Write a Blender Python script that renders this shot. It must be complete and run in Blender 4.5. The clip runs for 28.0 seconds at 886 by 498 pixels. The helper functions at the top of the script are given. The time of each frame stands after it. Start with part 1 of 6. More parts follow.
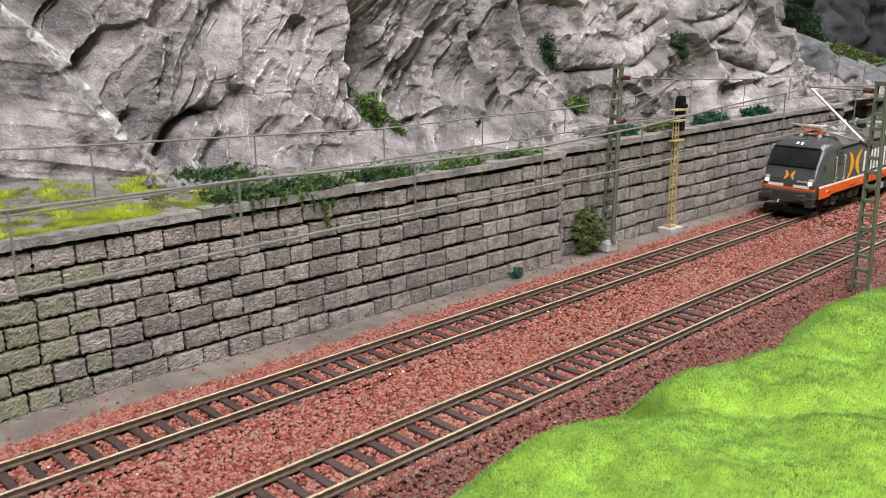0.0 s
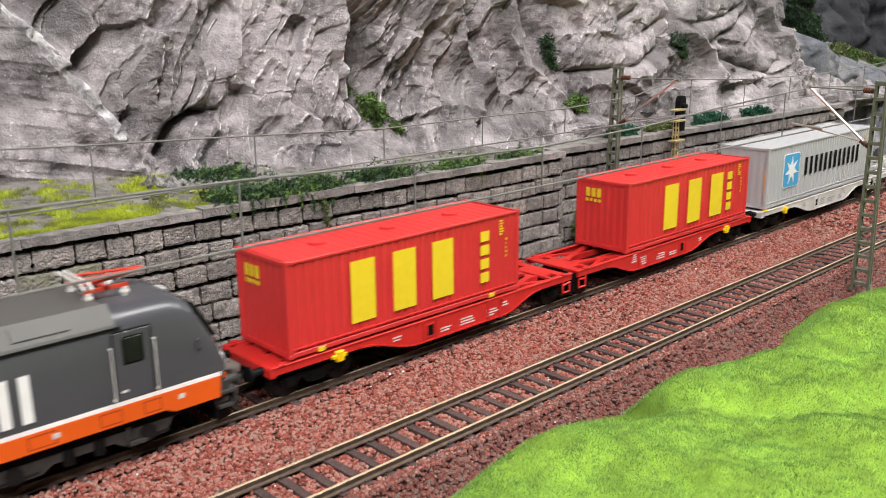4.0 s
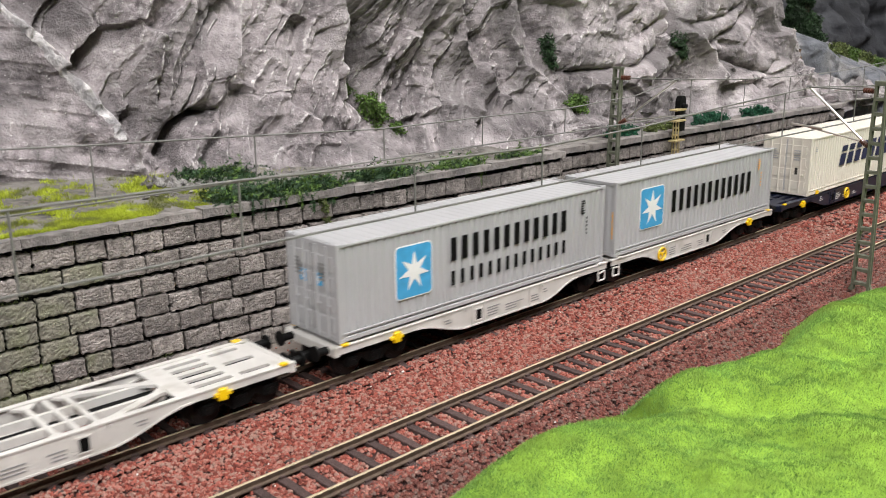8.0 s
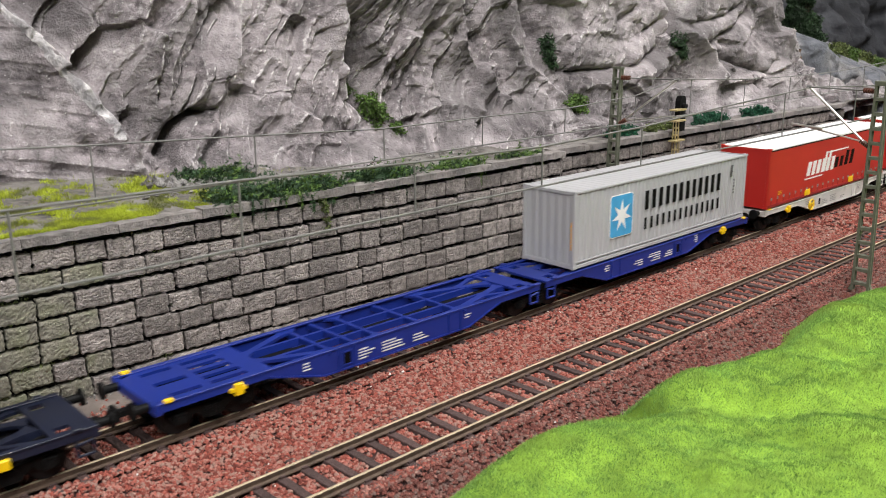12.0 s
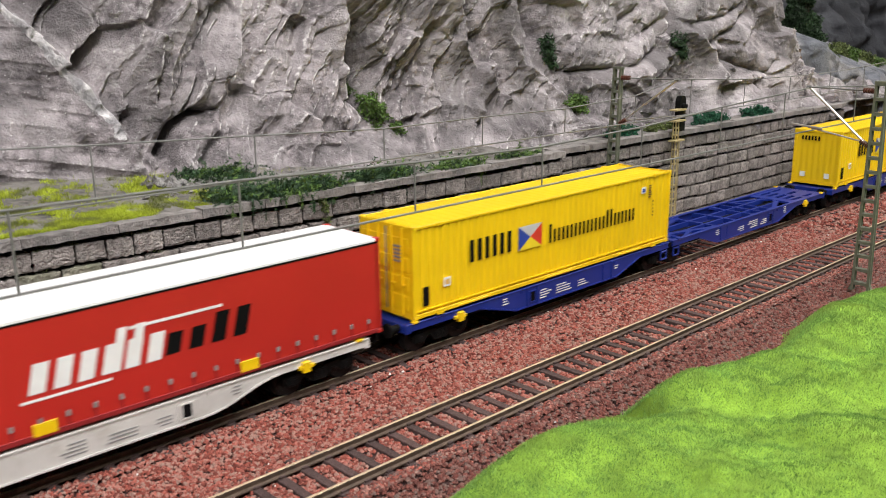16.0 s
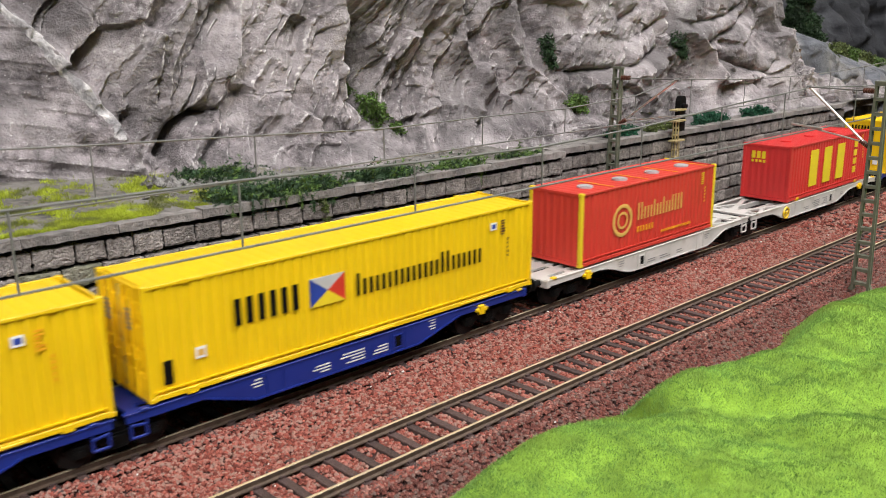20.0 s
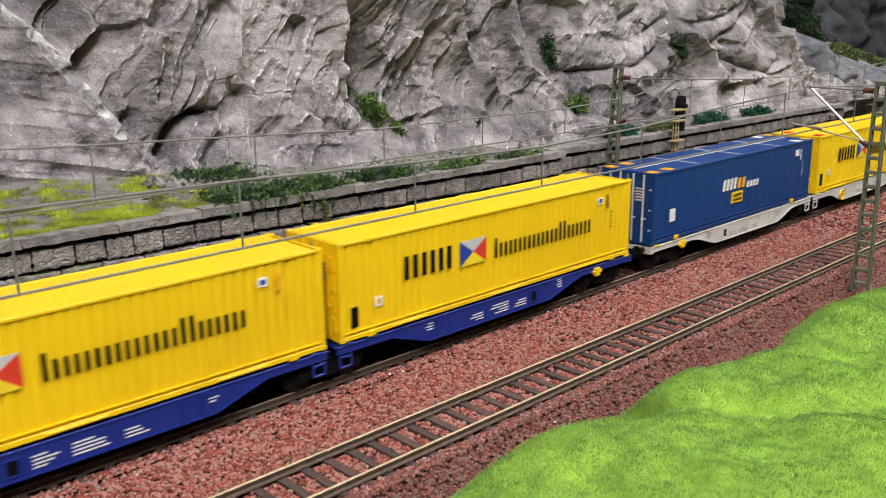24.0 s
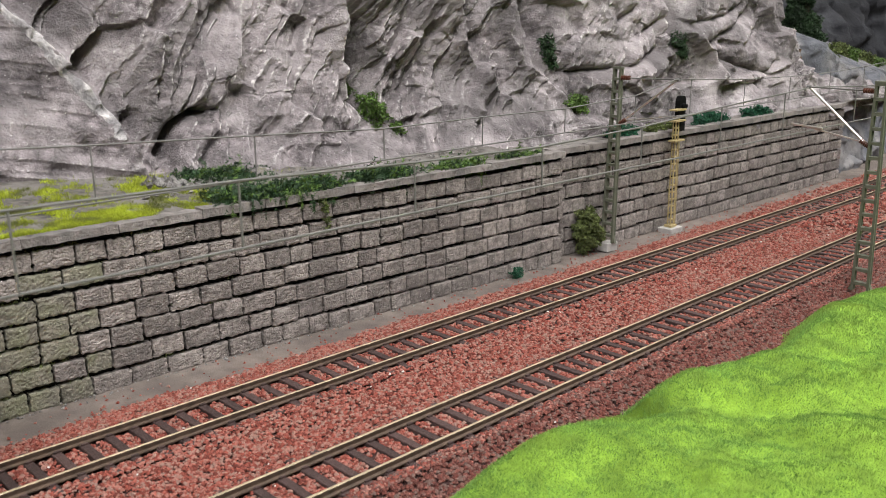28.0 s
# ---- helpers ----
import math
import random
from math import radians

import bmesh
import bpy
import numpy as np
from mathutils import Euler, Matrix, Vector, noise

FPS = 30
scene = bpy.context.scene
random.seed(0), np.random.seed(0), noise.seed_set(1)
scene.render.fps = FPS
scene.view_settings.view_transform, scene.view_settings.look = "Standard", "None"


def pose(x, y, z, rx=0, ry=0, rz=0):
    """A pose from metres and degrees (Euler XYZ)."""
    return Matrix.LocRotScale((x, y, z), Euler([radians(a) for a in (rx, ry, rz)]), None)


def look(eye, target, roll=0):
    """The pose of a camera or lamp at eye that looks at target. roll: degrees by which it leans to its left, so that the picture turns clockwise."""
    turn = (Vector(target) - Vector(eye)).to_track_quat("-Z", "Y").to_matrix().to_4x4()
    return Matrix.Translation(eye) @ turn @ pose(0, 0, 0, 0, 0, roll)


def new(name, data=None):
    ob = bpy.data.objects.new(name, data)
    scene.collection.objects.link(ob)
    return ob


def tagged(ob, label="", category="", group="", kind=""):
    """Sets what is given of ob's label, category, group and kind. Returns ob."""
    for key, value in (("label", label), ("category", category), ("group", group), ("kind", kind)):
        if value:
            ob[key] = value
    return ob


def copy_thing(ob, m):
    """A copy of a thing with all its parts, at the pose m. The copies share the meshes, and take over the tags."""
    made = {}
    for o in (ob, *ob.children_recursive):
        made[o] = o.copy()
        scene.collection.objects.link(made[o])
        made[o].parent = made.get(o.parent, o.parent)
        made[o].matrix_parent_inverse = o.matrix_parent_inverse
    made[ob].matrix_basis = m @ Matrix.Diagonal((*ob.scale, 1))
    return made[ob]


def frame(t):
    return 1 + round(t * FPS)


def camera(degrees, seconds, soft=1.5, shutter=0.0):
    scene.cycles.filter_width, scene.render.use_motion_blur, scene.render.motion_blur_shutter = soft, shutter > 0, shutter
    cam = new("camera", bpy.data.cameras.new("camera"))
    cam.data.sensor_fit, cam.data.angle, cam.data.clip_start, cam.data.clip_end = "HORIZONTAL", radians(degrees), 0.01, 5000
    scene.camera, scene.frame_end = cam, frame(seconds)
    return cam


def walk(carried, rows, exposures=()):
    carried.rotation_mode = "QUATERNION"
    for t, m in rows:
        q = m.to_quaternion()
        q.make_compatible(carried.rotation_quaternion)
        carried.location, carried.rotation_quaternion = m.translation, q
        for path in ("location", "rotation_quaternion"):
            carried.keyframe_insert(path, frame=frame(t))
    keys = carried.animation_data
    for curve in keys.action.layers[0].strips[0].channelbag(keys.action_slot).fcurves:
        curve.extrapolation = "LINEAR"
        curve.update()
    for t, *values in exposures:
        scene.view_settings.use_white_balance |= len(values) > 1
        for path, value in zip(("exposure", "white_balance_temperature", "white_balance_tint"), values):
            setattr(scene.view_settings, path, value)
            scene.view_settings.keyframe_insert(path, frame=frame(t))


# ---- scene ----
# A model railway in 1:87 on a layout in a room. Lengths in the code below are millimetres; K turns them into metres.
K = 0.001
cam = camera(53.4, 28.0, soft=0.4, shutter=0.28)
cam.data.dof.use_dof, cam.data.dof.focus_distance, cam.data.dof.aperture_fstop = True, 0.36, 40.0
EYE = Vector((0.0, -0.2309, 0.1154))
AIM = Vector((0.66360, 0.70328, -0.25501))
walk(cam, [(0.0, look(EYE, EYE + AIM, -0.592)), (28.0, look(EYE, EYE + AIM, -0.592))], [(0.0, -0.18), (5.0, -0.20), (10.0, -0.36), (28.0, -0.42)])

# ---- light ----
world = bpy.data.worlds.new("room_air")
scene.world = world
world.use_nodes = True
world.node_tree.nodes["Background"].inputs["Color"].default_value = (1.0, 0.98, 0.96, 1)
world.node_tree.nodes["Background"].inputs["Strength"].default_value = 0.25
# unseen lamps at assumed places; the last was added to brighten left-facing ends
LAMPS = [(0.30, -0.50, 1.05, 12.0), (0.85, -0.25, 1.05, 9.5), (1.60, -0.60, 1.05, 6.0), (-0.80, -0.85, 1.05, 42)]
for lx, ly, lz, watts in LAMPS:
    lamp = bpy.data.lights.new("tube_light", "AREA")
    lamp.shape, lamp.size, lamp.size_y, lamp.energy, lamp.color = "RECTANGLE", 1.2, 0.30, watts, (0.985, 0.975, 0.975)
    new("tube_light", lamp).matrix_world = pose(lx, ly, lz)


# ---- materials ----
def mat(name, color, rough=0.5, metal=0.0, var=0.12, scale=300.0, bump=0.0, bump_scale=2000.0, rnd=0.0, island=0.0, second=None, second_scale=60.0, second_cut=(0.5, 0.7), emit=0.0, spec=0.5, speck=None, speck_scale=1500.0, speck_cut=(0.60, 0.68), place=False, depth=0.0009, island_second=False):
    m = bpy.data.materials.new(name)
    m.use_nodes = True
    nt = m.node_tree
    b = nt.nodes["Principled BSDF"]
    b.inputs["Roughness"].default_value, b.inputs["Metallic"].default_value = rough, metal
    b.inputs["Specular IOR Level"].default_value = spec
    tc = nt.nodes.new("ShaderNodeTexCoord")
    where = nt.nodes.new("ShaderNodeNewGeometry").outputs["Position"] if place else tc.outputs["Object"]
    n1 = nt.nodes.new("ShaderNodeTexNoise")
    n1.inputs["Scale"].default_value, n1.inputs["Detail"].default_value = scale, 4
    nt.links.new(where, n1.inputs["Vector"])
    hsv = nt.nodes.new("ShaderNodeHueSaturation")
    hsv.inputs["Color"].default_value = (*color, 1)
    mr = nt.nodes.new("ShaderNodeMapRange")
    mr.inputs["From Min"].default_value, mr.inputs["From Max"].default_value = 0.3, 0.7
    mr.inputs["To Min"].default_value, mr.inputs["To Max"].default_value = 1 - var, 1 + var
    nt.links.new(n1.outputs["Fac"], mr.inputs["Value"])
    value = mr.outputs["Result"]
    if rnd or island:
        if rnd:
            src = nt.nodes.new("ShaderNodeObjectInfo").outputs["Random"]
        else:
            src = nt.nodes.new("ShaderNodeNewGeometry").outputs["Random Per Island"]
        m2 = nt.nodes.new("ShaderNodeMapRange")
        m2.inputs["To Min"].default_value, m2.inputs["To Max"].default_value = 1 - (rnd or island), 1 + (rnd or island)
        nt.links.new(src, m2.inputs["Value"])
        mul = nt.nodes.new("ShaderNodeMath")
        mul.operation = "MULTIPLY"
        nt.links.new(value, mul.inputs[0])
        nt.links.new(m2.outputs["Result"], mul.inputs[1])
        value = mul.outputs[0]
    nt.links.new(value, hsv.inputs["Value"])
    out = hsv.outputs["Color"]
    if second:
        n2 = nt.nodes.new("ShaderNodeTexNoise")
        n2.inputs["Scale"].default_value, n2.inputs["Detail"].default_value = second_scale, 6
        nt.links.new(where, n2.inputs["Vector"])
        r2 = nt.nodes.new("ShaderNodeMapRange")
        r2.inputs["From Min"].default_value, r2.inputs["From Max"].default_value = second_cut
        nt.links.new(src if island_second else n2.outputs["Fac"], r2.inputs["Value"])
        mix = nt.nodes.new("ShaderNodeMix")
        mix.data_type = "RGBA"
        nt.links.new(r2.outputs["Result"], mix.inputs["Factor"])
        nt.links.new(out, mix.inputs[6])
        mix.inputs[7].default_value = (*second, 1)
        out = mix.outputs[2]
    if speck:
        n4 = nt.nodes.new("ShaderNodeTexNoise")
        n4.inputs["Scale"].default_value, n4.inputs["Detail"].default_value = speck_scale, 3
        nt.links.new(where, n4.inputs["Vector"])
        r4 = nt.nodes.new("ShaderNodeMapRange")
        r4.inputs["From Min"].default_value, r4.inputs["From Max"].default_value = speck_cut
        nt.links.new(n4.outputs["Fac"], r4.inputs["Value"])
        mix4 = nt.nodes.new("ShaderNodeMix")
        mix4.data_type = "RGBA"
        nt.links.new(r4.outputs["Result"], mix4.inputs["Factor"])
        nt.links.new(out, mix4.inputs[6])
        mix4.inputs[7].default_value = (*speck, 1)
        out = mix4.outputs[2]
    nt.links.new(out, b.inputs["Base Color"])
    if bump:
        n3 = nt.nodes.new("ShaderNodeTexNoise")
        n3.inputs["Scale"].default_value, n3.inputs["Detail"].default_value = bump_scale, 5
        nt.links.new(where, n3.inputs["Vector"])
        bp = nt.nodes.new("ShaderNodeBump")
        bp.inputs["Strength"].default_value, bp.inputs["Distance"].default_value = bump, depth
        nt.links.new(n3.outputs["Fac"], bp.inputs["Height"])
        nt.links.new(bp.outputs["Normal"], b.inputs["Normal"])
    if emit:
        b.inputs["Emission Color"].default_value, b.inputs["Emission Strength"].default_value = (*color, 1), emit
    return m


def rock_material():
    m = mat("painted_plaster_rock", (0.194, 0.169, 0.173), 0.9, var=0.55, scale=260, bump=1.0, bump_scale=1000, second=(0.345, 0.309, 0.312), second_scale=34, second_cut=(0.40, 0.66), speck=(0.50, 0.475, 0.465), speck_scale=800, speck_cut=(0.66, 0.74), depth=0.0010)
    nt = m.node_tree
    b = nt.nodes["Principled BSDF"]
    col = b.inputs["Base Color"].links[0].from_socket
    tc = nt.nodes["Texture Coordinate"]
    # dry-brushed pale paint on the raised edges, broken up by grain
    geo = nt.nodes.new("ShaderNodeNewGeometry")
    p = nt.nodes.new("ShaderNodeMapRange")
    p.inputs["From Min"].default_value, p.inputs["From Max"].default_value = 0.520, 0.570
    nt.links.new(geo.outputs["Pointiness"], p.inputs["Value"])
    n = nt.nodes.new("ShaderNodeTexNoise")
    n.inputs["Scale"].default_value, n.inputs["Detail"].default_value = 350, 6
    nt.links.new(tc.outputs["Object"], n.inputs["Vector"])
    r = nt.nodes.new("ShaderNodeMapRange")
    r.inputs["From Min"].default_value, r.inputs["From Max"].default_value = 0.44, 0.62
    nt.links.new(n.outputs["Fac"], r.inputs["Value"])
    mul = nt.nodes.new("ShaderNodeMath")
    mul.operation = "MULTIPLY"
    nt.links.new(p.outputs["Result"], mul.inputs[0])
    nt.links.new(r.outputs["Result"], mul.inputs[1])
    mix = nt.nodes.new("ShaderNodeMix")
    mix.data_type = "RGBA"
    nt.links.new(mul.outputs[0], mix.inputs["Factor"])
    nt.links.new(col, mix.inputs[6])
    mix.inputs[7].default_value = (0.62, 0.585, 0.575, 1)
    # pale chalky scuffs brushed along the slant of the strata
    turn = nt.nodes.new("ShaderNodeMapping")
    turn.inputs["Rotation"].default_value = (0, radians(58), 0)
    turn.inputs["Scale"].default_value = (0.16, 1, 1)
    nt.links.new(tc.outputs["Object"], turn.inputs["Vector"])
    scuff = nt.nodes.new("ShaderNodeTexNoise")
    scuff.inputs["Scale"].default_value, scuff.inputs["Detail"].default_value = 420, 5
    nt.links.new(turn.outputs["Vector"], scuff.inputs["Vector"])
    patch = nt.nodes.new("ShaderNodeTexNoise")
    patch.inputs["Scale"].default_value, patch.inputs["Detail"].default_value = 22, 3
    nt.links.new(tc.outputs["Object"], patch.inputs["Vector"])
    ps = nt.nodes.new("ShaderNodeMath")
    ps.operation = "MULTIPLY"
    nt.links.new(scuff.outputs["Fac"], ps.inputs[0])
    nt.links.new(patch.outputs["Fac"], ps.inputs[1])
    pr = nt.nodes.new("ShaderNodeMapRange")
    pr.inputs["From Min"].default_value, pr.inputs["From Max"].default_value = 0.315, 0.42
    pr.inputs["To Max"].default_value = 0.5
    nt.links.new(ps.outputs[0], pr.inputs["Value"])
    chalk = nt.nodes.new("ShaderNodeMix")
    chalk.data_type = "RGBA"
    nt.links.new(pr.outputs["Result"], chalk.inputs["Factor"])
    nt.links.new(mix.outputs[2], chalk.inputs[6])
    chalk.inputs[7].default_value = (0.50, 0.465, 0.46, 1)
    mix = chalk
    # broad darker washes of grey and brown paint
    wash = nt.nodes.new("ShaderNodeTexNoise")
    wash.inputs["Scale"].default_value, wash.inputs["Detail"].default_value, wash.inputs["Distortion"].default_value = 24, 8, 1.0
    nt.links.new(tc.outputs["Object"], wash.inputs["Vector"])
    wr = nt.nodes.new("ShaderNodeMapRange")
    wr.inputs["From Min"].default_value, wr.inputs["From Max"].default_value = 0.37, 0.60
    wr.inputs["To Min"].default_value, wr.inputs["To Max"].default_value = 0.52, 1.28
    nt.links.new(wash.outputs["Fac"], wr.inputs["Value"])
    tint = nt.nodes.new("ShaderNodeHueSaturation")
    nt.links.new(wr.outputs["Result"], tint.inputs["Value"])
    nt.links.new(mix.outputs[2], tint.inputs["Color"])
    nt.links.new(tint.outputs["Color"], b.inputs["Base Color"])
    return m


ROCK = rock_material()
STONE = mat("rough_wall_stone", (0.258, 0.228, 0.210), 0.95, var=0.38, scale=600, bump=1.0, bump_scale=1500, rnd=0.26, second=(0.150, 0.132, 0.123), second_scale=190, second_cut=(0.50, 0.68), speck=(0.46, 0.425, 0.40), speck_scale=1700, speck_cut=(0.62, 0.72), place=True, spec=0.2, depth=0.0011)
MOSSY = mat("mossy_wall_stone", (0.205, 0.190, 0.152), 0.9, var=0.35, scale=500, bump=1.0, bump_scale=1100, rnd=0.18, second=(0.185, 0.19, 0.115), second_scale=120, second_cut=(0.45, 0.72), speck=(0.36, 0.36, 0.27), speck_scale=1500, speck_cut=(0.60, 0.70), place=True)
PALEROCK = mat("pale_plaster_edge", (0.60, 0.57, 0.565), 0.9, var=0.4, scale=260, bump=1.0, bump_scale=700, second=(0.27, 0.255, 0.26), second_scale=120, second_cut=(0.45, 0.62))
# mortar for the joints; its near-black also paints shade below the coping
JOINT = mat("dark_mortar_and_shade", (0.007, 0.0065, 0.006), 0.95, var=0.4, scale=600, bump=0.6)
COPING = mat("coping_stone", (0.235, 0.212, 0.198), 0.9, var=0.25, scale=300, bump=0.9, bump_scale=1000, rnd=0.1, second=(0.12, 0.112, 0.105), second_scale=90, place=True)
PATH = mat("dusty_path", (0.175, 0.145, 0.126), 0.95, var=0.28, scale=150, bump=0.5, second=(0.11, 0.09, 0.08), second_scale=45, second_cut=(0.48, 0.68))
EARTH = mat("shelf_earth", (0.12, 0.108, 0.096), 0.95, var=0.5, scale=260, bump=1.0, bump_scale=500, second=(0.20, 0.185, 0.17), second_scale=70, second_cut=(0.45, 0.62), place=True)
BED = mat("ballast_bed", (0.07, 0.028, 0.023), 0.95, var=0.5, scale=900, bump=1.0)
BALLAST = mat("red_ballast", (0.295, 0.077, 0.055), 0.85, var=0.40, scale=900, island=0.52, second=(0.285, 0.170, 0.138), second_cut=(0.40, 0.9), island_second=True, spec=0.3, bump=0.6, bump_scale=2500, depth=0.0004)
DBALLAST = mat("dark_brown_ballast", (0.185, 0.062, 0.048), 0.9, var=0.45, scale=900, island=0.5, second=(0.15, 0.095, 0.08), second_cut=(0.45, 0.9), island_second=True, spec=0.3, bump=0.6, bump_scale=2500, depth=0.0004)
SLEEPER = mat("brown_sleeper", (0.062, 0.036, 0.032), 0.75, var=0.3, scale=900, bump=0.5, rnd=0.25)
RUST = mat("rusty_rail_web", (0.09, 0.06, 0.042), 0.7, metal=0.2, var=0.3, scale=500)
RAILTOP = mat("worn_rail_head", (0.58, 0.485, 0.335), 0.42, metal=0.55, var=0.12, scale=200)
TURF = mat("grass_turf", (0.20, 0.34, 0.030), 0.95, var=0.3, scale=120, bump=0.5)
GRASS = mat("static_grass", (0.198, 0.345, 0.080), 0.8, var=0.22, scale=60, island=0.45, second=(0.285, 0.39, 0.07), second_scale=50, second_cut=(0.46, 0.80), spec=0.15)
YGRASS = mat("yellow_grass", (0.36, 0.42, 0.035), 0.8, var=0.35, scale=110, island=0.45, second=(0.13, 0.14, 0.045), second_scale=70, second_cut=(0.47, 0.62), spec=0.2)
LEAF5 = mat("far_dark_leaf", (0.016, 0.038, 0.012), 0.8, var=0.4, scale=100, island=0.5)
LEAF = mat("dark_moss_leaf", (0.018, 0.048, 0.014), 0.7, var=0.4, scale=200, island=0.5)
LEAF2 = mat("mid_green_leaf", (0.075, 0.135, 0.022), 0.7, var=0.4, scale=200, island=0.5)
LEAF3 = mat("bluish_leaf", (0.010, 0.085, 0.040), 0.7, var=0.3, scale=200, island=0.4)
LEAF4 = mat("olive_bush_leaf", (0.10, 0.125, 0.035), 0.75, var=0.4, scale=200, island=0.5)
TWIG = mat("twig_brown", (0.07, 0.05, 0.03), 0.9)
MASTG = mat("green_mast_paint", (0.125, 0.13, 0.095), 0.5, var=0.15, scale=300)
SIGY = mat("tan_signal_paint", (0.42, 0.33, 0.16), 0.5, var=0.12)
CONC = mat("pale_concrete", (0.42, 0.40, 0.38), 0.9, var=0.15, scale=300, bump=0.4)
BROWNI = mat("brown_insulator", (0.10, 0.035, 0.022), 0.35)
WIRE = mat("grey_wire", (0.17, 0.165, 0.155), 0.55, metal=0.2)
ARMW = mat("light_tube_metal", (0.62, 0.58, 0.53), 0.35, metal=0.7)
BLACK = mat("black_plastic", (0.006, 0.006, 0.006), 0.55, var=0.2, spec=0.12)
DGREY = mat("dark_grey_frame", (0.040, 0.037, 0.034), 0.6, var=0.25, scale=400)
WHEELM = mat("dark_wheel_metal", (0.011, 0.010, 0.010), 0.5, spec=0.2)
LOCO = mat("anthracite_paint", (0.070, 0.070, 0.077), 0.25, var=0.06, scale=30)
ROOFG = mat("loco_roof_grey", (0.085, 0.080, 0.073), 0.55, var=0.08, scale=60)
ORANGE = mat("orange_paint", (0.74, 0.105, 0.010), 0.35, var=0.05, scale=30)
WHITE = mat("white_print", (0.80, 0.79, 0.77), 0.45, var=0.04)
AMBER = mat("amber_print", (0.80, 0.36, 0.015), 0.45, var=0.04)
STRAPR = mat("dark_red_webbing", (0.26, 0.012, 0.014), 0.6, var=0.1)
GLASS = mat("cab_glass_dark", (0.020, 0.020, 0.021), 0.08, var=0.5, scale=90, spec=0.4)
SIDEGL = mat("side_glass_dark", (0.012, 0.013, 0.012), 0.10)
SKIRTINK = mat("dark_orange_print", (0.30, 0.032, 0.008), 0.45)
REDP = mat("red_pantograph_paint", (0.50, 0.045, 0.025), 0.4)
CERAM = mat("white_insulator", (0.62, 0.60, 0.57), 0.35)
LAMPW = mat("lit_headlamp", (1.0, 0.95, 0.82), 0.3, emit=1.3)
LAMPG = mat("lamp_glass", (0.38, 0.38, 0.37), 0.15)
GREENP = mat("green_plastic", (0.06, 0.20, 0.04), 0.4)
SILVER = mat("silver_plate", (0.42, 0.42, 0.43), 0.35, var=0.05)
RED = mat("bulk_red_paint", (0.60, 0.033, 0.031), 0.42, var=0.06, scale=40)
RED3 = mat("vermilion_paint", (0.60, 0.046, 0.030), 0.45, var=0.06, scale=40)
PALEY = mat("pale_yellow_print", (0.70, 0.42, 0.10), 0.5, var=0.05)
FLAGW = mat("flag_white_print", (0.50, 0.49, 0.47), 0.5, var=0.05)
RED2 = mat("scarlet_paint", (0.47, 0.020, 0.014), 0.45, var=0.06, scale=40)
REDW = mat("red_wagon_paint", (0.55, 0.022, 0.018), 0.4, var=0.06)
YEL = mat("yellow_paint", (0.83, 0.535, 0.005), 0.40, var=0.05, scale=40)
YELP = mat("yellow_print", (0.80, 0.60, 0.02), 0.5, var=0.04)
GREYC = mat("grey_container_paint", (0.42, 0.415, 0.422), 0.45, var=0.05, scale=40)
CREAM = mat("cream_paint", (0.69, 0.64, 0.565), 0.45, var=0.05, scale=40)
NAVYB = mat("blue_container_paint", (0.005, 0.039, 0.172), 0.45, var=0.06, scale=40, spec=0.3)
WWAG = mat("white_wagon_paint", (0.57, 0.545, 0.515), 0.5, var=0.10, scale=90, second=(0.44, 0.41, 0.37), second_scale=130, second_cut=(0.54, 0.74))
BWAG = mat("blue_wagon_paint", (0.008, 0.024, 0.20), 0.40, var=0.06, scale=60)
NWAG = mat("navy_wagon_paint", (0.009, 0.012, 0.028), 0.40, var=0.08, scale=60)
PALEINK = mat("grey_print", (0.25, 0.245, 0.24), 0.5)
INK = mat("black_print", (0.005, 0.005, 0.005), 0.6, spec=0.08)
NAVY = mat("navy_print", (0.009, 0.015, 0.062), 0.5)
SKYB = mat("light_blue_print", (0.055, 0.33, 0.60), 0.5)
ROYAL = mat("royal_blue_print", (0.02, 0.05, 0.30), 0.5)
CRIMSON = mat("red_print", (0.62, 0.04, 0.02), 0.5)
TARP = mat("white_tarp_roof", (0.80, 0.79, 0.78), 0.6, var=0.04)
# unseen room surfaces, kept grey so little bounced light fills the shadows
ROOMW = mat("grey_room_paint", (0.20, 0.197, 0.193), 0.9, var=0.04, scale=4)
ROOMF = mat("room_floor", (0.10, 0.09, 0.08), 0.7, var=0.1, scale=6)
BOARD = mat("baseboard_wood", (0.20, 0.17, 0.14), 0.9, var=0.2, scale=30)
# near-black base: the far cliff's shade is put into its colour
DROCK = mat("shaded_far_rock", (0.014, 0.0145, 0.018), 0.9, var=0.4, scale=40, bump=0.8, bump_scale=500, second=(0.045, 0.046, 0.052), second_scale=30, second_cut=(0.55, 0.7))
BROCK = mat("pale_bluish_rock", (0.115, 0.119, 0.135), 0.9, var=0.4, scale=120, bump=0.9, bump_scale=700, second=(0.225, 0.215, 0.212), second_scale=34, second_cut=(0.46, 0.66), speck=(0.10, 0.105, 0.11), speck_scale=220, speck_cut=(0.60, 0.70))
RUSTROCK = mat("rust_brown_rock", (0.135, 0.085, 0.055), 0.95, var=0.5, scale=300, bump=1.0, bump_scale=700, second=(0.05, 0.035, 0.028), second_scale=160, second_cut=(0.48, 0.62))
RUBBLE = mat("grey_rubble", (0.26, 0.245, 0.235), 0.95, var=0.4, scale=500, bump=1.0, bump_scale=1400, second=(0.12, 0.11, 0.10), second_scale=240, second_cut=(0.48, 0.64))
PANEL = mat("lamp_diffuser", (1.0, 0.98, 0.95), 0.5, emit=3.0)


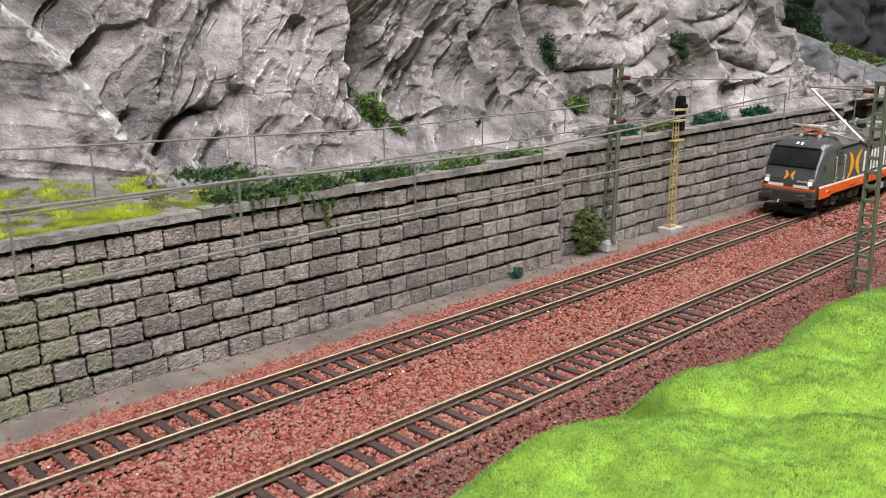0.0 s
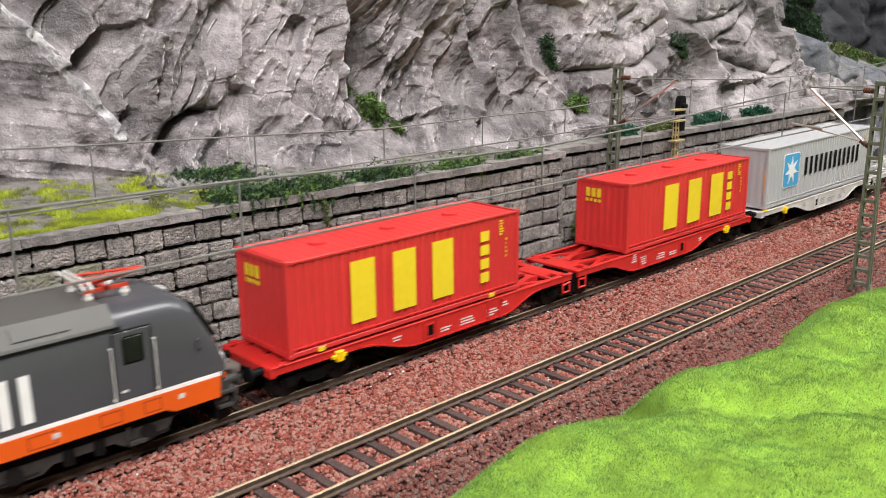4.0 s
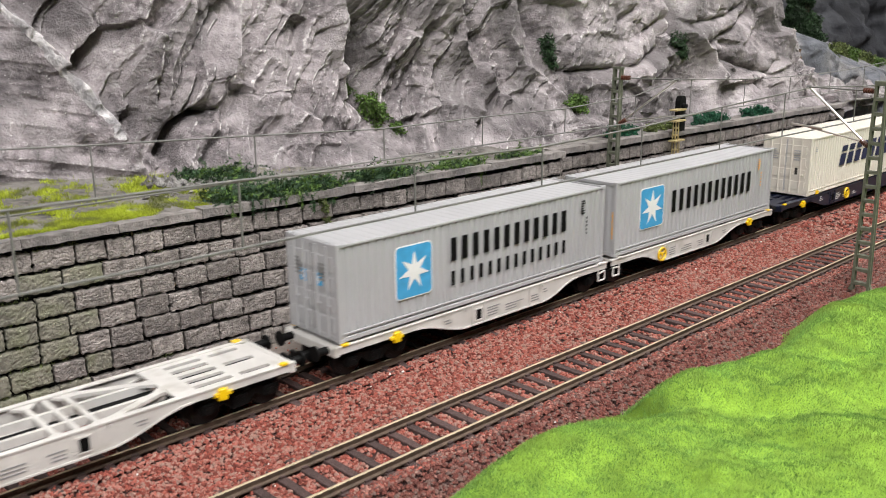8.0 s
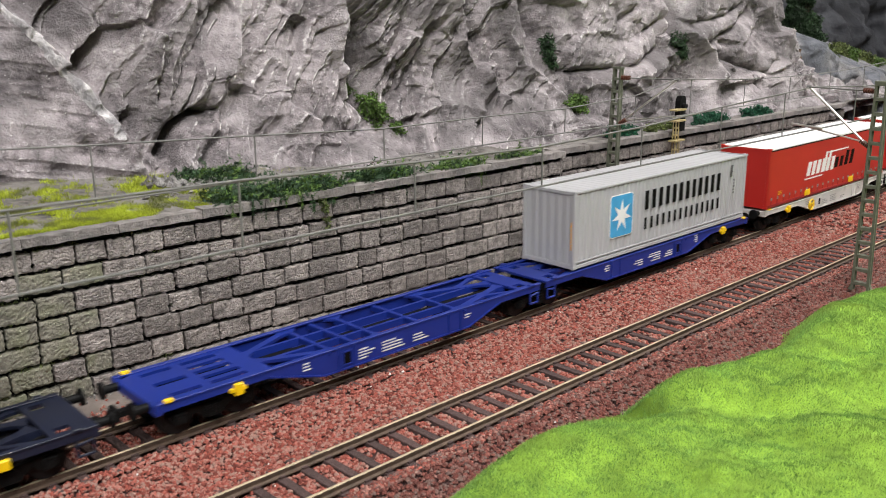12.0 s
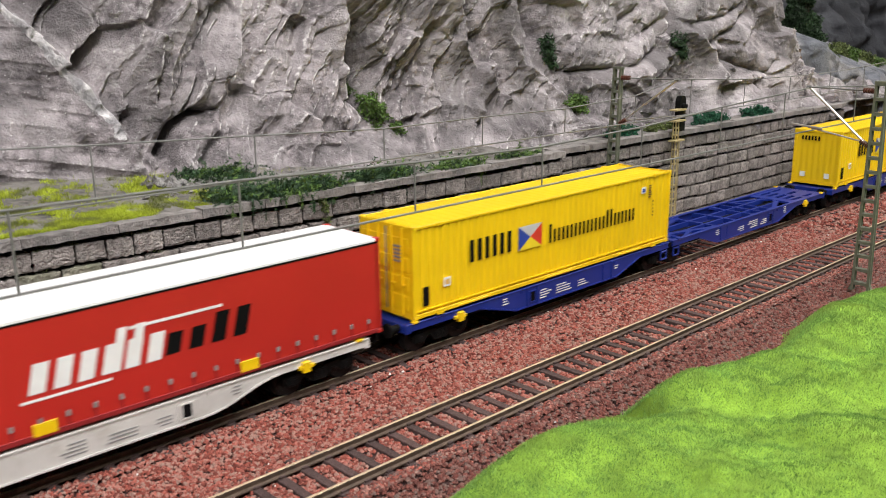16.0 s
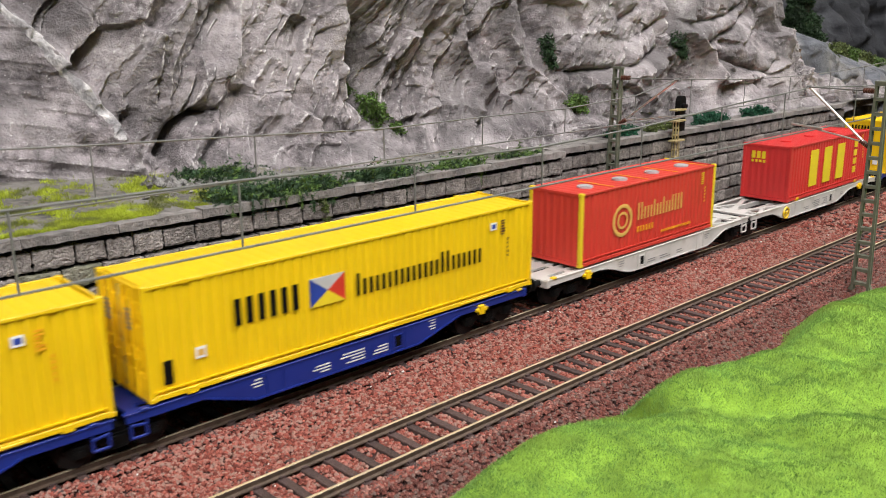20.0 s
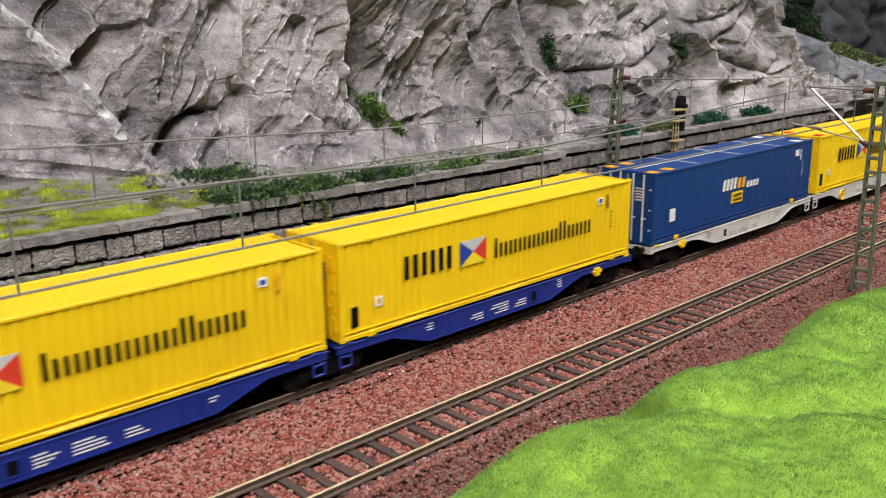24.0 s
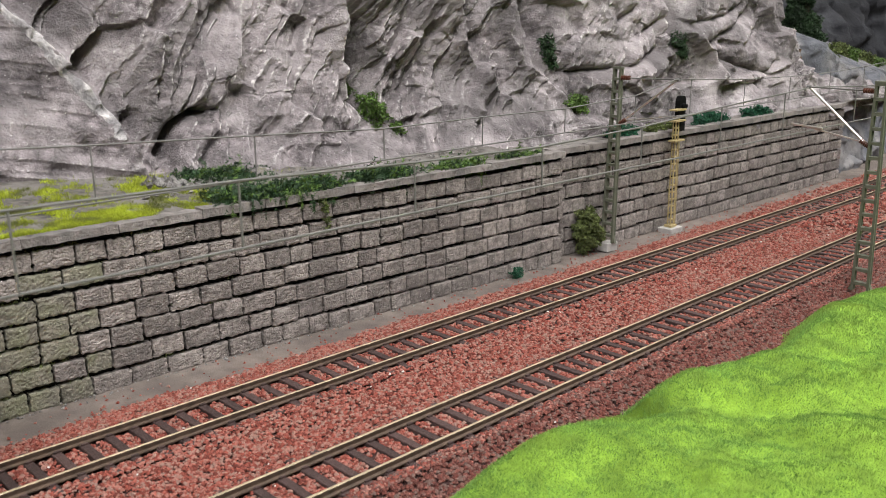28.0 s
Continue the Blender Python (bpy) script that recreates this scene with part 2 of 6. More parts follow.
# ---- builders ----
def thing(name, label, category, m=None, group="", kind=""):
    ob = new(name)
    ob.empty_display_size = 0.01
    if m is not None:
        ob.matrix_world = m
    return tagged(ob, label, category, group, kind)


def mesh_of(name, bm, materials, smooth=False):
    bmesh.ops.scale(bm, vec=(K, K, K), verts=bm.verts)
    me = bpy.data.meshes.new(name)
    bm.to_mesh(me)
    bm.free()
    for m in materials if isinstance(materials, (list, tuple)) else [materials]:
        me.materials.append(m)
    if smooth:
        me.polygons.foreach_set("use_smooth", [True] * len(me.polygons))
    return me


def part(name, bm, material, parent, label="", kind="", smooth=False, at=None):
    ob = new(name, bm if isinstance(bm, bpy.types.Mesh) else mesh_of(name, bm, material, smooth))
    ob.parent = parent
    if at is not None:
        ob.location = Vector(at) * K
    return tagged(ob, label, "", "", kind)


def solo(name, bm, material, label, category, kind="", smooth=False, group=""):
    ob = new(name, bm if isinstance(bm, bpy.types.Mesh) else mesh_of(name, bm, material, smooth))
    return tagged(ob, label, category, group, kind)


def raw(name, verts, faces, material, smooth=False):
    me = bpy.data.meshes.new(name)
    me.from_pydata((np.asarray(verts, float) * K).tolist(), [], faces if isinstance(faces, list) else faces.tolist())
    for m in material if isinstance(material, (list, tuple)) else [material]:
        me.materials.append(m)
    if smooth:
        me.polygons.foreach_set("use_smooth", [True] * len(me.polygons))
    me.update()
    return me


def box(bm, x0, x1, y0, y1, z0, z1, bev=0.0):
    v = [bm.verts.new(p) for p in ((x0, y0, z0), (x1, y0, z0), (x1, y1, z0), (x0, y1, z0), (x0, y0, z1), (x1, y0, z1), (x1, y1, z1), (x0, y1, z1))]
    f = [bm.faces.new([v[i] for i in q]) for q in ((3, 2, 1, 0), (4, 5, 6, 7), (0, 1, 5, 4), (1, 2, 6, 5), (2, 3, 7, 6), (3, 0, 4, 7))]
    if bev:
        edges = {e for a in f for e in a.edges}
        bmesh.ops.bevel(bm, geom=list(edges), offset=bev, segments=1, affect="EDGES")
    return bm


def prism(bm, pts, y0, y1, axis="y"):
    """A polygon in xz (or yz, xy) drawn out along y (or x, z)."""
    def place(a, b, c):
        return {"y": (a, c, b), "x": (c, a, b), "z": (a, b, c)}[axis]
    lo = [bm.verts.new(place(a, b, y0)) for a, b in pts]
    hi = [bm.verts.new(place(a, b, y1)) for a, b in pts]
    n = len(pts)
    faces = [bm.faces.new(lo), bm.faces.new(hi[::-1])]
    for i in range(n):
        faces.append(bm.faces.new((lo[i], hi[i], hi[(i + 1) % n], lo[(i + 1) % n])))
    bmesh.ops.recalc_face_normals(bm, faces=faces)
    return bm


def rod(bm, a, b, r, seg=8, r2=None):
    a, b = Vector(a), Vector(b)
    m = Matrix.Translation((a + b) / 2) @ (b - a).to_track_quat("Z", "Y").to_matrix().to_4x4()
    bmesh.ops.create_cone(bm, cap_ends=True, segments=seg, radius1=r, radius2=r if r2 is None else r2, depth=(b - a).length, matrix=m)
    return bm


def ring(bm, c, r, t, seg=20, axis="y"):
    """A thin torus."""
    rows = []
    for i in range(seg):
        a = 2 * math.pi * i / seg
        row = []
        for j in range(6):
            q = 2 * math.pi * j / 6
            u, w = (r + t * math.cos(q)), t * math.sin(q)
            row.append(bm.verts.new((c[0] + u * math.cos(a), c[1] + w, c[2] + u * math.sin(a))))
        rows.append(row)
    for i in range(seg):
        for j in range(6):
            bm.faces.new((rows[i][j], rows[i][(j + 1) % 6], rows[(i + 1) % seg][(j + 1) % 6], rows[(i + 1) % seg][j]))
    return bm


def B():
    return bmesh.new()


def tube(bm, pts, r, seg=6):
    """One bent tube through the points (in an xz plane)."""
    rows = []
    for i, p in enumerate(pts):
        a, b = Vector(pts[max(i - 1, 0)]), Vector(pts[min(i + 1, len(pts) - 1)])
        d = (b - a).normalized()
        side = Vector((0, 1, 0))
        up = d.cross(side).normalized()
        rows.append([bm.verts.new(Vector(p) + r * (side * math.cos(q) + up * math.sin(q))) for q in (2 * math.pi * k / seg for k in range(seg))])
    for a, b in zip(rows[:-1], rows[1:]):
        for k in range(seg):
            bm.faces.new((a[k], a[(k + 1) % seg], b[(k + 1) % seg], b[k]))
    return bm


rng = np.random.default_rng(7)


def vnoise(x, y, seed=0):
    """Smooth value noise on arrays, about -1 to 1."""
    xi, yi = np.floor(x).astype(np.int64), np.floor(y).astype(np.int64)
    fx, fy = x - xi, y - yi
    fx, fy = fx * fx * (3 - 2 * fx), fy * fy * (3 - 2 * fy)

    def h(a, b):
        n = (a * 374761393 + b * 668265263 + seed * 1274126177) & 0x7FFFFFFF
        n = ((n ^ (n >> 13)) * 1274126177) & 0x7FFFFFFF
        return ((n ^ (n >> 16)) & 0xFFFF) / 32767.5 - 1

    return (h(xi, yi) * (1 - fx) + h(xi + 1, yi) * fx) * (1 - fy) + (h(xi, yi + 1) * (1 - fx) + h(xi + 1, yi + 1) * fx) * fy


def fbm(x, y, octaves=4, seed=0, ridged=False):
    s, a, f = 0, 1.0, 1.0
    for o in range(octaves):
        n = vnoise(x * f, y * f, seed + o)
        s = s + a * ((1 - 2 * np.abs(n)) if ridged else n)
        a, f = a * 0.5, f * 2.03
    return s


def sheet(name, X, Y, Z, material, smooth=True):
    r, c = X.shape
    v = np.stack([X.ravel(), Y.ravel(), Z.ravel()], 1)
    i = np.arange(r * c).reshape(r, c)
    f = np.stack([i[:-1, :-1].ravel(), i[:-1, 1:].ravel(), i[1:, 1:].ravel(), i[1:, :-1].ravel()], 1)
    return raw(name, v, f, material, smooth)


# ---- room ----
def slab(name, x0, x1, y0, y1, z0, z1, material, label, category):
    return solo(name, box(B(), x0, x1, y0, y1, z0, z1), material, label, category, "structure")


slab("floor", -4700, 5400, -3000, 2000, -1050, -1000, ROOMF, "plain grey-brown floor of the room", "floor")
slab("ceiling", -4700, 5400, -3000, 2000, 1500, 1550, ROOMW, "plain grey ceiling of the room, unseen", "ceiling")
slab("wall_north", -4700, 5400, 2000, 2060, -1000, 1500, ROOMW, "plain grey room wall, unseen", "wall")
slab("wall_south", -4700, 5400, -3060, -3000, -1000, 1500, ROOMW, "plain grey room wall, unseen", "wall")
slab("wall_east", 5400, 5460, -3000, 2000, -1000, 1500, ROOMW, "plain grey room wall, unseen", "wall")
slab("wall_west", -4760, -4700, -3000, 2000, -1000, 1500, ROOMW, "plain grey room wall, unseen", "wall")
# unseen fixtures, added to go with the assumed lamps
for lx, ly, lz, watts in LAMPS:
    fixture = thing("pendant_light", "long white tube light, unseen, added over the layout on two ceiling wires", "ceiling light", pose(lx, ly, lz + 0.07), "room lights")
    part("housing", box(B(), -620, 620, -170, 170, -55, 0, 6), ROOMW, fixture)
    part("diffuser", box(B(), -600, 600, -150, 150, -61, -55), PANEL, fixture)
    for e in (-480, 480):
        part("hanging_wire", rod(B(), (e, 0, 0), (e, 0, 1500 - (lz + 0.07) * 1000), 2, 8), CERAM, fixture)

# ---- ground ----
gx, gy = np.meshgrid(np.linspace(-4500, 5100, 240), np.linspace(-420, 700, 60))
solo("ground", sheet("ground", gx, gy, -7 + 0.3 * fbm(gx / 40, gy / 40), BOARD), None, "brown painted baseboard of the layout", "ground", "structure")
px, py = np.meshgrid(np.concatenate([[-4400, -60], np.linspace(-50, 1100, 400), [5000]]), np.linspace(18, 62, 30))
solo("pavement", sheet("pavement", px, py, -4.6 + 0.35 * fbm(px / 9, py / 9, 4, 3), PATH), None, "dusty grey-brown footpath along the wall", "path", "structure")


def bed_height(y):
    """Top of the ballast across the tracks."""
    return np.interp(y, [-100, -86, -78, -72, -66, -46, -34, -28, -22, -10, 10, 16, 22, 29, 34], [-6.6, -5.8, -4.2, -3.0, -2.9, -2.9, -2.8, -3.0, -2.8, -2.9, -2.9, -2.9, -3.7, -5.0, -5.6])


bx, by = np.meshgrid(np.concatenate([[-4400, -60], np.linspace(-50, 1150, 420), [5000]]), np.linspace(-98, 33, 90))
solo("ballast_bed", sheet("ballast_bed", bx, by, bed_height(by) - 0.75 + 0.3 * fbm(bx / 4, by / 4, 3, 9), BED), None, "dark red gravel bed under both tracks", "track bed", "structure")


# ---- loose ballast ----
def stones(count, x0, x1, y0, y1, size, seed):
    r = np.random.default_rng(seed)
    x, y = r.uniform(x0, x1, count), r.uniform(y0, y1, count)
    s = size * r.uniform(0.55, 1.25, count)
    keep = np.ones(count, bool)
    for yc in (0.0, -56.1):
        keep &= ~((np.abs(np.abs(y - yc) - 8.6) < 1.3))
        on = (np.abs(y - yc) < 11.5) & (np.abs(((x + 30) / 7.5) % 1 - 0.5) > 0.27)
        keep &= ~(on & (r.uniform(0, 1, count) < 0.96))
    edge = 29 + 3.5 * fbm(x / 14, x * 0, 3, 5)
    keep &= (y < edge + 6 * (r.uniform(0, 1, count) ** 6))
    x, y, s = x[keep], y[keep], s[keep]
    z = bed_height(y) - 0.35 + r.uniform(0, 0.7, len(x)) * s * 0.5
    for yc in (0.0, -56.1):
        z = np.where(np.abs(y - yc) < 11.5, np.minimum(z, -2.75), z)
        z = np.where((np.abs(y - yc) >= 11.5) & (np.abs(y - yc) < 16), np.maximum(z, -2.5), z)
    base = np.array([(1, 0, 0), (-1, 0, 0), (0, 1, 0), (0, -1, 0), (0, 0, 1), (0, 0, -1), (0.62, 0.62, 0.5), (-0.62, 0.6, 0.5), (0.6, -0.62, 0.5), (-0.6, -0.62, 0.5)])
    tri = np.array([(4, 6, 7), (4, 7, 9), (4, 9, 8), (4, 8, 6), (0, 6, 8), (2, 7, 6), (1, 9, 7), (3, 8, 9), (0, 2, 6), (2, 1, 7), (1, 3, 9), (3, 0, 8)])
    n = len(x)
    v = base[None] * (1 + r.uniform(-0.16, 0.16, (n, 10, 1))) + r.uniform(-0.16, 0.16, (n, 10, 3))
    v *= (s[:, None] * r.uniform(0.78, 1.2, (n, 3)) * np.array([1, 1, 0.95]))[:, None, :] * 0.5
    a = r.uniform(0, 6.283, n)
    c, d = np.cos(a)[:, None], np.sin(a)[:, None]
    v = np.stack([v[:, :, 0] * c - v[:, :, 1] * d, v[:, :, 0] * d + v[:, :, 1] * c, v[:, :, 2]], 2)
    v += np.stack([x, y, z], 1)[:, None, :]
    f = tri[None] + (np.arange(n) * 10)[:, None, None]
    return v.reshape(-1, 3), f.reshape(-1, 3)


chunks = [stones(44500, 30, 240, -71, 34, 1.32, 1), stones(34000, 240, 480, -71, 34, 1.45, 2), stones(14000, 480, 900, -71, 34, 2.3, 3)]
vs, fs, off = [], [], 0
for v, f in chunks:
    vs.append(v)
    fs.append(f + off)
    off += len(v)
solo("ballast_gravel", raw("ballast_gravel", np.concatenate(vs), np.concatenate(fs), BALLAST), None, "loose dark red ballast gravel between the rails", "gravel", "stuff")
v, f = stones(17500, 60, 520, -91, -67, 1.5, 4)
solo("edge_gravel", raw("edge_gravel", v, f, DBALLAST), None, "dark brown-red gravel along the grass edge", "gravel", "stuff")
pv, pf, n = [], [], 0
r = np.random.default_rng(5)
for i in range(330):
    cx, cy, s = r.uniform(60, 640), r.uniform(27, 43), r.uniform(0.5, 1.3)
    q = np.array([(1, 0, 0), (-1, 0, 0), (0, 1, 0), (0, -1, 0), (0, 0, 0.8), (0, 0, -0.6)]) * s * 0.6 * r.uniform(0.7, 1.3, (6, 1))
    pv.append(q + (cx, cy, -4.2))
    pf += [[n + a for a in t] for t in ((0, 2, 4), (2, 1, 4), (1, 3, 4), (3, 0, 4), (2, 0, 5), (1, 2, 5), (3, 1, 5), (0, 3, 5))]
    n += 6
solo("path_pebbles", raw("path_pebbles", np.concatenate(pv), pf, BALLAST), None, "stray reddish pebbles on the footpath", "gravel", "stuff")


wr = np.random.default_rng(6)
pv, pf, n = [], [], 0
for i in range(52):
    cx, cy, s = 60 + 520 * wr.uniform() ** 1.4, wr.uniform(-84, 28), wr.uniform(0.4, 0.85)
    if min(abs(abs(cy) - 8.6), abs(abs(cy + 56.1) - 8.6)) < 1.6:
        continue
    q = np.array([(1, 0, 0), (-1, 0, 0), (0, 1, 0), (0, -1, 0), (0, 0, 0.8), (0, 0, -0.9)]) * s * 0.75 * wr.uniform(0.7, 1.3, (6, 1))
    pv.append(q + (cx, cy, float(bed_height(cy)) + 0.55))
    pf += [[n + a for a in t] for t in ((0, 2, 4), (2, 1, 4), (1, 3, 4), (3, 0, 4), (2, 0, 5), (1, 2, 5), (3, 1, 5), (0, 3, 5))]
    n += 6
solo("white_pebbles", raw("white_pebbles", np.concatenate(pv), pf, CERAM), None, "scattered white pebbles in the red ballast", "gravel", "stuff")

# ---- tracks ----
def rail_mesh(x0, x1):
    prof = [(-1.1, -2.1), (1.1, -2.1), (1.1, -1.75), (0.25, -1.5), (0.25, -0.75), (0.45, -0.6), (0.45, -0.06), (0.38, 0), (-0.38, 0), (-0.45, -0.06), (-0.45, -0.6), (-0.25, -0.75), (-0.25, -1.5), (-1.1, -1.75)]
    bm = prism(B(), prof, x0, x1, "x")
    bm.faces.ensure_lookup_table()
    for fc in bm.faces:
        fc.material_index = 1 if fc.normal.z > 0.7 and fc.calc_center_median().z > -0.2 else 0
    return mesh_of("rail", bm, (RUST, RAILTOP))


RAIL = rail_mesh(-4400, 5000)
SLEEPERS = []
for w in (0, 0.35, -0.3):
    SLEEPERS.append(mesh_of("sleeper", box(B(), -1.35, 1.35, -14.6 + w, 14.6 - w * 0.6, -4.2, -2.1, 0.18), SLEEPER))
FAR = [x for x in np.arange(-4395, 4995, 7.5) if x < -33 or x > 994]
fv = np.concatenate([np.array([(x + a, b, c) for c in (-4.2, -2.1) for a, b in ((-1.35, -14.6), (1.35, -14.6), (1.35, 14.6), (-1.35, 14.6))]) for x in FAR])
ff = (np.array([(3, 2, 1, 0), (4, 5, 6, 7), (0, 1, 5, 4), (1, 2, 6, 5), (2, 3, 7, 6), (3, 0, 4, 7)])[None] + 8 * np.arange(len(FAR))[:, None, None]).reshape(-1, 4)
FAR = raw("far_sleepers", fv, ff, SLEEPER)
CHAIR = B()
for yy in (-8.6, 8.6):
    box(CHAIR, -0.9, 0.9, yy - 1.9, yy - 1.1, -2.15, -1.5)
    box(CHAIR, -0.9, 0.9, yy + 1.1, yy + 1.9, -2.15, -1.5)
CHAIR = mesh_of("rail_fastening", CHAIR, SLEEPER)


def track(yc, label):
    t = thing("railway_track", label, "railway track", pose(0, yc * K, 0), "double track", "structure")
    for yy in (-8.6, 8.6):
        part("rail", RAIL, None, t, "shiny-topped rusty rail", at=(0, yy, 0))
    part("far_sleepers", FAR, None, t, "dark sleepers of the track running on", kind="stuff")
    for i in range(137):
        x = -30 + 7.5 * i
        s = part("sleeper", SLEEPERS[i % 3], None, t, at=(x + rng.uniform(-0.3, 0.3), rng.uniform(-0.4, 0.4), 0))
        s.rotation_euler = (0, 0, radians(rng.uniform(-1.0, 1.0)))
        if x < 420:
            part("rail_fastening", CHAIR, None, s)
    return t


track(0, "rusty model railway track beside the footpath, in use")
track(-56.1, "rusty model railway track beside the grass, empty")

# ---- stone retaining wall ----
STONES = []
for i in range(10):
    r = np.random.default_rng(40 + i)
    bm = B()
    nx, nz = 13, 9
    front = []
    for b in range(nz + 1):
        row = []
        for a in range(nx + 1):
            edge = a in (0, nx) or b in (0, nz)
            corner = a in (0, nx) and b in (0, nz)
            jx, jz = r.uniform(-0.020, 0.020) + 0.012 * math.sin(b * 1.7 + i), r.uniform(-0.034, 0.034) + 0.022 * math.sin(a * 1.3 + 2 * i)
            px, pz = a / nx - 0.5, b / nz - 0.5
            if corner:
                px, pz = px * 0.995, pz * 0.99
            row.append(bm.verts.new((px + jx, (-0.55 if edge else -0.80) + r.uniform(-0.15, 0.15), pz + jz)))
        front.append(row)
    for b in range(nz):
        for a in range(nx):
            bm.faces.new((front[b][a], front[b][a + 1], front[b + 1][a + 1], front[b + 1][a]))
    rim = [front[0][a] for a in range(nx + 1)] + [front[b][nx] for b in range(1, nz + 1)] + [front[nz][a] for a in range(nx - 1, -1, -1)] + [front[b][0] for b in range(nz - 1, 0, -1)]
    back = [bm.verts.new((v.co.x, 2.4, v.co.z)) for v in rim]
    for a in range(len(rim)):
        q = (a + 1) % len(rim)
        bm.faces.new((rim[q], rim[a], back[a], back[q]))
    me = bpy.data.meshes.new("stone")
    for v in bm.verts:
        v.co = Vector((v.co.x, v.co.y * K, v.co.z))
    bm.to_mesh(me)
    bm.free()
    STONES.append(me)
MOSSES = []
for me in STONES:
    m2 = me.copy()
    me.materials.append(STONE)
    m2.materials.append(MOSSY)
    MOSSES.append(m2)
COURSES = 7
ZBASE, ZTOP = -5.2, 47.4


def stone_wall(name, p0, p1, label, seed, mossy_to=0.0):
    """A retaining wall from p0 to p1 (x, y), its face on that line: dark mortar core, stones proud of it, coping on
    top. The core's near-black also paints the shade line under the coping.
    """
    r = np.random.default_rng(seed)
    dx, dy = p1[0] - p0[0], p1[1] - p0[1]
    length, ang = math.hypot(dx, dy), math.atan2(dy, dx)
    w = thing(name, label, "wall", pose(p0[0] * K, p0[1] * K, 0, 0, 0, math.degrees(ang)), kind="structure")
    part("core", box(B(), 0, length, 2.0, 9, ZBASE - 1, ZTOP + 1.4), JOINT, w, "dark recessed mortar, painted shade line under the coping")
    ch = (ZTOP - ZBASE) / COURSES
    for c in range(COURSES):
        x = r.uniform(-6, 0)
        while x < length - 1:
            sw = r.uniform(8.6, 14.0)
            x0, x1 = max(x, 0.0), min(x + sw, length)
            x += sw
            if x1 - x0 < 1.5:
                continue
            moss = p0[0] + x1 < mossy_to and r.uniform() < 0.45 and c < 6
            s = part("stone", (MOSSES if moss else STONES)[int(r.integers(0, 10))], None, w)
            h = ch * r.uniform(0.79, 0.86)
            s.matrix_local = Matrix.Translation(((x0 + x1) / 2 * K, r.uniform(-0.45, 0.25) * K, (ZBASE + (c + 0.5) * ch + r.uniform(-0.38, 0.38)) * K)) @ Euler((0, radians(r.uniform(-2.2, 2.2)), 0)).to_matrix().to_4x4() @ Matrix.Diagonal(((x1 - x0 - r.uniform(0.55, 1.05)) * K, 1, h * K, 1))
    x = 0.0
    while x < length - 2:
        sw = min(r.uniform(24, 40), length - x)
        bm = box(B(), x + 0.15, x + sw - 0.15, -2.2 + r.uniform(-0.3, 0.3), 4.6 + r.uniform(-0.4, 0.4), ZTOP + 1.3, ZTOP + 4.2 + r.uniform(-0.3, 0.3))
        bmesh.ops.subdivide_edges(bm, edges=[e for e in bm.edges if abs(e.verts[0].co.x - e.verts[1].co.x) > 2], cuts=10, use_grid_fill=True)
        for v in bm.verts:
            v.co += Vector((0, r.uniform(-0.25, 0.25), r.uniform(-0.22, 0.22)))
        part("coping_stone", bm, COPING, w, "pale rough coping stone")
        x += sw
    return w


stone_wall("wall_stone_long", (30, 47.5), (336, 39.0), "dark grey rough stone retaining wall with pale coping", 11, mossy_to=118)
stone_wall("wall_stone_recess", (334, 46.5), (364, 45.5), "shaded set-back bay of the stone retaining wall", 13)
stone_wall("wall_stone_far", (362, 43.2), (664, 40.5), "dark grey stone retaining wall running on to the rocks", 12)

tr = np.random.default_rng(301)
jx = 36 + 120 * tr.uniform(0, 1, 5200) ** 1.5
jz = ZBASE + (ZTOP - ZBASE) / COURSES * tr.integers(1, COURSES + 1, 5200)
keep = fbm(jx / 9, jz / 8, 3, 302) + 0.15 > tr.uniform(0, 1.1, 5200) + (jx - 36) / 260
jx, jz = jx[keep], jz[keep] + tr.normal(0, 0.35, keep.sum())
jy = 47.5 - (jx - 30) * 8.5 / 306 - 0.2 - tr.uniform(0, 0.6, len(jx))
JOINT_MOSS = (jx, jy, jz)

# ---- shelf above the wall ----
sx, sy = np.meshgrid(np.linspace(20, 760, 370), np.linspace(44, 150, 70))
sz = np.interp(sy, [44, 56, 75, 150], [50.6, 51.6, 53.2, 58]) + 0.7 * fbm(sx / 14, sy / 14, 4, 21)
solo("rock_shelf", sheet("rock_shelf", sx, sy, sz, EARTH), None, "narrow grey earth shelf behind the wall coping", "ground", "structure")


# ---- rock face ----
FOOT_X = [20, 110, 150, 170, 205, 235, 300, 345, 385, 450, 520, 570, 640, 700, 860]
FOOT_Y = [122, 118, 104, 92, 95, 82, 84, 68, 62, 60, 60, 55, 52, 54, 80]


def seg_dist(X, Z, x1, z1, x2, z2):
    dx, dz = x2 - x1, z2 - z1
    t = np.clip(((X - x1) * dx + (Z - z1) * dz) / (dx * dx + dz * dz), 0, 1)
    side = (X - x1) * dz - (Z - z1) * dx
    return np.hypot(X - x1 - t * dx, Z - z1 - t * dz), np.sign(side)


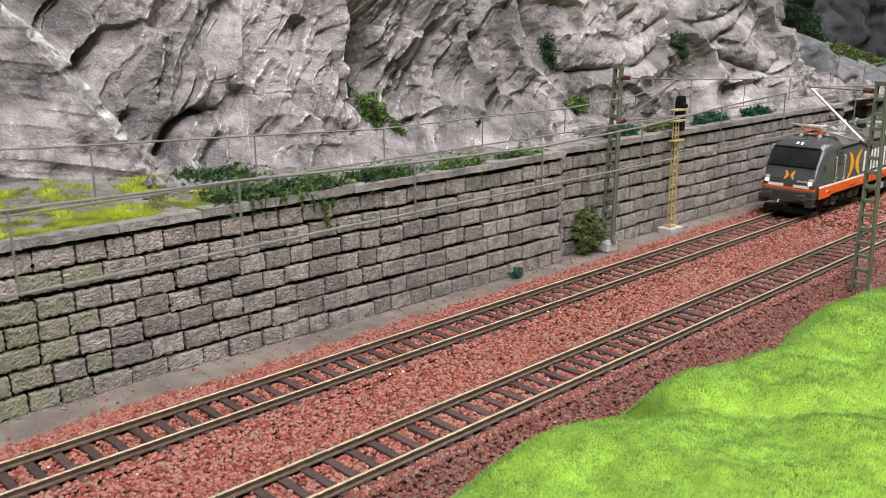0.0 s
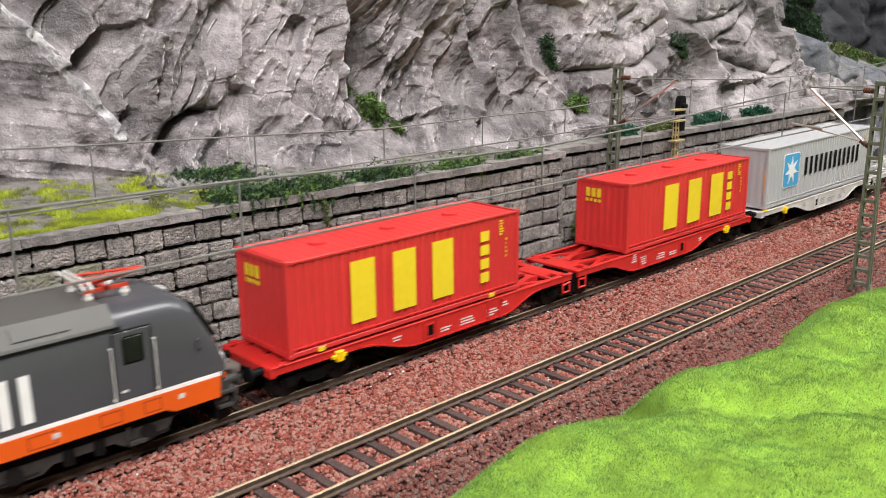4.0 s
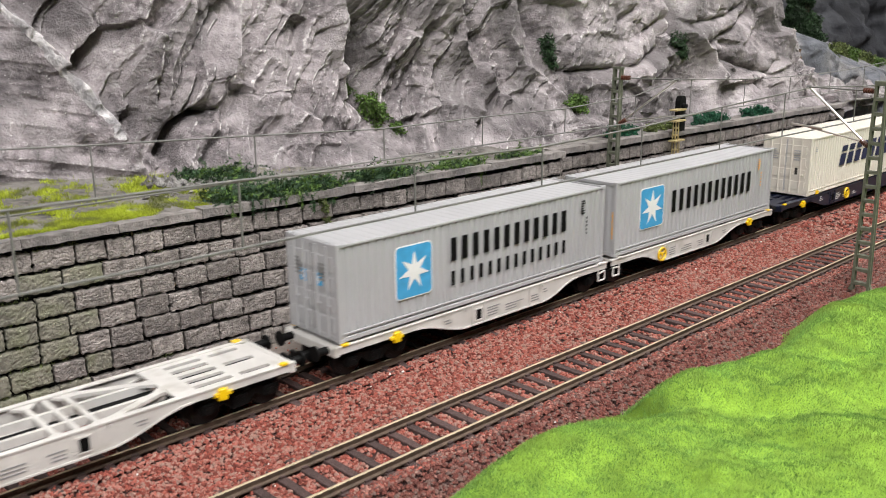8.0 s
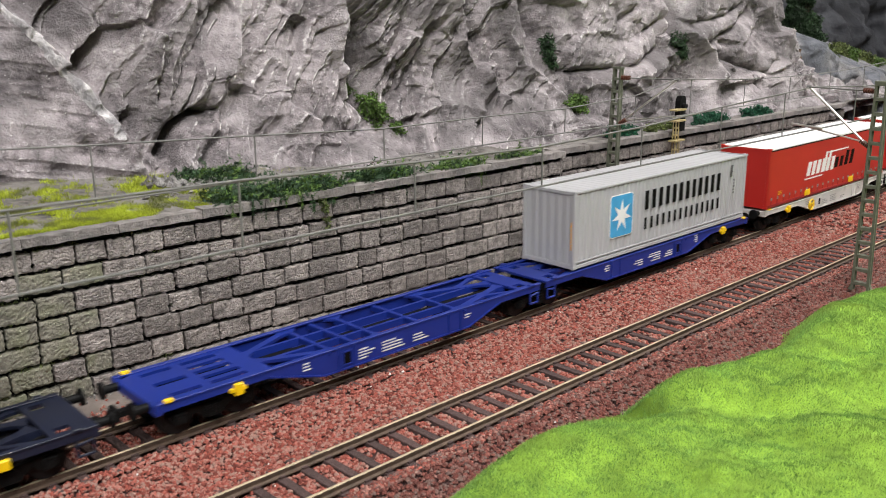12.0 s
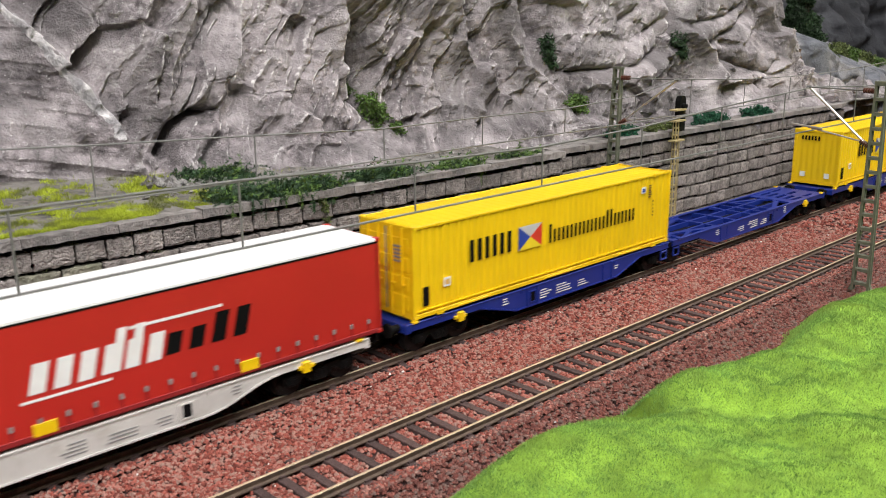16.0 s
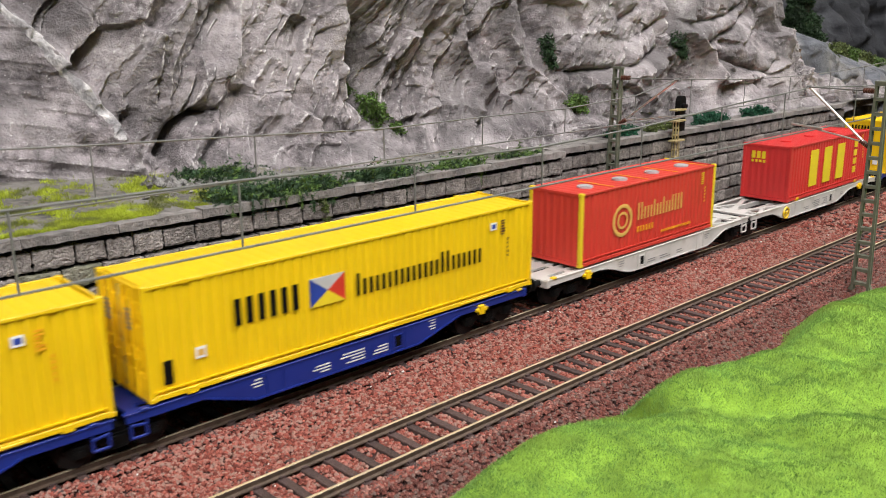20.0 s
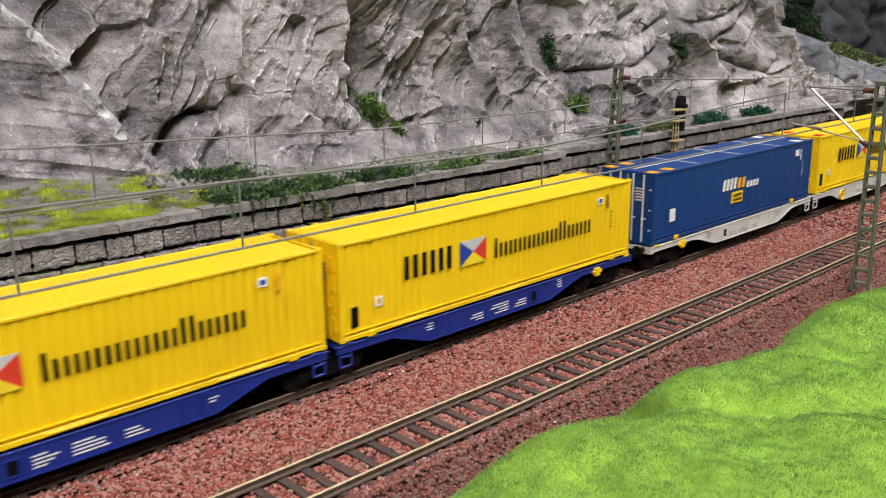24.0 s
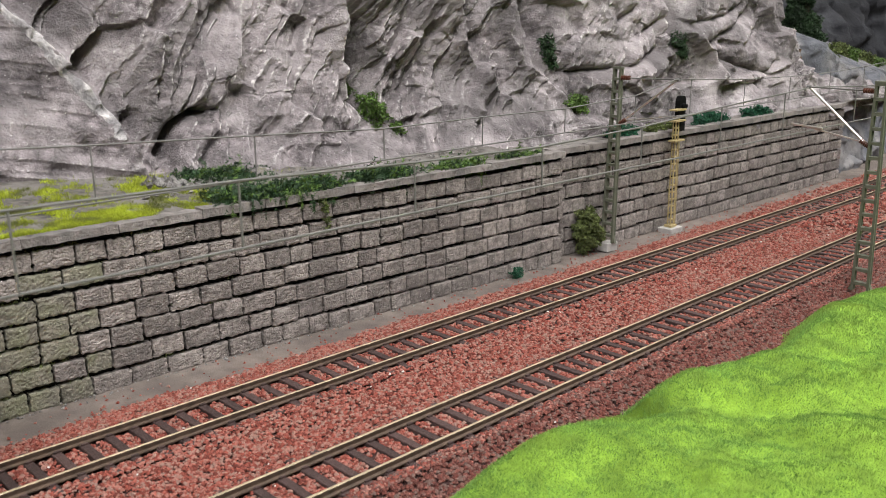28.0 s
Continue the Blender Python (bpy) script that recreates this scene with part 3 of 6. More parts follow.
def facets(a, b, seed, tilt, lift, soft, groove):
    """Broken planes: every cell of an uneven pattern has its own tilt and height, with a narrow groove along some of the borders."""
    def h(i, j, k):
        n = (i * 374761393 + j * 668265263 + (seed * 31 + k) * 1274126177) & 0x7FFFFFFF
        n = ((n ^ (n >> 13)) * 1274126177) & 0x7FFFFFFF
        return ((n ^ (n >> 16)) & 0xFFFF) / 65535.0

    i0, j0 = np.floor(a).astype(np.int64), np.floor(b).astype(np.int64)
    d1, d2 = np.full(a.shape, 9.0), np.full(a.shape, 9.0)
    v1, v2, g1 = np.zeros(a.shape), np.zeros(a.shape), np.zeros(a.shape)
    for di in (-1, 0, 1):
        for dj in (-1, 0, 1):
            i, j = i0 + di, j0 + dj
            pa, pb = a - (i + 0.15 + 0.7 * h(i, j, 1)), b - (j + 0.15 + 0.7 * h(i, j, 2))
            d = np.hypot(pa, pb)
            v = lift * (2 * h(i, j, 3) - 1) + tilt * ((2 * h(i, j, 4) - 1) * pa + (2 * h(i, j, 5) - 1) * pb)
            near = d < d1
            second = ~near & (d < d2)
            d2, v2 = np.where(near, d1, np.where(second, d, d2)), np.where(near, v1, np.where(second, v, v2))
            g1 = np.where(near, h(i, j, 6), g1)
            d1, v1 = np.where(near, d, d1), np.where(near, v, v1)
    k = np.clip((d2 - d1) / soft, 0, 1)
    k = 0.5 + 0.5 * k * k * (3 - 2 * k)
    return v1 * k + v2 * (1 - k) + groove * np.exp(-(d2 - d1) / (soft * 0.55)) * np.clip(g1 * 2.4 - 1.2, 0, 1)


def rock_depth(X, Z):
    y = np.interp(X, FOOT_X, FOOT_Y) + 0.35 * (Z - 52) - 0.16 * np.maximum(Z - 82, 0)
    # the brow over the tall cleft leans out, the left slab lies back
    y = y - 0.5 * np.maximum(Z - 92, 0) * np.interp(X, [236, 248, 312, 328], [0, 1, 1, 0])
    y = y + 0.5 * np.maximum(Z - 68, 0) * np.interp(X, [110, 150], [1, 0])
    y = y - 0.8 * np.maximum(66 - Z, 0) * np.interp(X, [180, 200, 330, 370], [0, 1, 1, 0.3])
    n1, n2 = fbm(X / 30, Z / 30, 3, 31), fbm(X / 30, Z / 30, 3, 37)
    wx, wz = X + 5 * n1, Z + 5 * n2
    fx_, fz_ = X + 0.8 * fbm(X / 9, Z / 9, 4, 33), Z + 0.8 * fbm(X / 9, Z / 9, 4, 39)
    slab = np.clip((np.interp(Z, [52, 69, 91, 123], [154, 150, 140, 121]) - X) / 4, 0, 1)
    rough = 1 - 0.75 * slab
    far = np.interp(X, [330, 420], [1, 0])
    y = y - 4.0 * fbm(wx / 62, wz / 80, 2, 41)
    # slanting broken strata on the near part, upright folds farther on
    u, w = (fx_ * 0.52 + fz_ * 0.85), (fx_ * 0.85 - fz_ * 0.52)
    y = y + rough * far * (facets(u / 36, w / 13, 3, 8.0, 2.0, 0.08, 1.4) + facets(u / 20, w / 5.5, 5, 3.2, 0.7, 0.10, 0.9))
    u2, w2 = (fx_ * 0.30 + fz_ * 0.95), (fx_ * 0.95 - fz_ * 0.30)
    y = y + (1 - far) * (facets(fx_ / 44, fz_ / 26, 7, 11.0, 1.5, 0.09, 1.6) + facets(u2 / 17, w2 / 13, 9, 3.6, 0.6, 0.12, 1.2))
    y = y + rough * facets(fx_ / 6.5, fz_ / 5.0, 11, 0.75, 0.14, 0.25, 0.3)
    y = y - rough * 0.40 * fbm(u / 9, w / 1.9, 3, 47, True) * np.clip(0.7 + n1, 0.1, 1.3)
    # the left slab: low bowed bands and hollows
    y = y - slab * (1.9 * fbm(X / 70, (Z + 0.02 * (X - 90) ** 1.5 * (X > 90)) / 9, 3, 45, True) + 0.5 * fbm(X / 12, Z / 6, 3, 46))
    # grain and pits
    y = y - 0.24 * fbm(X / 2.2, Z / 2.2, 3, 53) - 0.30 * fbm(X / 5, Z / 4, 3, 54, True) * np.clip(0.5 + 1.5 * n2, 0, 1.5) + 0.5 * np.clip(vnoise(X / 2.6, Z / 2.2, 55) - 0.72, 0, 1) * 2
    y = y + rough * 1.3 * np.exp(-np.abs(vnoise(u / 30, w / 7, 91)) / 0.022) * np.clip(vnoise(X / 24, Z / 24, 20) + 0.25, 0, 1)
    y = y + rough * 1.2 * np.exp(-np.abs(vnoise(wx / 16, wz / 12, 93)) / 0.020) * np.clip(vnoise(X / 30, Z / 22, 22) + 0.1, 0, 1)

    mx, mz = wx * 0.2 + fx_ * 0.3 + X * 0.5, wz * 0.2 + fz_ * 0.3 + Z * 0.5

    def along(pts):
        best, side = np.full(X.shape, 1e9), np.zeros(X.shape)
        for (x1, z1), (x2, z2) in zip(pts[:-1], pts[1:]):
            d, s = seg_dist(mx, mz, x1, z1, x2, z2)
            side = np.where(d < best, s, side)
            best = np.minimum(d, best)
        return best, side

    def crease(width, depth, *pts):
        return depth * np.exp(-(along(pts)[0] / width) ** 1.3)

    def spur(width, crest, drop, *pts):
        """A sharp crest; the side to the right of a falling line drops behind it."""
        d, s = along(pts)
        return np.where(s < 0, drop * (1 - np.exp(-d / 1.6)) * np.exp(-d / width), 0) - crest * np.exp(-d / (width * 0.45))

    # the big left spur and the second edge behind it
    y += spur(17, 3.5, 7.5, (121, 123), (129, 112), (134, 101), (140, 91), (145, 81), (150, 69), (152, 57))
    y += spur(8, 1.0, 2.5, (127, 123), (134, 110), (139, 99), (141, 91)) + crease(2.0, 4.0, (141, 104), (143, 92))
    y -= crease(2.2, 2.4, (163, 123), (159, 106), (151, 96), (142, 90))
    # long slanting edges of the strata
    y += spur(9, 1.2, 3.2, (185, 123), (168, 95), (165, 72)) + spur(8, 0.8, 2.6, (187, 112), (178, 90), (170, 78)) + spur(9, 1.0, 2.8, (212, 121), (194, 93), (181, 79))
    # the cave and the tongue of rock beside it
    y += crease(2.2, 17, (179, 78), (174, 77), (167, 72), (162, 63)) + crease(1.2, 5, (190, 80), (181, 78))
    y -= crease(4, 4, (186, 72), (176, 69), (170, 62))
    # the pale block, its ledges and the tall cleft
    y += spur(10, 2.5, 0.0, (229, 103), (220, 102), (216, 87), (208, 76), (199, 69)) - crease(10, 3.0, (222, 92), (232, 80))
    y -= crease(3, 2.6, (204, 75), (224, 75), (239, 73)) + crease(3, 2.4, (200, 61), (215, 63), (233, 62)) + crease(5, 3, (213, 68), (236, 67))
    y += crease(1.6, 3.5, (224, 62), (233, 60)) + crease(1.1, 2.2, (240, 98), (242, 84), (246, 74))
    y -= crease(3.0, 4.5, (242, 114), (243, 101), (244, 89), (246, 72))
    y += spur(9, 0.0, 14, (245, 116), (247, 101), (249, 89), (251, 74)) + crease(5, 17, (254, 110), (257, 96), (254, 82)) + crease(1.6, 12, (248, 106), (250, 92), (252, 80))
    y -= crease(5, 3, (246, 110), (243, 104))
    # the long white fold and the mounds at its foot
    y += spur(15, 5.0, 6.0, (306, 125), (313, 105), (323, 92), (329, 82), (338, 76)) + crease(5, 6, (322, 120), (326, 106))
    y -= crease(3, 3.4, (274, 69), (296, 74), (309, 74), (318, 69)) + crease(7, 5, (285, 66), (310, 67)) + crease(7, 7, (335, 58), (356, 62), (377, 62), (392, 57))
    y += crease(2, 3, (381, 65), (413, 58)) + crease(2.0, 3, (272, 66), (292, 70))
    y += spur(12, 5.0, 5.0, (348, 120), (344, 107), (351, 92), (364, 86), (374, 74)) + crease(5, 24, (368, 128), (364, 112), (366, 106)) + crease(3.5, 6, (366, 100), (365, 90))
    # the brow, its undercut and the fold below
    y -= crease(16, 3.5, (374, 96), (400, 96), (440, 98)) + crease(2.5, 2.5, (366, 102), (383, 106), (416, 107))
    y += crease(1.8, 6.5, (380, 86), (407, 85), (433, 87), (466, 95))
    y -= crease(4.5, 6, (392, 77), (433, 82), (461, 86), (476, 92)) + crease(5, 4, (398, 66), (440, 70))
    y += crease(4.5, 24, (484, 128), (483, 111), (482, 101)) - crease(3.5, 4.5, (468, 119), (474, 104)) - crease(4, 5.5, (491, 106), (514, 93), (521, 78))
    y += crease(1.8, 5, (504, 110), (542, 114), (568, 121)) + crease(2.0, 6.5, (511, 98), (540, 103), (574, 114)) + crease(2.0, 7, (523, 89), (549, 82), (583, 76)) + crease(1.6, 5, (583, 76), (594, 84))
    y -= crease(5, 5, (551, 94), (580, 109)) + crease(6, 4, (530, 94), (566, 90)) + crease(5, 4, (596, 120), (612, 96))
    y += crease(2, 4, (449, 103), (476, 116)) + crease(2, 4, (428, 112), (446, 121))
    # the top falls back past the end of the cliff
    top = np.interp(X, [600, 622, 640, 700, 780, 860], [200, 130, 70, 66, 60, 52])
    y += np.maximum(Z - top, 0) * 2.2
    return y


rx, rz = np.meshgrid(np.concatenate([np.arange(70, 100, 0.9), np.arange(100, 340, 0.38), np.arange(340, 420, 0.5), np.arange(420, 660, 0.75), np.arange(660, 860, 2.0)]), np.arange(44, 136, 0.42))
ry = rock_depth(rx, rz)
ry = np.concatenate([ry, ry[-1:] + 60, ry[-1:] + 200])
rx = np.concatenate([rx, rx[-1:], rx[-1:]])
rz = np.concatenate([rz, rz[-1:] + 12, rz[-1:] - 30])
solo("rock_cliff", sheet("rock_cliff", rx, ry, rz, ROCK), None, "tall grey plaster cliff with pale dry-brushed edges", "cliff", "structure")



def ridge_skin(pts, wide, seed, lift):
    """A pale plaster skin along an edge of the cliff, rising out of it in ragged patches."""
    rows = []
    for (x1, z1), (x2, z2) in zip(pts[:-1], pts[1:]):
        n = int(math.hypot(x2 - x1, z2 - z1) / 0.5)
        rows += [(x1 + (x2 - x1) * i / n, z1 + (z2 - z1) * i / n) for i in range(n)]
    base = np.array(rows)
    across = np.linspace(-1, 1, 15)
    X = base[:, :1] + across[None] * wide - wide * 0.55
    Z = np.repeat(base[:, 1:], len(across), 1)
    lift = lift - (lift + 0.25) * np.abs(across[None]) ** 1.5 + 0.75 * fbm(X / 2.5, Z / 5, 4, seed)
    return sheet("ridge_skin", X, rock_depth(X, Z) - lift, Z, PALEROCK)


for pts, wide, seed, lift in (([(121, 123), (129, 112), (134, 101), (140, 91), (145, 81), (150, 69)], 3.0, 101, 0.6),):
    solo("rock_ridge", ridge_skin(pts, wide, seed, lift), None, "pale dry-brushed plaster edge of the cliff", "rock", "structure")

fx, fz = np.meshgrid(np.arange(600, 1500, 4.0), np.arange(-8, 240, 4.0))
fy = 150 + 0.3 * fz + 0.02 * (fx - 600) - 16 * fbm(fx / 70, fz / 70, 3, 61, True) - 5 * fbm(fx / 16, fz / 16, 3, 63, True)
solo("far_cliff", sheet("far_cliff", fx, fy, fz, DROCK), None, "dark cliff beyond the end of the wall, shade put into its colour", "cliff", "structure")

ox, oz = np.meshgrid(np.arange(644, 960, 1.3), np.arange(-8, 112, 1.3))
oy = np.interp(ox, [644, 660, 672, 700, 780, 960], [68, 56, 47, 50, 58, 92]) + 0.16 * oz + facets(ox / 30, oz / 22, 65, 9.0, 2.0, 0.12, 1.0) + facets(ox / 9, oz / 8, 67, 1.8, 0.5, 0.2, 0.4) - 0.5 * fbm(ox / 5, oz / 5, 3, 68)
oy += 2.4 * np.maximum(oz - np.interp(ox, [644, 668, 690, 720, 760, 960], [94, 92, 84, 74, 66, 52]) - 3 * fbm(ox / 14, oz / 30, 3, 69), 0)
solo("rock_outcrop", sheet("rock_outcrop", ox, oy, oz, BROCK), None, "pale bluish rock outcrop at the end of the wall", "rock", "structure")
ux, uz = np.meshgrid(np.linspace(-3.5, 3.5, 12), np.linspace(48, 90, 70))
uy = 57 + 0.25 * (uz - 48) + 0.22 * ux * ux - 1.6 * fbm(ux / 3, uz / 5, 3, 70)
solo("rust_seam", sheet("rust_seam", ux + 639 + 3 * np.sin(uz / 13), uy, uz, RUSTROCK, False), None, "rust-brown crumbling seam beside the cliff end", "rock", "structure")



def rubble(label, spots, seed):
    """Loose broken stones lying together."""
    r = np.random.default_rng(seed)
    tri = [(0, 2, 4), (2, 1, 4), (1, 3, 4), (3, 0, 4), (2, 0, 5), (1, 2, 5), (3, 1, 5), (0, 3, 5)]
    vs, fs = [], []
    for cx, cy, cz, sx_, sy_, size, count in spots:
        for k in range(count):
            s = size * r.uniform(0.35, 1.3)
            q = np.array([(1, 0, 0), (-1, 0, 0), (0, 1, 0), (0, -1, 0), (0, 0, 0.8), (0, 0, -0.7)]) * s * r.uniform(0.6, 1.3, (6, 1)) + r.uniform(-0.2, 0.2, (6, 3)) * s
            a = r.uniform(0, 6.28)
            q[:, :2] = q[:, :2] @ np.array([(math.cos(a), -math.sin(a)), (math.sin(a), math.cos(a))])
            fs += [[len(vs) * 6 + i for i in t] for t in tri]
            vs.append(q + (cx + sx_ * r.standard_normal(), cy + sy_ * r.standard_normal(), cz + 0.3 * s))
    return solo("rubble", raw("rubble", np.concatenate(vs), fs, RUBBLE), None, label, "stones", "stuff")


rubble("broken grey stones at the foot of the spur", [(152, 84, 54.5, 4, 5, 2.2, 46), (160, 80, 54.5, 6, 5, 1.3, 60), (146, 70, 53.2, 5, 4, 1.2, 40), (205, 72, 53.5, 20, 6, 0.7, 160), (285, 66, 53, 25, 6, 0.7, 120)], 211)
rubble("grey crumbs fallen along the foot of the wall", [(60 + 24 * i, 44.6 - 0.62 * i, -4.5, 8, 1.3, 0.55, 26) for i in range(12)], 212)

# ---- grass bank ----
EDGE_X = [40, 100, 122, 145, 172, 190, 202, 207, 213, 230, 247, 275, 300, 321, 345, 371, 430, 700]
EDGE_Y = [-96, -93, -89, -84, -82, -87, -96, -95, -85, -86, -89, -97, -95, -88, -90, -95, -94, -96]


def bank(X, Y):
    d = np.interp(X, EDGE_X, EDGE_Y) - Y
    s = np.clip((d + 3) / 17, 0, 1)
    z = -6.5 + 13.5 * s * s * (3 - 2 * s) ** 1.0
    z += np.clip(d / 30, 0, 1) * (3.2 * fbm(X / 30, Y / 26, 3, 71) + 0.9 * fbm(X / 7, Y / 7, 3, 72)) + np.clip(d / 90, 0, 1) * 3
    z += 4.0 * np.exp(-(((X - 302) / 20) ** 2 + ((Y + 112) / 9) ** 2)) + 3.0 * np.exp(-(((X - 222) / 16) ** 2 + ((Y + 104) / 10) ** 2))
    d2, _ = seg_dist(X, Y, 203, -96, 250, -150)
    return z - 5.5 * np.exp(-(d2 / 9) ** 2) + 3.0 * np.exp(-(((X - 160) / 26) ** 2 + ((Y + 104) / 14) ** 2))


hx, hy = np.meshgrid(np.arange(40, 700, 2.5), np.arange(-330, -80, 2.5))
solo("grass_bank", sheet("grass_bank", hx, hy, bank(hx, hy), TURF), None, "bright green grass bank beside the track", "grass bank", "structure")


def blades(name, x, y, z, length, width, lean, seed):
    r = np.random.default_rng(seed)
    n = len(x)
    a, b = r.uniform(0, 6.283, n), r.uniform(0, 6.283, n)
    l = length * r.uniform(0.6, 1.3, n)
    tip = np.stack([x + l * lean * np.cos(b) * r.uniform(0.2, 1, n), y + l * lean * np.sin(b) * r.uniform(0.2, 1, n), z + l * 0.8], 1)
    p0 = np.stack([x - width * np.cos(a), y - width * np.sin(a), z - 0.4], 1)
    p1 = np.stack([x + width * np.cos(a), y + width * np.sin(a), z - 0.4], 1)
    v = np.stack([p0, p1, tip], 1).reshape(-1, 3)
    return v, np.arange(3 * n).reshape(-1, 3)


r = np.random.default_rng(81)
n = 600000
x = 60 + 420 * r.uniform(0, 1, n) ** 1.15
y = np.interp(x, EDGE_X, EDGE_Y) + 1.5 - 135 * r.uniform(0, 1, n) ** 1.3
v, f = blades("grass", x, y, bank(x, y), 0.95, 0.085, 0.75, 82)
n = 42000
x = 60 + 420 * r.uniform(0, 1, n) ** 1.15
y = np.interp(x, EDGE_X, EDGE_Y) + 2.2 - 9 * r.uniform(0, 1, n)
v2, f2 = blades("grass", x, y, bank(x, y), 1.5, 0.055, 0.6, 83)
v, f = np.concatenate([v, v2]), np.concatenate([f, f2 + len(v)])
solo("grass", raw("grass", v, f, GRASS), None, "bright lime-green static grass fibres on the bank", "grass", "stuff")
n = 95000
x, y = r.uniform(55, 168, n), 48 + 76 * r.uniform(0, 1, n) ** 1.25
limit = np.interp(x, [55, 105, 138, 152, 168], [124, 121, 108, 74, 52])
k = (y < limit + 5 * r.standard_normal(n)) & (1.6 * fbm(x / 7, y / 7, 5, 85) + 0.30 - 0.006 * (y - 50) > r.uniform(-0.2, 1.2, n))
xe = r.uniform(55, 132, 26000)
ye = 48.5 + 14 * r.uniform(0, 1, 26000) ** 1.3
ke = fbm(xe / 9, ye / 6, 3, 88) + 0.75 - np.clip((xe - 112) / 20, 0, 1) > r.uniform(0, 0.9, 26000)
x, y = np.concatenate([x[k], xe[ke], 196 + 9 * r.standard_normal(900), 150 + 5 * r.standard_normal(700)]), np.concatenate([y[k], ye[ke], 96 + 8 * r.standard_normal(900), 96 + 6 * r.standard_normal(700)])
z = np.interp(y, [44, 56, 75, 150], [50.6, 51.6, 53.2, 58]) + 0.5
v, f = blades("yellow_grass", x, y, z, 1.35, 0.11, 0.9, 86)
solo("shelf_grass", raw("shelf_grass", v, f, YGRASS), None, "yellow-green grass tufts on the shelf", "grass", "stuff")


v, f = blades("joint_moss", *JOINT_MOSS, 1.0, 0.10, 0.9, 303)
solo("joint_moss", raw("joint_moss", v, f, LEAF4), None, "olive moss and grass in the joints of the wall", "moss", "stuff")


# ---- plants ----
def bush(name, clumps, material, label, leaf=1.1, density=1.0, seed=0, flat=1.0, category="bush", stem=None):
    """clumps: (x, y, z, radius). Many small folded leaves round each, denser to the outside, with gaps."""
    r = np.random.default_rng(seed)
    vs, fs, off = [], [], 0
    for cx, cy, cz, rad in clumps:
        n = int(190 * density * (rad / 5) ** 2 * 5)
        small = leaf * 0.68
        d = r.standard_normal((n, 3))
        d /= np.linalg.norm(d, axis=1)[:, None]
        q = d * rad * (r.uniform(0.25, 1.0, n) ** 0.5 * (1 + 0.35 * np.sin(3 * d[:, 0] + 5 * d[:, 2] + seed)))[:, None]
        q[:, 2] *= flat
        c = q + (cx, cy, cz)
        u = r.standard_normal((n, 3)); u /= np.linalg.norm(u, axis=1)[:, None]
        w = np.cross(u, r.standard_normal((n, 3))); w /= np.linalg.norm(w, axis=1)[:, None]
        s = small * r.uniform(0.6, 1.4, n)[:, None]
        v = np.stack([c - u * s, c + w * s * 0.45, c + u * s, c - w * s * 0.45 + np.array([0, 0, 0.2])], 1)
        i = np.arange(n)[:, None] * 4 + off
        fs.append(np.concatenate([i + [0, 1, 2], i + [0, 2, 3]]))
        vs.append(v.reshape(-1, 3))
        off += 4 * n
    cen = Vector(clumps[0][:3])
    base = cen - Vector((0, 0, clumps[0][3] * flat))
    t = thing(name, label, category, pose(*(base * K)))
    part("foliage", raw("foliage", np.concatenate(vs) - np.array(base), np.concatenate(fs), material), None, t)
    bm = B()
    for cx, cy, cz, rad in clumps:
        rod(bm, (0, 0, -1.5), (cx - base.x, cy - base.y, cz - base.z), 0.45, 5, 0.2)
    part("stem", bm, TWIG, t)
    return t


def on_rock(x, z, out=1.0):
    return float(rock_depth(np.array([float(x)]), np.array([float(z)]))[0]) - out


def rock_bush(pts, *a, **k):
    return bush("rock_bush", [(x, on_rock(x, z), z, rad) for x, z, rad in pts], *a, **k)


rock_bush([(257, 82, 5), (261, 76, 6), (267, 70, 6), (271, 64, 4)], LEAF2, "green leafy bush growing from a cleft in the cliff", seed=1)
rock_bush([(373, 101, 4.5), (372, 95, 4), (374, 90, 3)], LEAF, "dark green tuft in a crack of the cliff", seed=2)
rock_bush([(378, 69, 5), (384, 68, 5)], LEAF2, "mid-green bush at the foot of a rib", seed=3)
rock_bush([(487, 99, 6), (488, 92, 4)], LEAF, "small dark bush high on the cliff", seed=4)


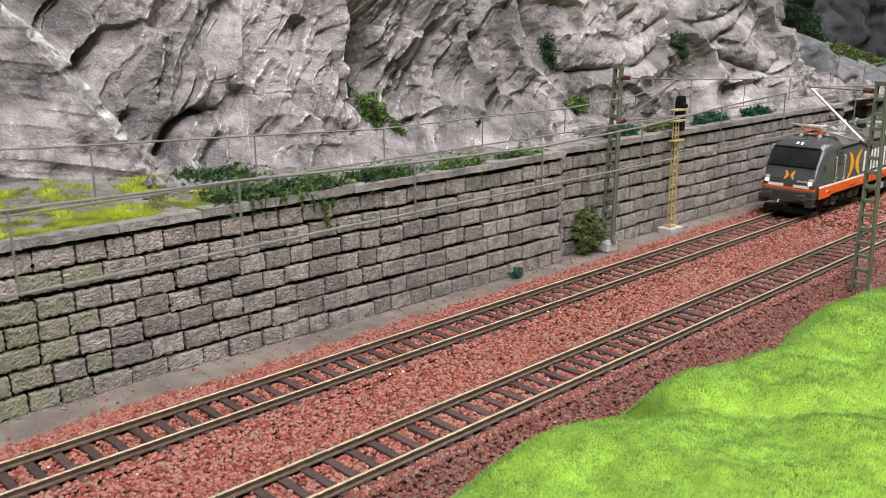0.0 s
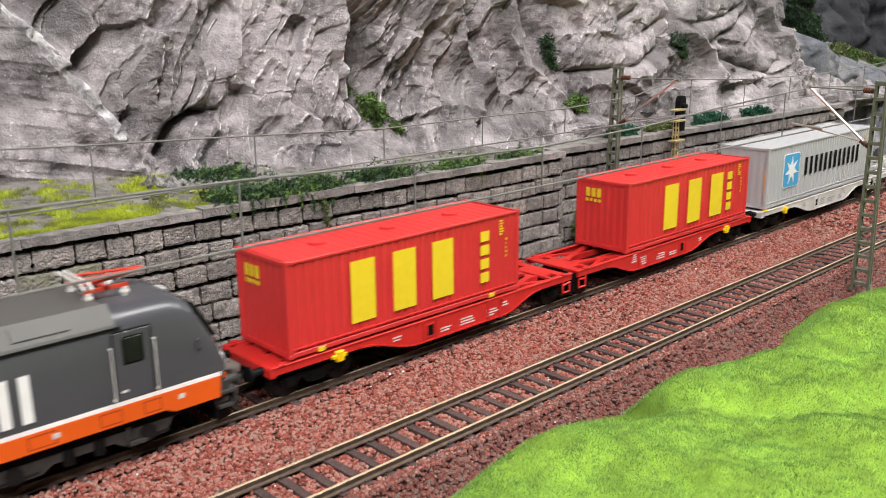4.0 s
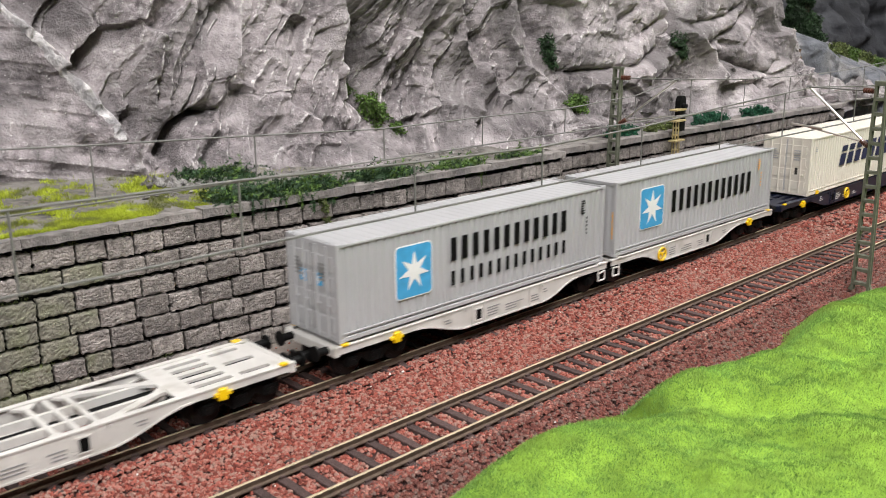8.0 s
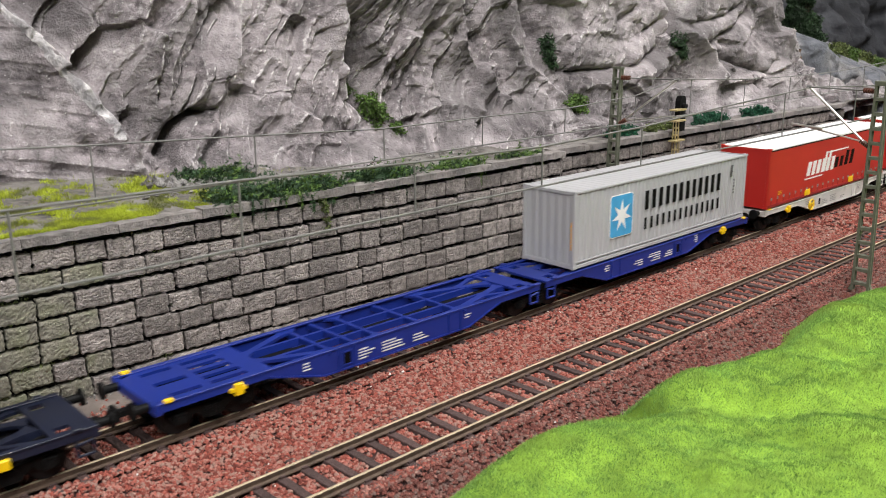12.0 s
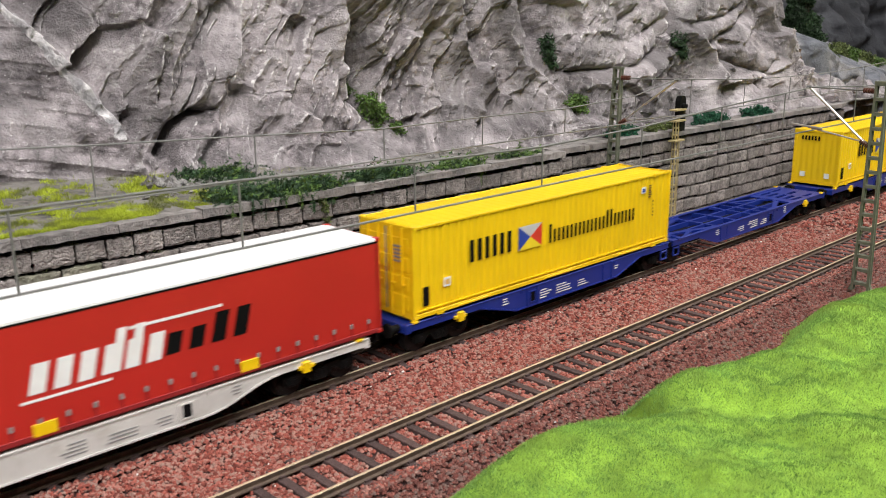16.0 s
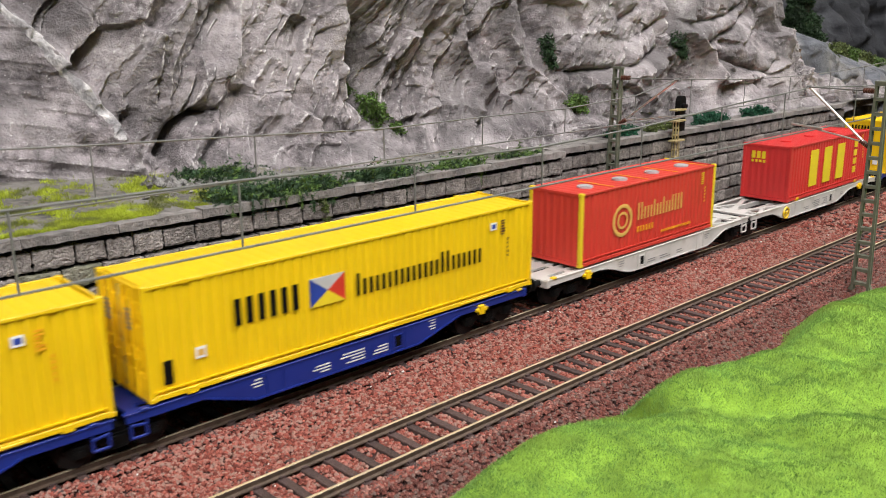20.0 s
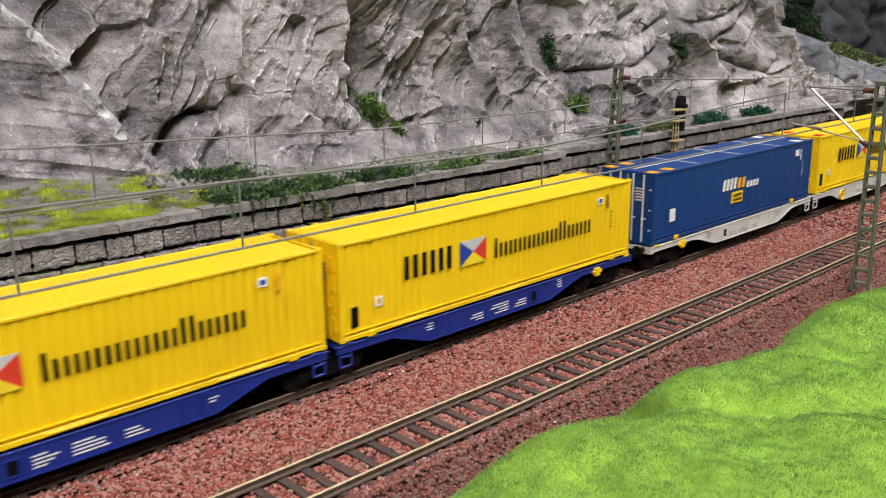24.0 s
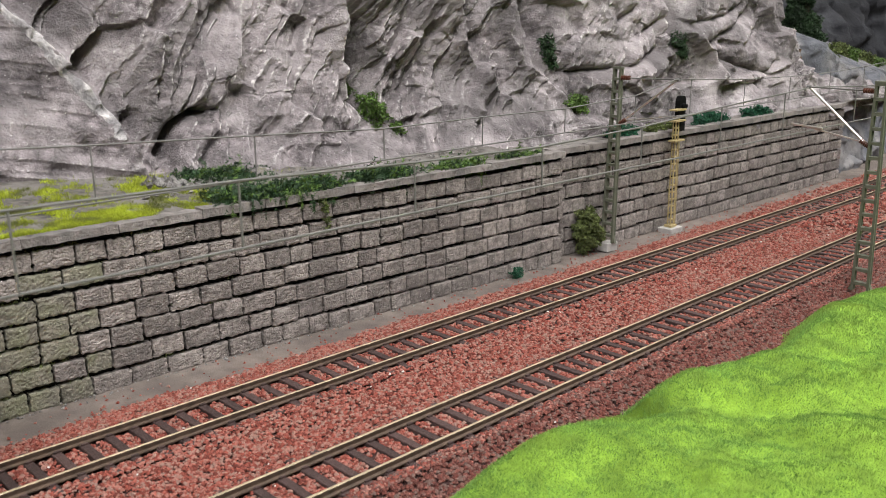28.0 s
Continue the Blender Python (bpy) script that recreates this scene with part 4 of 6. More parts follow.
def trailing_moss(label, x0, x1, y0, y1, count, seed, dark=0.75):
    """Feathery strands lying on the shelf and hanging over the coping."""
    r = np.random.default_rng(seed)
    t = thing("trailing_moss", label, "moss", pose((x0 + x1) / 2 * K, y0 * K, 0.0515))
    org = np.array([(x0 + x1) / 2, y0, 51.5])
    for m_, share, lab in ((LEAF, dark, "dark green strands"), (LEAF2, 1 - dark, "lighter green strands")):
        vs, fs, off = [], [], 0
        for i in range(int(count * share)):
            f = r.uniform()
            p = np.array([x0 + (x1 - x0) * f, r.uniform(y0, y1) - 4 * f, 0.0])
            p[2] = float(np.interp(p[1], [44, 56, 75, 150], [50.5, 51.2, 53, 58.5])) + r.uniform(0.2, 3.2)
            a = r.normal(-0.7, 0.9)
            d = np.array([math.cos(a), math.sin(a), r.uniform(-0.05, 0.25)])
            for k in range(int(r.integers(8, 17))):
                d = d + r.normal(0, 0.16, 3) + np.array([0, 0, -0.05])
                if p[1] < 42.5:
                    d = d * np.array([0.7, 0.35, 1]) + np.array([0, 0, -0.3])
                elif p[2] < 51.8:
                    d[2] = abs(d[2])
                d /= np.linalg.norm(d)
                p = p + d * 0.75
                w = np.cross(d, r.standard_normal(3))
                w /= np.linalg.norm(w)
                n = r.uniform(0.7, 1.35)
                for sg in (-1, 1):
                    tip = p + w * sg * n + d * 0.8
                    vs += [p - d * 0.35, p + d * 0.35, tip]
                    fs.append((off, off + 1, off + 2))
                    off += 3
        part("foliage", raw("foliage", np.array(vs) - org, [list(q) for q in fs], m_), None, t, lab)
    return t


trailing_moss("dark green feathery moss trailing over the coping", 152, 202, 47, 61, 560, 5)
trailing_moss("feathery green moss below the cave of the cliff", 156, 182, 78, 92, 330, 6)
trailing_moss("dark green feathery moss heaped on the shelf", 214, 240, 47, 57, 230, 7, 0.8)
trailing_moss("mid-green creeper hanging over the coping", 254, 282, 44, 51, 130, 8, 0.35)
trailing_moss("mid-green low growth along the shelf", 294, 322, 44, 50, 80, 9, 0.45)
bush("moss_bush", [(393, 52, 53, 5), (402, 52, 53, 5), (410, 51, 53, 4)], LEAF3, "bluish-green low bush on the shelf", seed=10, flat=0.8)
bush("moss_bush", [(428, 50, 53, 4), (438, 50, 53, 4), (447, 49, 53, 4)], LEAF4, "olive tufts on the shelf", seed=11, flat=0.6)
bush("moss_bush", [(478, 49, 53, 5), (490, 49, 54, 5), (500, 49, 53, 5)], LEAF3, "bluish-green bushes on the shelf", seed=12, flat=0.9)
bush("moss_bush", [(533, 47, 53, 5), (546, 47, 54, 5), (555, 47, 53, 4)], LEAF3, "bluish-green bushes near the end of the wall", seed=13, flat=0.9)
bush("wall_bush", [(356, 39, 3, 6), (359, 39, 9, 6.5), (357, 39, 15, 5.5), (361, 39, 5, 6), (353, 40, 9, 4.5)], LEAF4, "olive-green bush at the foot of the wall", leaf=1.2, density=1.3, seed=14)
bush("path_tuft", [(299, 36, -2.6, 2.6), (301, 35.5, -2.4, 2.2)], LEAF3, "small bluish-green tuft on the path", leaf=0.9, seed=15)
bush("ivy_strand", [(194, 43, 48, 2.6), (195, 42, 44, 2), (195.5, 41.5, 40, 1.6), (196, 41.5, 36.5, 1.2)], LEAF4, "thin strand of ivy hanging down the wall", leaf=0.9, seed=16)


def far_tree(x, y, z, h, rad, seed):
    r = np.random.default_rng(seed)
    cl = []
    for i in range(9):
        f = i / 8
        for j in range(max(1, int(4 * (1 - f)) + 1)):
            a = r.uniform(0, 6.28)
            q = rad * (1 - f) * 0.7
            cl.append((x + q * math.cos(a), y + q * math.sin(a), z + h * (0.15 + 0.85 * f), rad * (0.55 - 0.3 * f)))
    t = bush("conifer_tree", cl, LEAF5, "dark green conifer on the far rocks", leaf=1.7, density=0.6, seed=seed, category="tree")
    return t


far_tree(748, 118, 84, 66, 17, 31)
far_tree(766, 128, 82, 60, 15, 32)
for bx0, by0, bz0, br, sd in ((822, 118, 80, 11, 41), (850, 120, 77, 10, 42), (880, 119, 72, 11, 43), (915, 122, 67, 11, 44), (950, 124, 62, 12, 45)):
    bush("far_bush", [(bx0, by0, bz0, br), (bx0 + 9, by0 + 2, bz0 - 4, br * 0.8), (bx0 - 9, by0 - 1, bz0 - 3, br * 0.7)], LEAF4 if sd % 2 else LEAF2, "low green bush on the far rocks", leaf=1.8, density=0.5, seed=sd, flat=0.7)


# ---- overhead line ----
def mast(x, y, h, w0, w1, tilt, label, base=None, z0=-3.0, face=45):
    """A ladder mast of two channels and rungs, its ladder face across the track."""
    def across(bm):
        bmesh.ops.rotate(bm, cent=(0, 0, 0), matrix=Matrix.Rotation(radians(90), 3, "Z"), verts=bm.verts)
        return bm

    m = thing("catenary_mast", label, "mast", pose(x * K, y * K, z0 * K, 0, tilt, 0))
    for s in (-1, 1):
        bm = B()
        for dy in (-1.1, 1.1):
            pts = [(s * w0 / 2 - 0.55, 0), (s * w0 / 2 + 0.55, 0), (s * w1 / 2 + 0.45, h), (s * w1 / 2 - 0.45, h)]
            prism(bm, pts, dy - 0.25, dy + 0.25)
        pts = [(s * w0 / 2 - 0.15, 0), (s * w0 / 2 + 0.15, 0), (s * w1 / 2 + 0.15, h), (s * w1 / 2 - 0.15, h)]
        prism(bm, pts, -1.1, 1.1)
        part("channel", across(bm), MASTG, m)
    z, i = 3.0, 0
    while z < h - 1:
        w = w0 + (w1 - w0) * z / h
        part("rung", across(box(B(), -w / 2, w / 2, -1.35, 1.35, z, z + 1.25)), MASTG, m)
        z += 6.2
    part("cap", across(box(B(), -w1 / 2 - 0.7, w1 / 2 + 0.7, -1.5, 1.5, h - 0.4, h + 0.8, 0.15)), MASTG, m)
    if base:
        part("footing", box(B(), -base, base, -base * 0.7, base * 0.7, -4.5, 0.1, 0.3), CONC, m, "pale concrete footing")
    for s in (-1, 1):
        part("gusset", across(prism(B(), [(s * w0 / 2, 0.1), (s * (w0 / 2 + 1.8), 0.1), (s * w0 / 2, 4.5)], -0.9, 0.9)), MASTG, m)
    return m


def insulator(parent, a, b, r=1.15):
    a, b = Vector(a), Vector(b)
    bm = rod(B(), a, b, r * 0.55, 10)
    for i in range(5):
        c = a.lerp(b, (i + 0.5) / 5)
        rod(bm, c - (b - a).normalized() * 0.28, c + (b - a).normalized() * 0.28, r, 12)
    return part("insulator", bm, BROWNI, parent, "ribbed brown insulator")


def cantilever(m, dirn, reach, ztop, zlow, zc):
    """The bracket on a mast, in the mast's space: top tie, diagonal tube, registration arm."""
    tip = (0.5, dirn * reach, ztop + 0.3)
    insulator(m, (0, dirn * 2.2, ztop), (0, dirn * 7.4, ztop))
    part("top_tie", rod(B(), (0, dirn * 7, ztop), tip, 0.3), WIRE, m)
    insulator(m, (0, dirn * 2.6, zlow), (0, dirn * 6.6, zlow + 2.4))
    part("diagonal_tube", rod(B(), (0, dirn * 5.5, zlow + 2.2), tip, 0.55, 10), ARMW, m, "pale metal bracket tube")
    part("registration_arm", rod(B(), (0, dirn * 6, zlow + 2), (-1, dirn * (reach + 4), zc + 2.5), 0.38), ARMW, m)
    part("steady_arm", rod(B(), (-1, dirn * (reach + 6), zc + 2.4), (-1, dirn * (reach - 8), zc + 1.2), 0.5), ARMW, m)
    part("clamp", rod(B(), (0.5, dirn * reach - 1, ztop + 0.3), (0.5, dirn * reach + 1, ztop + 0.3), 0.8), WIRE, m)


mast_a = mast(371, 36, 89.5, 6.4, 3.8, 2.2, "olive-green lattice mast on a concrete footing by the wall", 4.6, 0.0)
cantilever(mast_a, -1, 34, 85.0, 62, 66.0)
mast_b = mast(389.5, -87, 91, 6.8, 4.0, -1.0, "olive-green lattice mast at the edge of the grass", None, -4.0)
cantilever(mast_b, 1, 31, 87.5, 64, 69.0)


def overhead(yc, contact, nodes, hangers, label, rad):
    t = thing("catenary", label, "overhead line", pose(0, yc * K, 0), "overhead lines")
    xs, zs = [a for a, b in nodes], [b for a, b in nodes]
    part("messenger_wire", tube(B(), [(a, 0, b) for a, b in nodes], rad), WIRE, t, smooth=True)
    part("contact_wire", rod(B(), (nodes[0][0], 0, contact), (nodes[-1][0], 0, contact), rad, 6), WIRE, t)
    for h in hangers:
        part("hanger", rod(B(), (h, 0, contact), (h, 0, float(np.interp(h, xs, zs))), rad * 0.85, 6), WIRE, t)
    return t


overhead(0, 68.3, [(20, 86.5), (69, 85), (91, 83.7), (140, 81.5), (190, 78.9), (239, 78.9), (288, 78.2), (338, 80.3), (370, 85.6), (384, 85.1), (436, 82.2), (487, 81.0), (540, 80.8), (590, 82), (640, 84), (700, 86), (760, 84), (830, 82), (900, 83), (1000, 86)], [45, 91, 140.5, 190.8, 239, 288, 338, 384, 436.5, 488, 540, 590, 640, 760, 830, 900], "thin grey catenary with droppers over the used track", 0.28)
overhead(-56.1, 64.2, [(10, 82.5), (50, 80.9), (101.5, 80), (155, 77.8), (207, 76.5), (260.5, 77.7), (314, 80.6), (393, 83.6), (440, 81), (500, 79), (560, 79), (640, 82), (720, 84), (800, 83), (1000, 84)], [52, 101.5, 154.8, 207.4, 260.6, 314, 366, 440, 500, 560, 640], "thin grey catenary with droppers over the empty track", 0.33)


# ---- signal ----
sig = thing("light_signal", "tan lattice signal post with a black lamp head", "railway signal", pose(430.5 * K, 36 * K, -2.0 * K))
for s in (-1, 1):
    bm = B()
    for dy in (-0.9, 0.9):
        prism(bm, [(s * 1.7 - 0.35, 0.5), (s * 1.7 + 0.35, 0.5), (s * 1.2 + 0.3, 62), (s * 1.2 - 0.3, 62)], dy - 0.25, dy + 0.25)
    part("channel", bm, SIGY, sig)
for i in range(15):
    part("rung", box(B(), -1.6, 1.6, -1.0, 1.0, 4 + i * 4, 4.7 + i * 4), SIGY, sig)
part("footing", box(B(), -6, 6, -4.5, 4.5, -3.2, 0.2, 0.4), CONC, sig, "pale concrete foot")
part("foot_plate", box(B(), -3, 3, -2.4, 2.4, 0.2, 1.6, 0.2), SIGY, sig)
for zz in (49, 60, 66):
    part("platform", box(B(), -4.2, 6.0, -2.6, 2.0, zz, zz + 0.8), SIGY, sig, "small tan ladder platform")
part("head", prism(B(), [(3.6, 54), (9.4, 54), (9.4, 71), (8.2, 73.5), (4.9, 73.5), (3.6, 71)], 0.2, 3.4), BLACK, sig, "black rounded signal head")
part("hood", rod(B(), (6.5, 0.3, 68), (6.5, -1.8, 67.6), 1.6, 12), BLACK, sig)
part("ladder", rod(B(), (2.6, -1.2, 1), (2.4, -1.2, 49), 0.3, 6), SIGY, sig)


# ---- print: plain bars and shapes ----
def bars(bm, x0, x1, z0, z1, n, y, fill=0.66, slant=0.0, low=(), t=0.12):
    """n upright bars between x0 and x1; those in low reach two thirds of the height."""
    cell = (x1 - x0) / n
    for i in range(n):
        a = x0 + cell * (i + (1 - fill) / 2)
        b = a + cell * fill
        top = z0 + (z1 - z0) * (0.70 if i in low else 1.0)
        s = slant * (top - z0)
        prism(bm, [(a, z0), (b, z0), (b + s, top), (a + s, top)], y - t, y)
    return bm


def lines(bm, x0, x1, z0, z1, rows, y, rnd, t=0.1):
    """Small unreadable writing as thin bars."""
    h = (z1 - z0) / rows
    for i in range(rows):
        xe = x0 + (x1 - x0) * rnd.uniform(0.55, 1.0)
        box(bm, x0, xe, y - t, y, z0 + h * (i + 0.2), z0 + h * (i + 0.75))
    return bm


def star(bm, cx, cz, ro, ri, y, n=7, t=0.12):
    pts = []
    for i in range(2 * n):
        a = math.pi / 2 + math.pi * i / n
        q = ro if i % 2 == 0 else ri
        pts.append((cx + q * math.cos(a), cz + q * math.sin(a)))
    return prism(bm, pts, y - t, y)


# ---- containers ----
def corrugated(length, z0, z1, y, depth, pitch, face=-1, inset=1.6):
    """A ribbed panel in the xz plane, facing y * face, with a back so that it has thickness."""
    bm = B()
    xs, x, n = [], inset, int((length - 2 * inset) / pitch)
    p = (length - 2 * inset) / n
    for i in range(n):
        for f, d in ((0.0, 0), (0.36, 0), (0.50, 1), (0.86, 1)):
            xs.append((inset + p * (i + f), d))
    xs.append((length - inset, 0))
    lo = [bm.verts.new((a, y - face * depth * d, z0)) for a, d in xs]
    hi = [bm.verts.new((a, y - face * depth * d, z1)) for a, d in xs]
    for i in range(len(xs) - 1):
        bm.faces.new((lo[i], lo[i + 1], hi[i + 1], hi[i]) if face < 0 else (lo[i + 1], lo[i], hi[i], hi[i + 1]))
    b0, b1 = [bm.verts.new((a, y - face * 1.0, zz)) for a in (inset, length - inset) for zz in (z0, z1)], None
    bm.faces.new((b0[1], b0[3], b0[2], b0[0]) if face < 0 else (b0[0], b0[2], b0[3], b0[1]))
    return bm


def container(name, label, length, width, height, paint, roof_paint=None, post_paint=None, doors=-1, pitch=3.2, flat=False, castings=None, ribbed_roof=True, category="container"):
    """x from 0 to length, y across, z from 0. doors: the end (-1 or 1) that has them, 0 for none."""
    c = thing(name, label, category, None, "freight load")
    hw = width / 2
    post, roofp = post_paint or paint, roof_paint or paint
    cast = castings or post
    for s in (-1, 1):
        if flat:
            part("side_panel", box(B(), 1.2, length - 1.2, s * (hw - 0.35) - 0.35, s * (hw - 0.35) + 0.35, 1.6, height - 1.2), paint, c)
        else:
            part("side_panel", corrugated(length, 1.7, height - 1.1, s * (hw - 0.28), {NAVYB: 0.16, RED: 0.42, RED3: 0.42, YEL: 0.42}.get(paint, 0.55), pitch, s), paint, c)
        part("bottom_rail", box(B(), 1.5, length - 1.5, s * (hw - 0.6) - 0.6, s * (hw - 0.6) + 0.6, 0.25, 1.75, 0.12), post if flat else paint, c)
        part("top_rail", box(B(), 1.5, length - 1.5, s * (hw - 0.4) - 0.4, s * (hw - 0.4) + 0.4, height - 1.15, height - 0.2, 0.12), roofp if flat else paint, c)
        if not flat:
            part("base_ledge", box(B(), 2.0, length - 2.0, s * (hw - 0.1) - 0.25, s * (hw - 0.1) + 0.25, 2.7, 3.15), paint, c)
        for e in (0, 1):
            x0 = 0.05 if e == 0 else length - 1.75
            part("corner_post", box(B(), x0, x0 + 1.7, s * (hw - 0.85) - 0.85, s * (hw - 0.85) + 0.85, 1.3, height - 1.2, 0.15), post, c)
            for z0 in (0, height - 1.3):
                part("corner_casting", box(B(), x0 - 0.05, x0 + 1.95, s * (hw - 0.95) - 1.0, s * (hw - 0.95) + 1.0, z0, z0 + 1.35, 0.12), cast, c)
    bm = B()
    if ribbed_roof and not flat:
        n = int((length - 4) / 4.2)
        p = (length - 4) / n
        prof = [(2, height - 0.55)]
        for i in range(n):
            prof += [(2 + p * (i + 0.1), height - 0.55), (2 + p * (i + 0.2), height - 0.42), (2 + p * (i + 0.8), height - 0.42), (2 + p * (i + 0.9), height - 0.55)]
        prof += [(length - 2, height - 0.55), (length - 2, height - 1.4), (2, height - 1.4)]
        prism(bm, prof, -hw + 0.75, hw - 0.75)
    else:
        box(bm, 0.6, length - 0.6, -hw + 0.3, hw - 0.3, height - 1.2, height - 0.05, 0.25)
    part("roof", bm, roofp, c)
    part("floor", box(B(), 1, length - 1, -hw + 1.2, hw - 1.2, 0.5, 1.6), DGREY, c)
    for e in (-1, 1):
        x = 0.45 if e < 0 else length - 0.45
        part("end_frame", box(B(), x - 0.4, x + 0.4, -hw + 1, hw - 1, 0.3, 1.9), paint, c)
        part("end_frame", box(B(), x - 0.4, x + 0.4, -hw + 1, hw - 1, height - 1.5, height - 0.3), paint, c)
        if e == doors:
            for s in (-1, 1):
                d = part("door", box(B(), x - 0.3, x + 0.3, min(0.4 * s, s * (hw - 1.7)), max(0.4 * s, s * (hw - 1.7)), 1.9, height - 1.5, 0.1), paint, c)
                for k in (0.28, 0.72):
                    yy = s * (hw - 1.7) * k
                    part("locking_bar", rod(B(), (x + e * 0.95, yy, 1.2), (x + e * 0.95, yy, height - 1.0), 0.42, 8), CERAM if paint is NAVYB else paint, d)
                    part("handle", box(B(), x + e * 0.85 - 0.45, x + e * 0.85 + 0.45, yy - 1.8, yy + 0.5, height * 0.36, height * 0.36 + 0.5), CERAM if paint is NAVYB else paint, d)
                for k in range(4):
                    part("door_rib", box(B(), x + e * 0.25 - 0.4, x + e * 0.25 + 0.4, min(0.6 * s, s * (hw - 2.4)), max(0.6 * s, s * (hw - 2.4)), height * (0.10 + 0.205 * k), height * (0.10 + 0.205 * k) + height * 0.15, 0.1), paint, d)
                part("door_seal", box(B(), x + e * 0.1 - 0.25, x + e * 0.1 + 0.25, min(0.0, s * 0.4), max(0.0, s * 0.4), 1.9, height - 1.5), GREYC if paint is CREAM else PALEINK, d, "grey rubber seal")
                if e < 0:
                    o = part("door_print", lines(B(), 1.2, 6.4, 0, 6.5, 5, 0, random.Random(int(height * 10) + s), 0.12), {NAVYB: CERAM, CREAM: GREYC}.get(paint, PALEINK), d, "unreadable door print")
                    o.matrix_local = pose(-0.42 * K, (s * hw * 0.5 + 3.5) * K, height * 0.60 * K, 0, 0, -90)
                for k in range(3):
                    part("hinge", box(B(), x + e * 0.4 - 0.15, x + e * 0.4 + 0.15, s * (hw - 1.9) - 0.8, s * (hw - 1.9) + 0.8, height * (0.2 + 0.28 * k), height * (0.2 + 0.28 * k) + 0.7), CERAM if paint is NAVYB else paint, d)
        elif flat:
            part("end_panel", box(B(), x - 0.25, x + 0.25, -hw + 1.5, hw - 1.5, 1.9, height - 1.4), paint, c)
        else:
            bm = corrugated(width, 1.9, height - 1.4, 0, 0.18, 3.6, -1)
            bmesh.ops.rotate(bm, cent=(0, 0, 0), matrix=Matrix.Rotation(radians(-90 if e < 0 else 90), 3, "Z"), verts=bm.verts)
            bmesh.ops.translate(bm, vec=(x - e * 0.02, (hw if e < 0 else -hw), 0), verts=bm.verts)
            part("end_panel", bm, paint, c)
    return c


def small_print(c, hw, length, ink, seed, x0=None):
    rnd = random.Random(seed)
    a = length - 16 if x0 is None else x0
    part("small_print", lines(lines(B(), a, a + 2.4, 23, 29, 6, -hw - 0.06, rnd), a + 3.4, a + 4.2, 14, 22, 5, -hw - 0.06, rnd), ink, c, "unreadable small print")


def rounded(bm, x0, x1, z0, z1, r, y0, y1):
    """An upright plate in the xz plane with rounded corners."""
    pts = []
    for cx, cz, a in ((x1 - r, z0 + r, -90), (x1 - r, z1 - r, 0), (x0 + r, z1 - r, 90), (x0 + r, z0 + r, 180)):
        for i in range(5):
            q = radians(a + 22.5 * i)
            pts.append((cx + r * math.cos(q), cz + r * math.sin(q)))
    return prism(bm, pts, y0, y1)


def grey_box(two_lines, doors, seed):
    hw = 14.0
    c = container("shipping_container", "light grey corrugated shipping container with dark lettering" + (" in two lines" if two_lines else ""), 140, 28, 32.9, GREYC, doors=doors)
    x0, x1 = (24.5, 40.5) if two_lines else (18.5, 36.5)
    part("emblem", rounded(B(), x0, x1, 9.2, 27.2, 1.5, -hw - 0.07, -hw + 0.2), SKYB, c, "light blue square emblem")
    part("emblem_star", star(B(), (x0 + x1) / 2, 18.2, (x1 - x0) * 0.44, (x1 - x0) * 0.17, -hw - 0.08), WHITE, c, "white star shape")
    bm = rounded(B(), x0 - 0.4, x1 + 0.4, 8.8, 27.6, 1.9, -hw - 0.03, -hw + 0.2)
    part("emblem_border", bm, WHITE, c)
    if two_lines:
        part("lettering", bars(B(), 48.5, 115.5, 17.9, 26.4, 12, -hw - 0.03, 0.5), INK, c, "bold black brand bars")
        part("lettering", bars(B(), 48.5, 115.5, 8.9, 14.2, 14, -hw - 0.03, 0.36), INK, c, "black brand bars")
    else:
        part("lettering", bars(B(), 42, 118, 13.2, 23.4, 12, -hw - 0.03, 0.5), INK, c, "bold black brand bars")
    small_print(c, hw, 140, AMBER if seed % 2 else INK, seed)
    if doors < 0:
        for s in (-1, 1):
            part("door_emblem", box(B(), -0.35, 0.1, s * 4.6 - 1.7, s * 4.6 + 1.7, 18, 22), SKYB, c, "small light blue door emblem")
            part("door_emblem_star", box(box(B(), -0.42, -0.3, s * 4.6 - 1.2, s * 4.6 + 1.2, 19.7, 20.3), -0.42, -0.3, s * 4.6 - 0.3, s * 4.6 + 0.3, 18.8, 21.2), WHITE, c)
    else:
        part("warning_stripe", box(B(), -0.02, 0.2, -12.6, -12.1, 8, 20), AMBER, c)
    return c


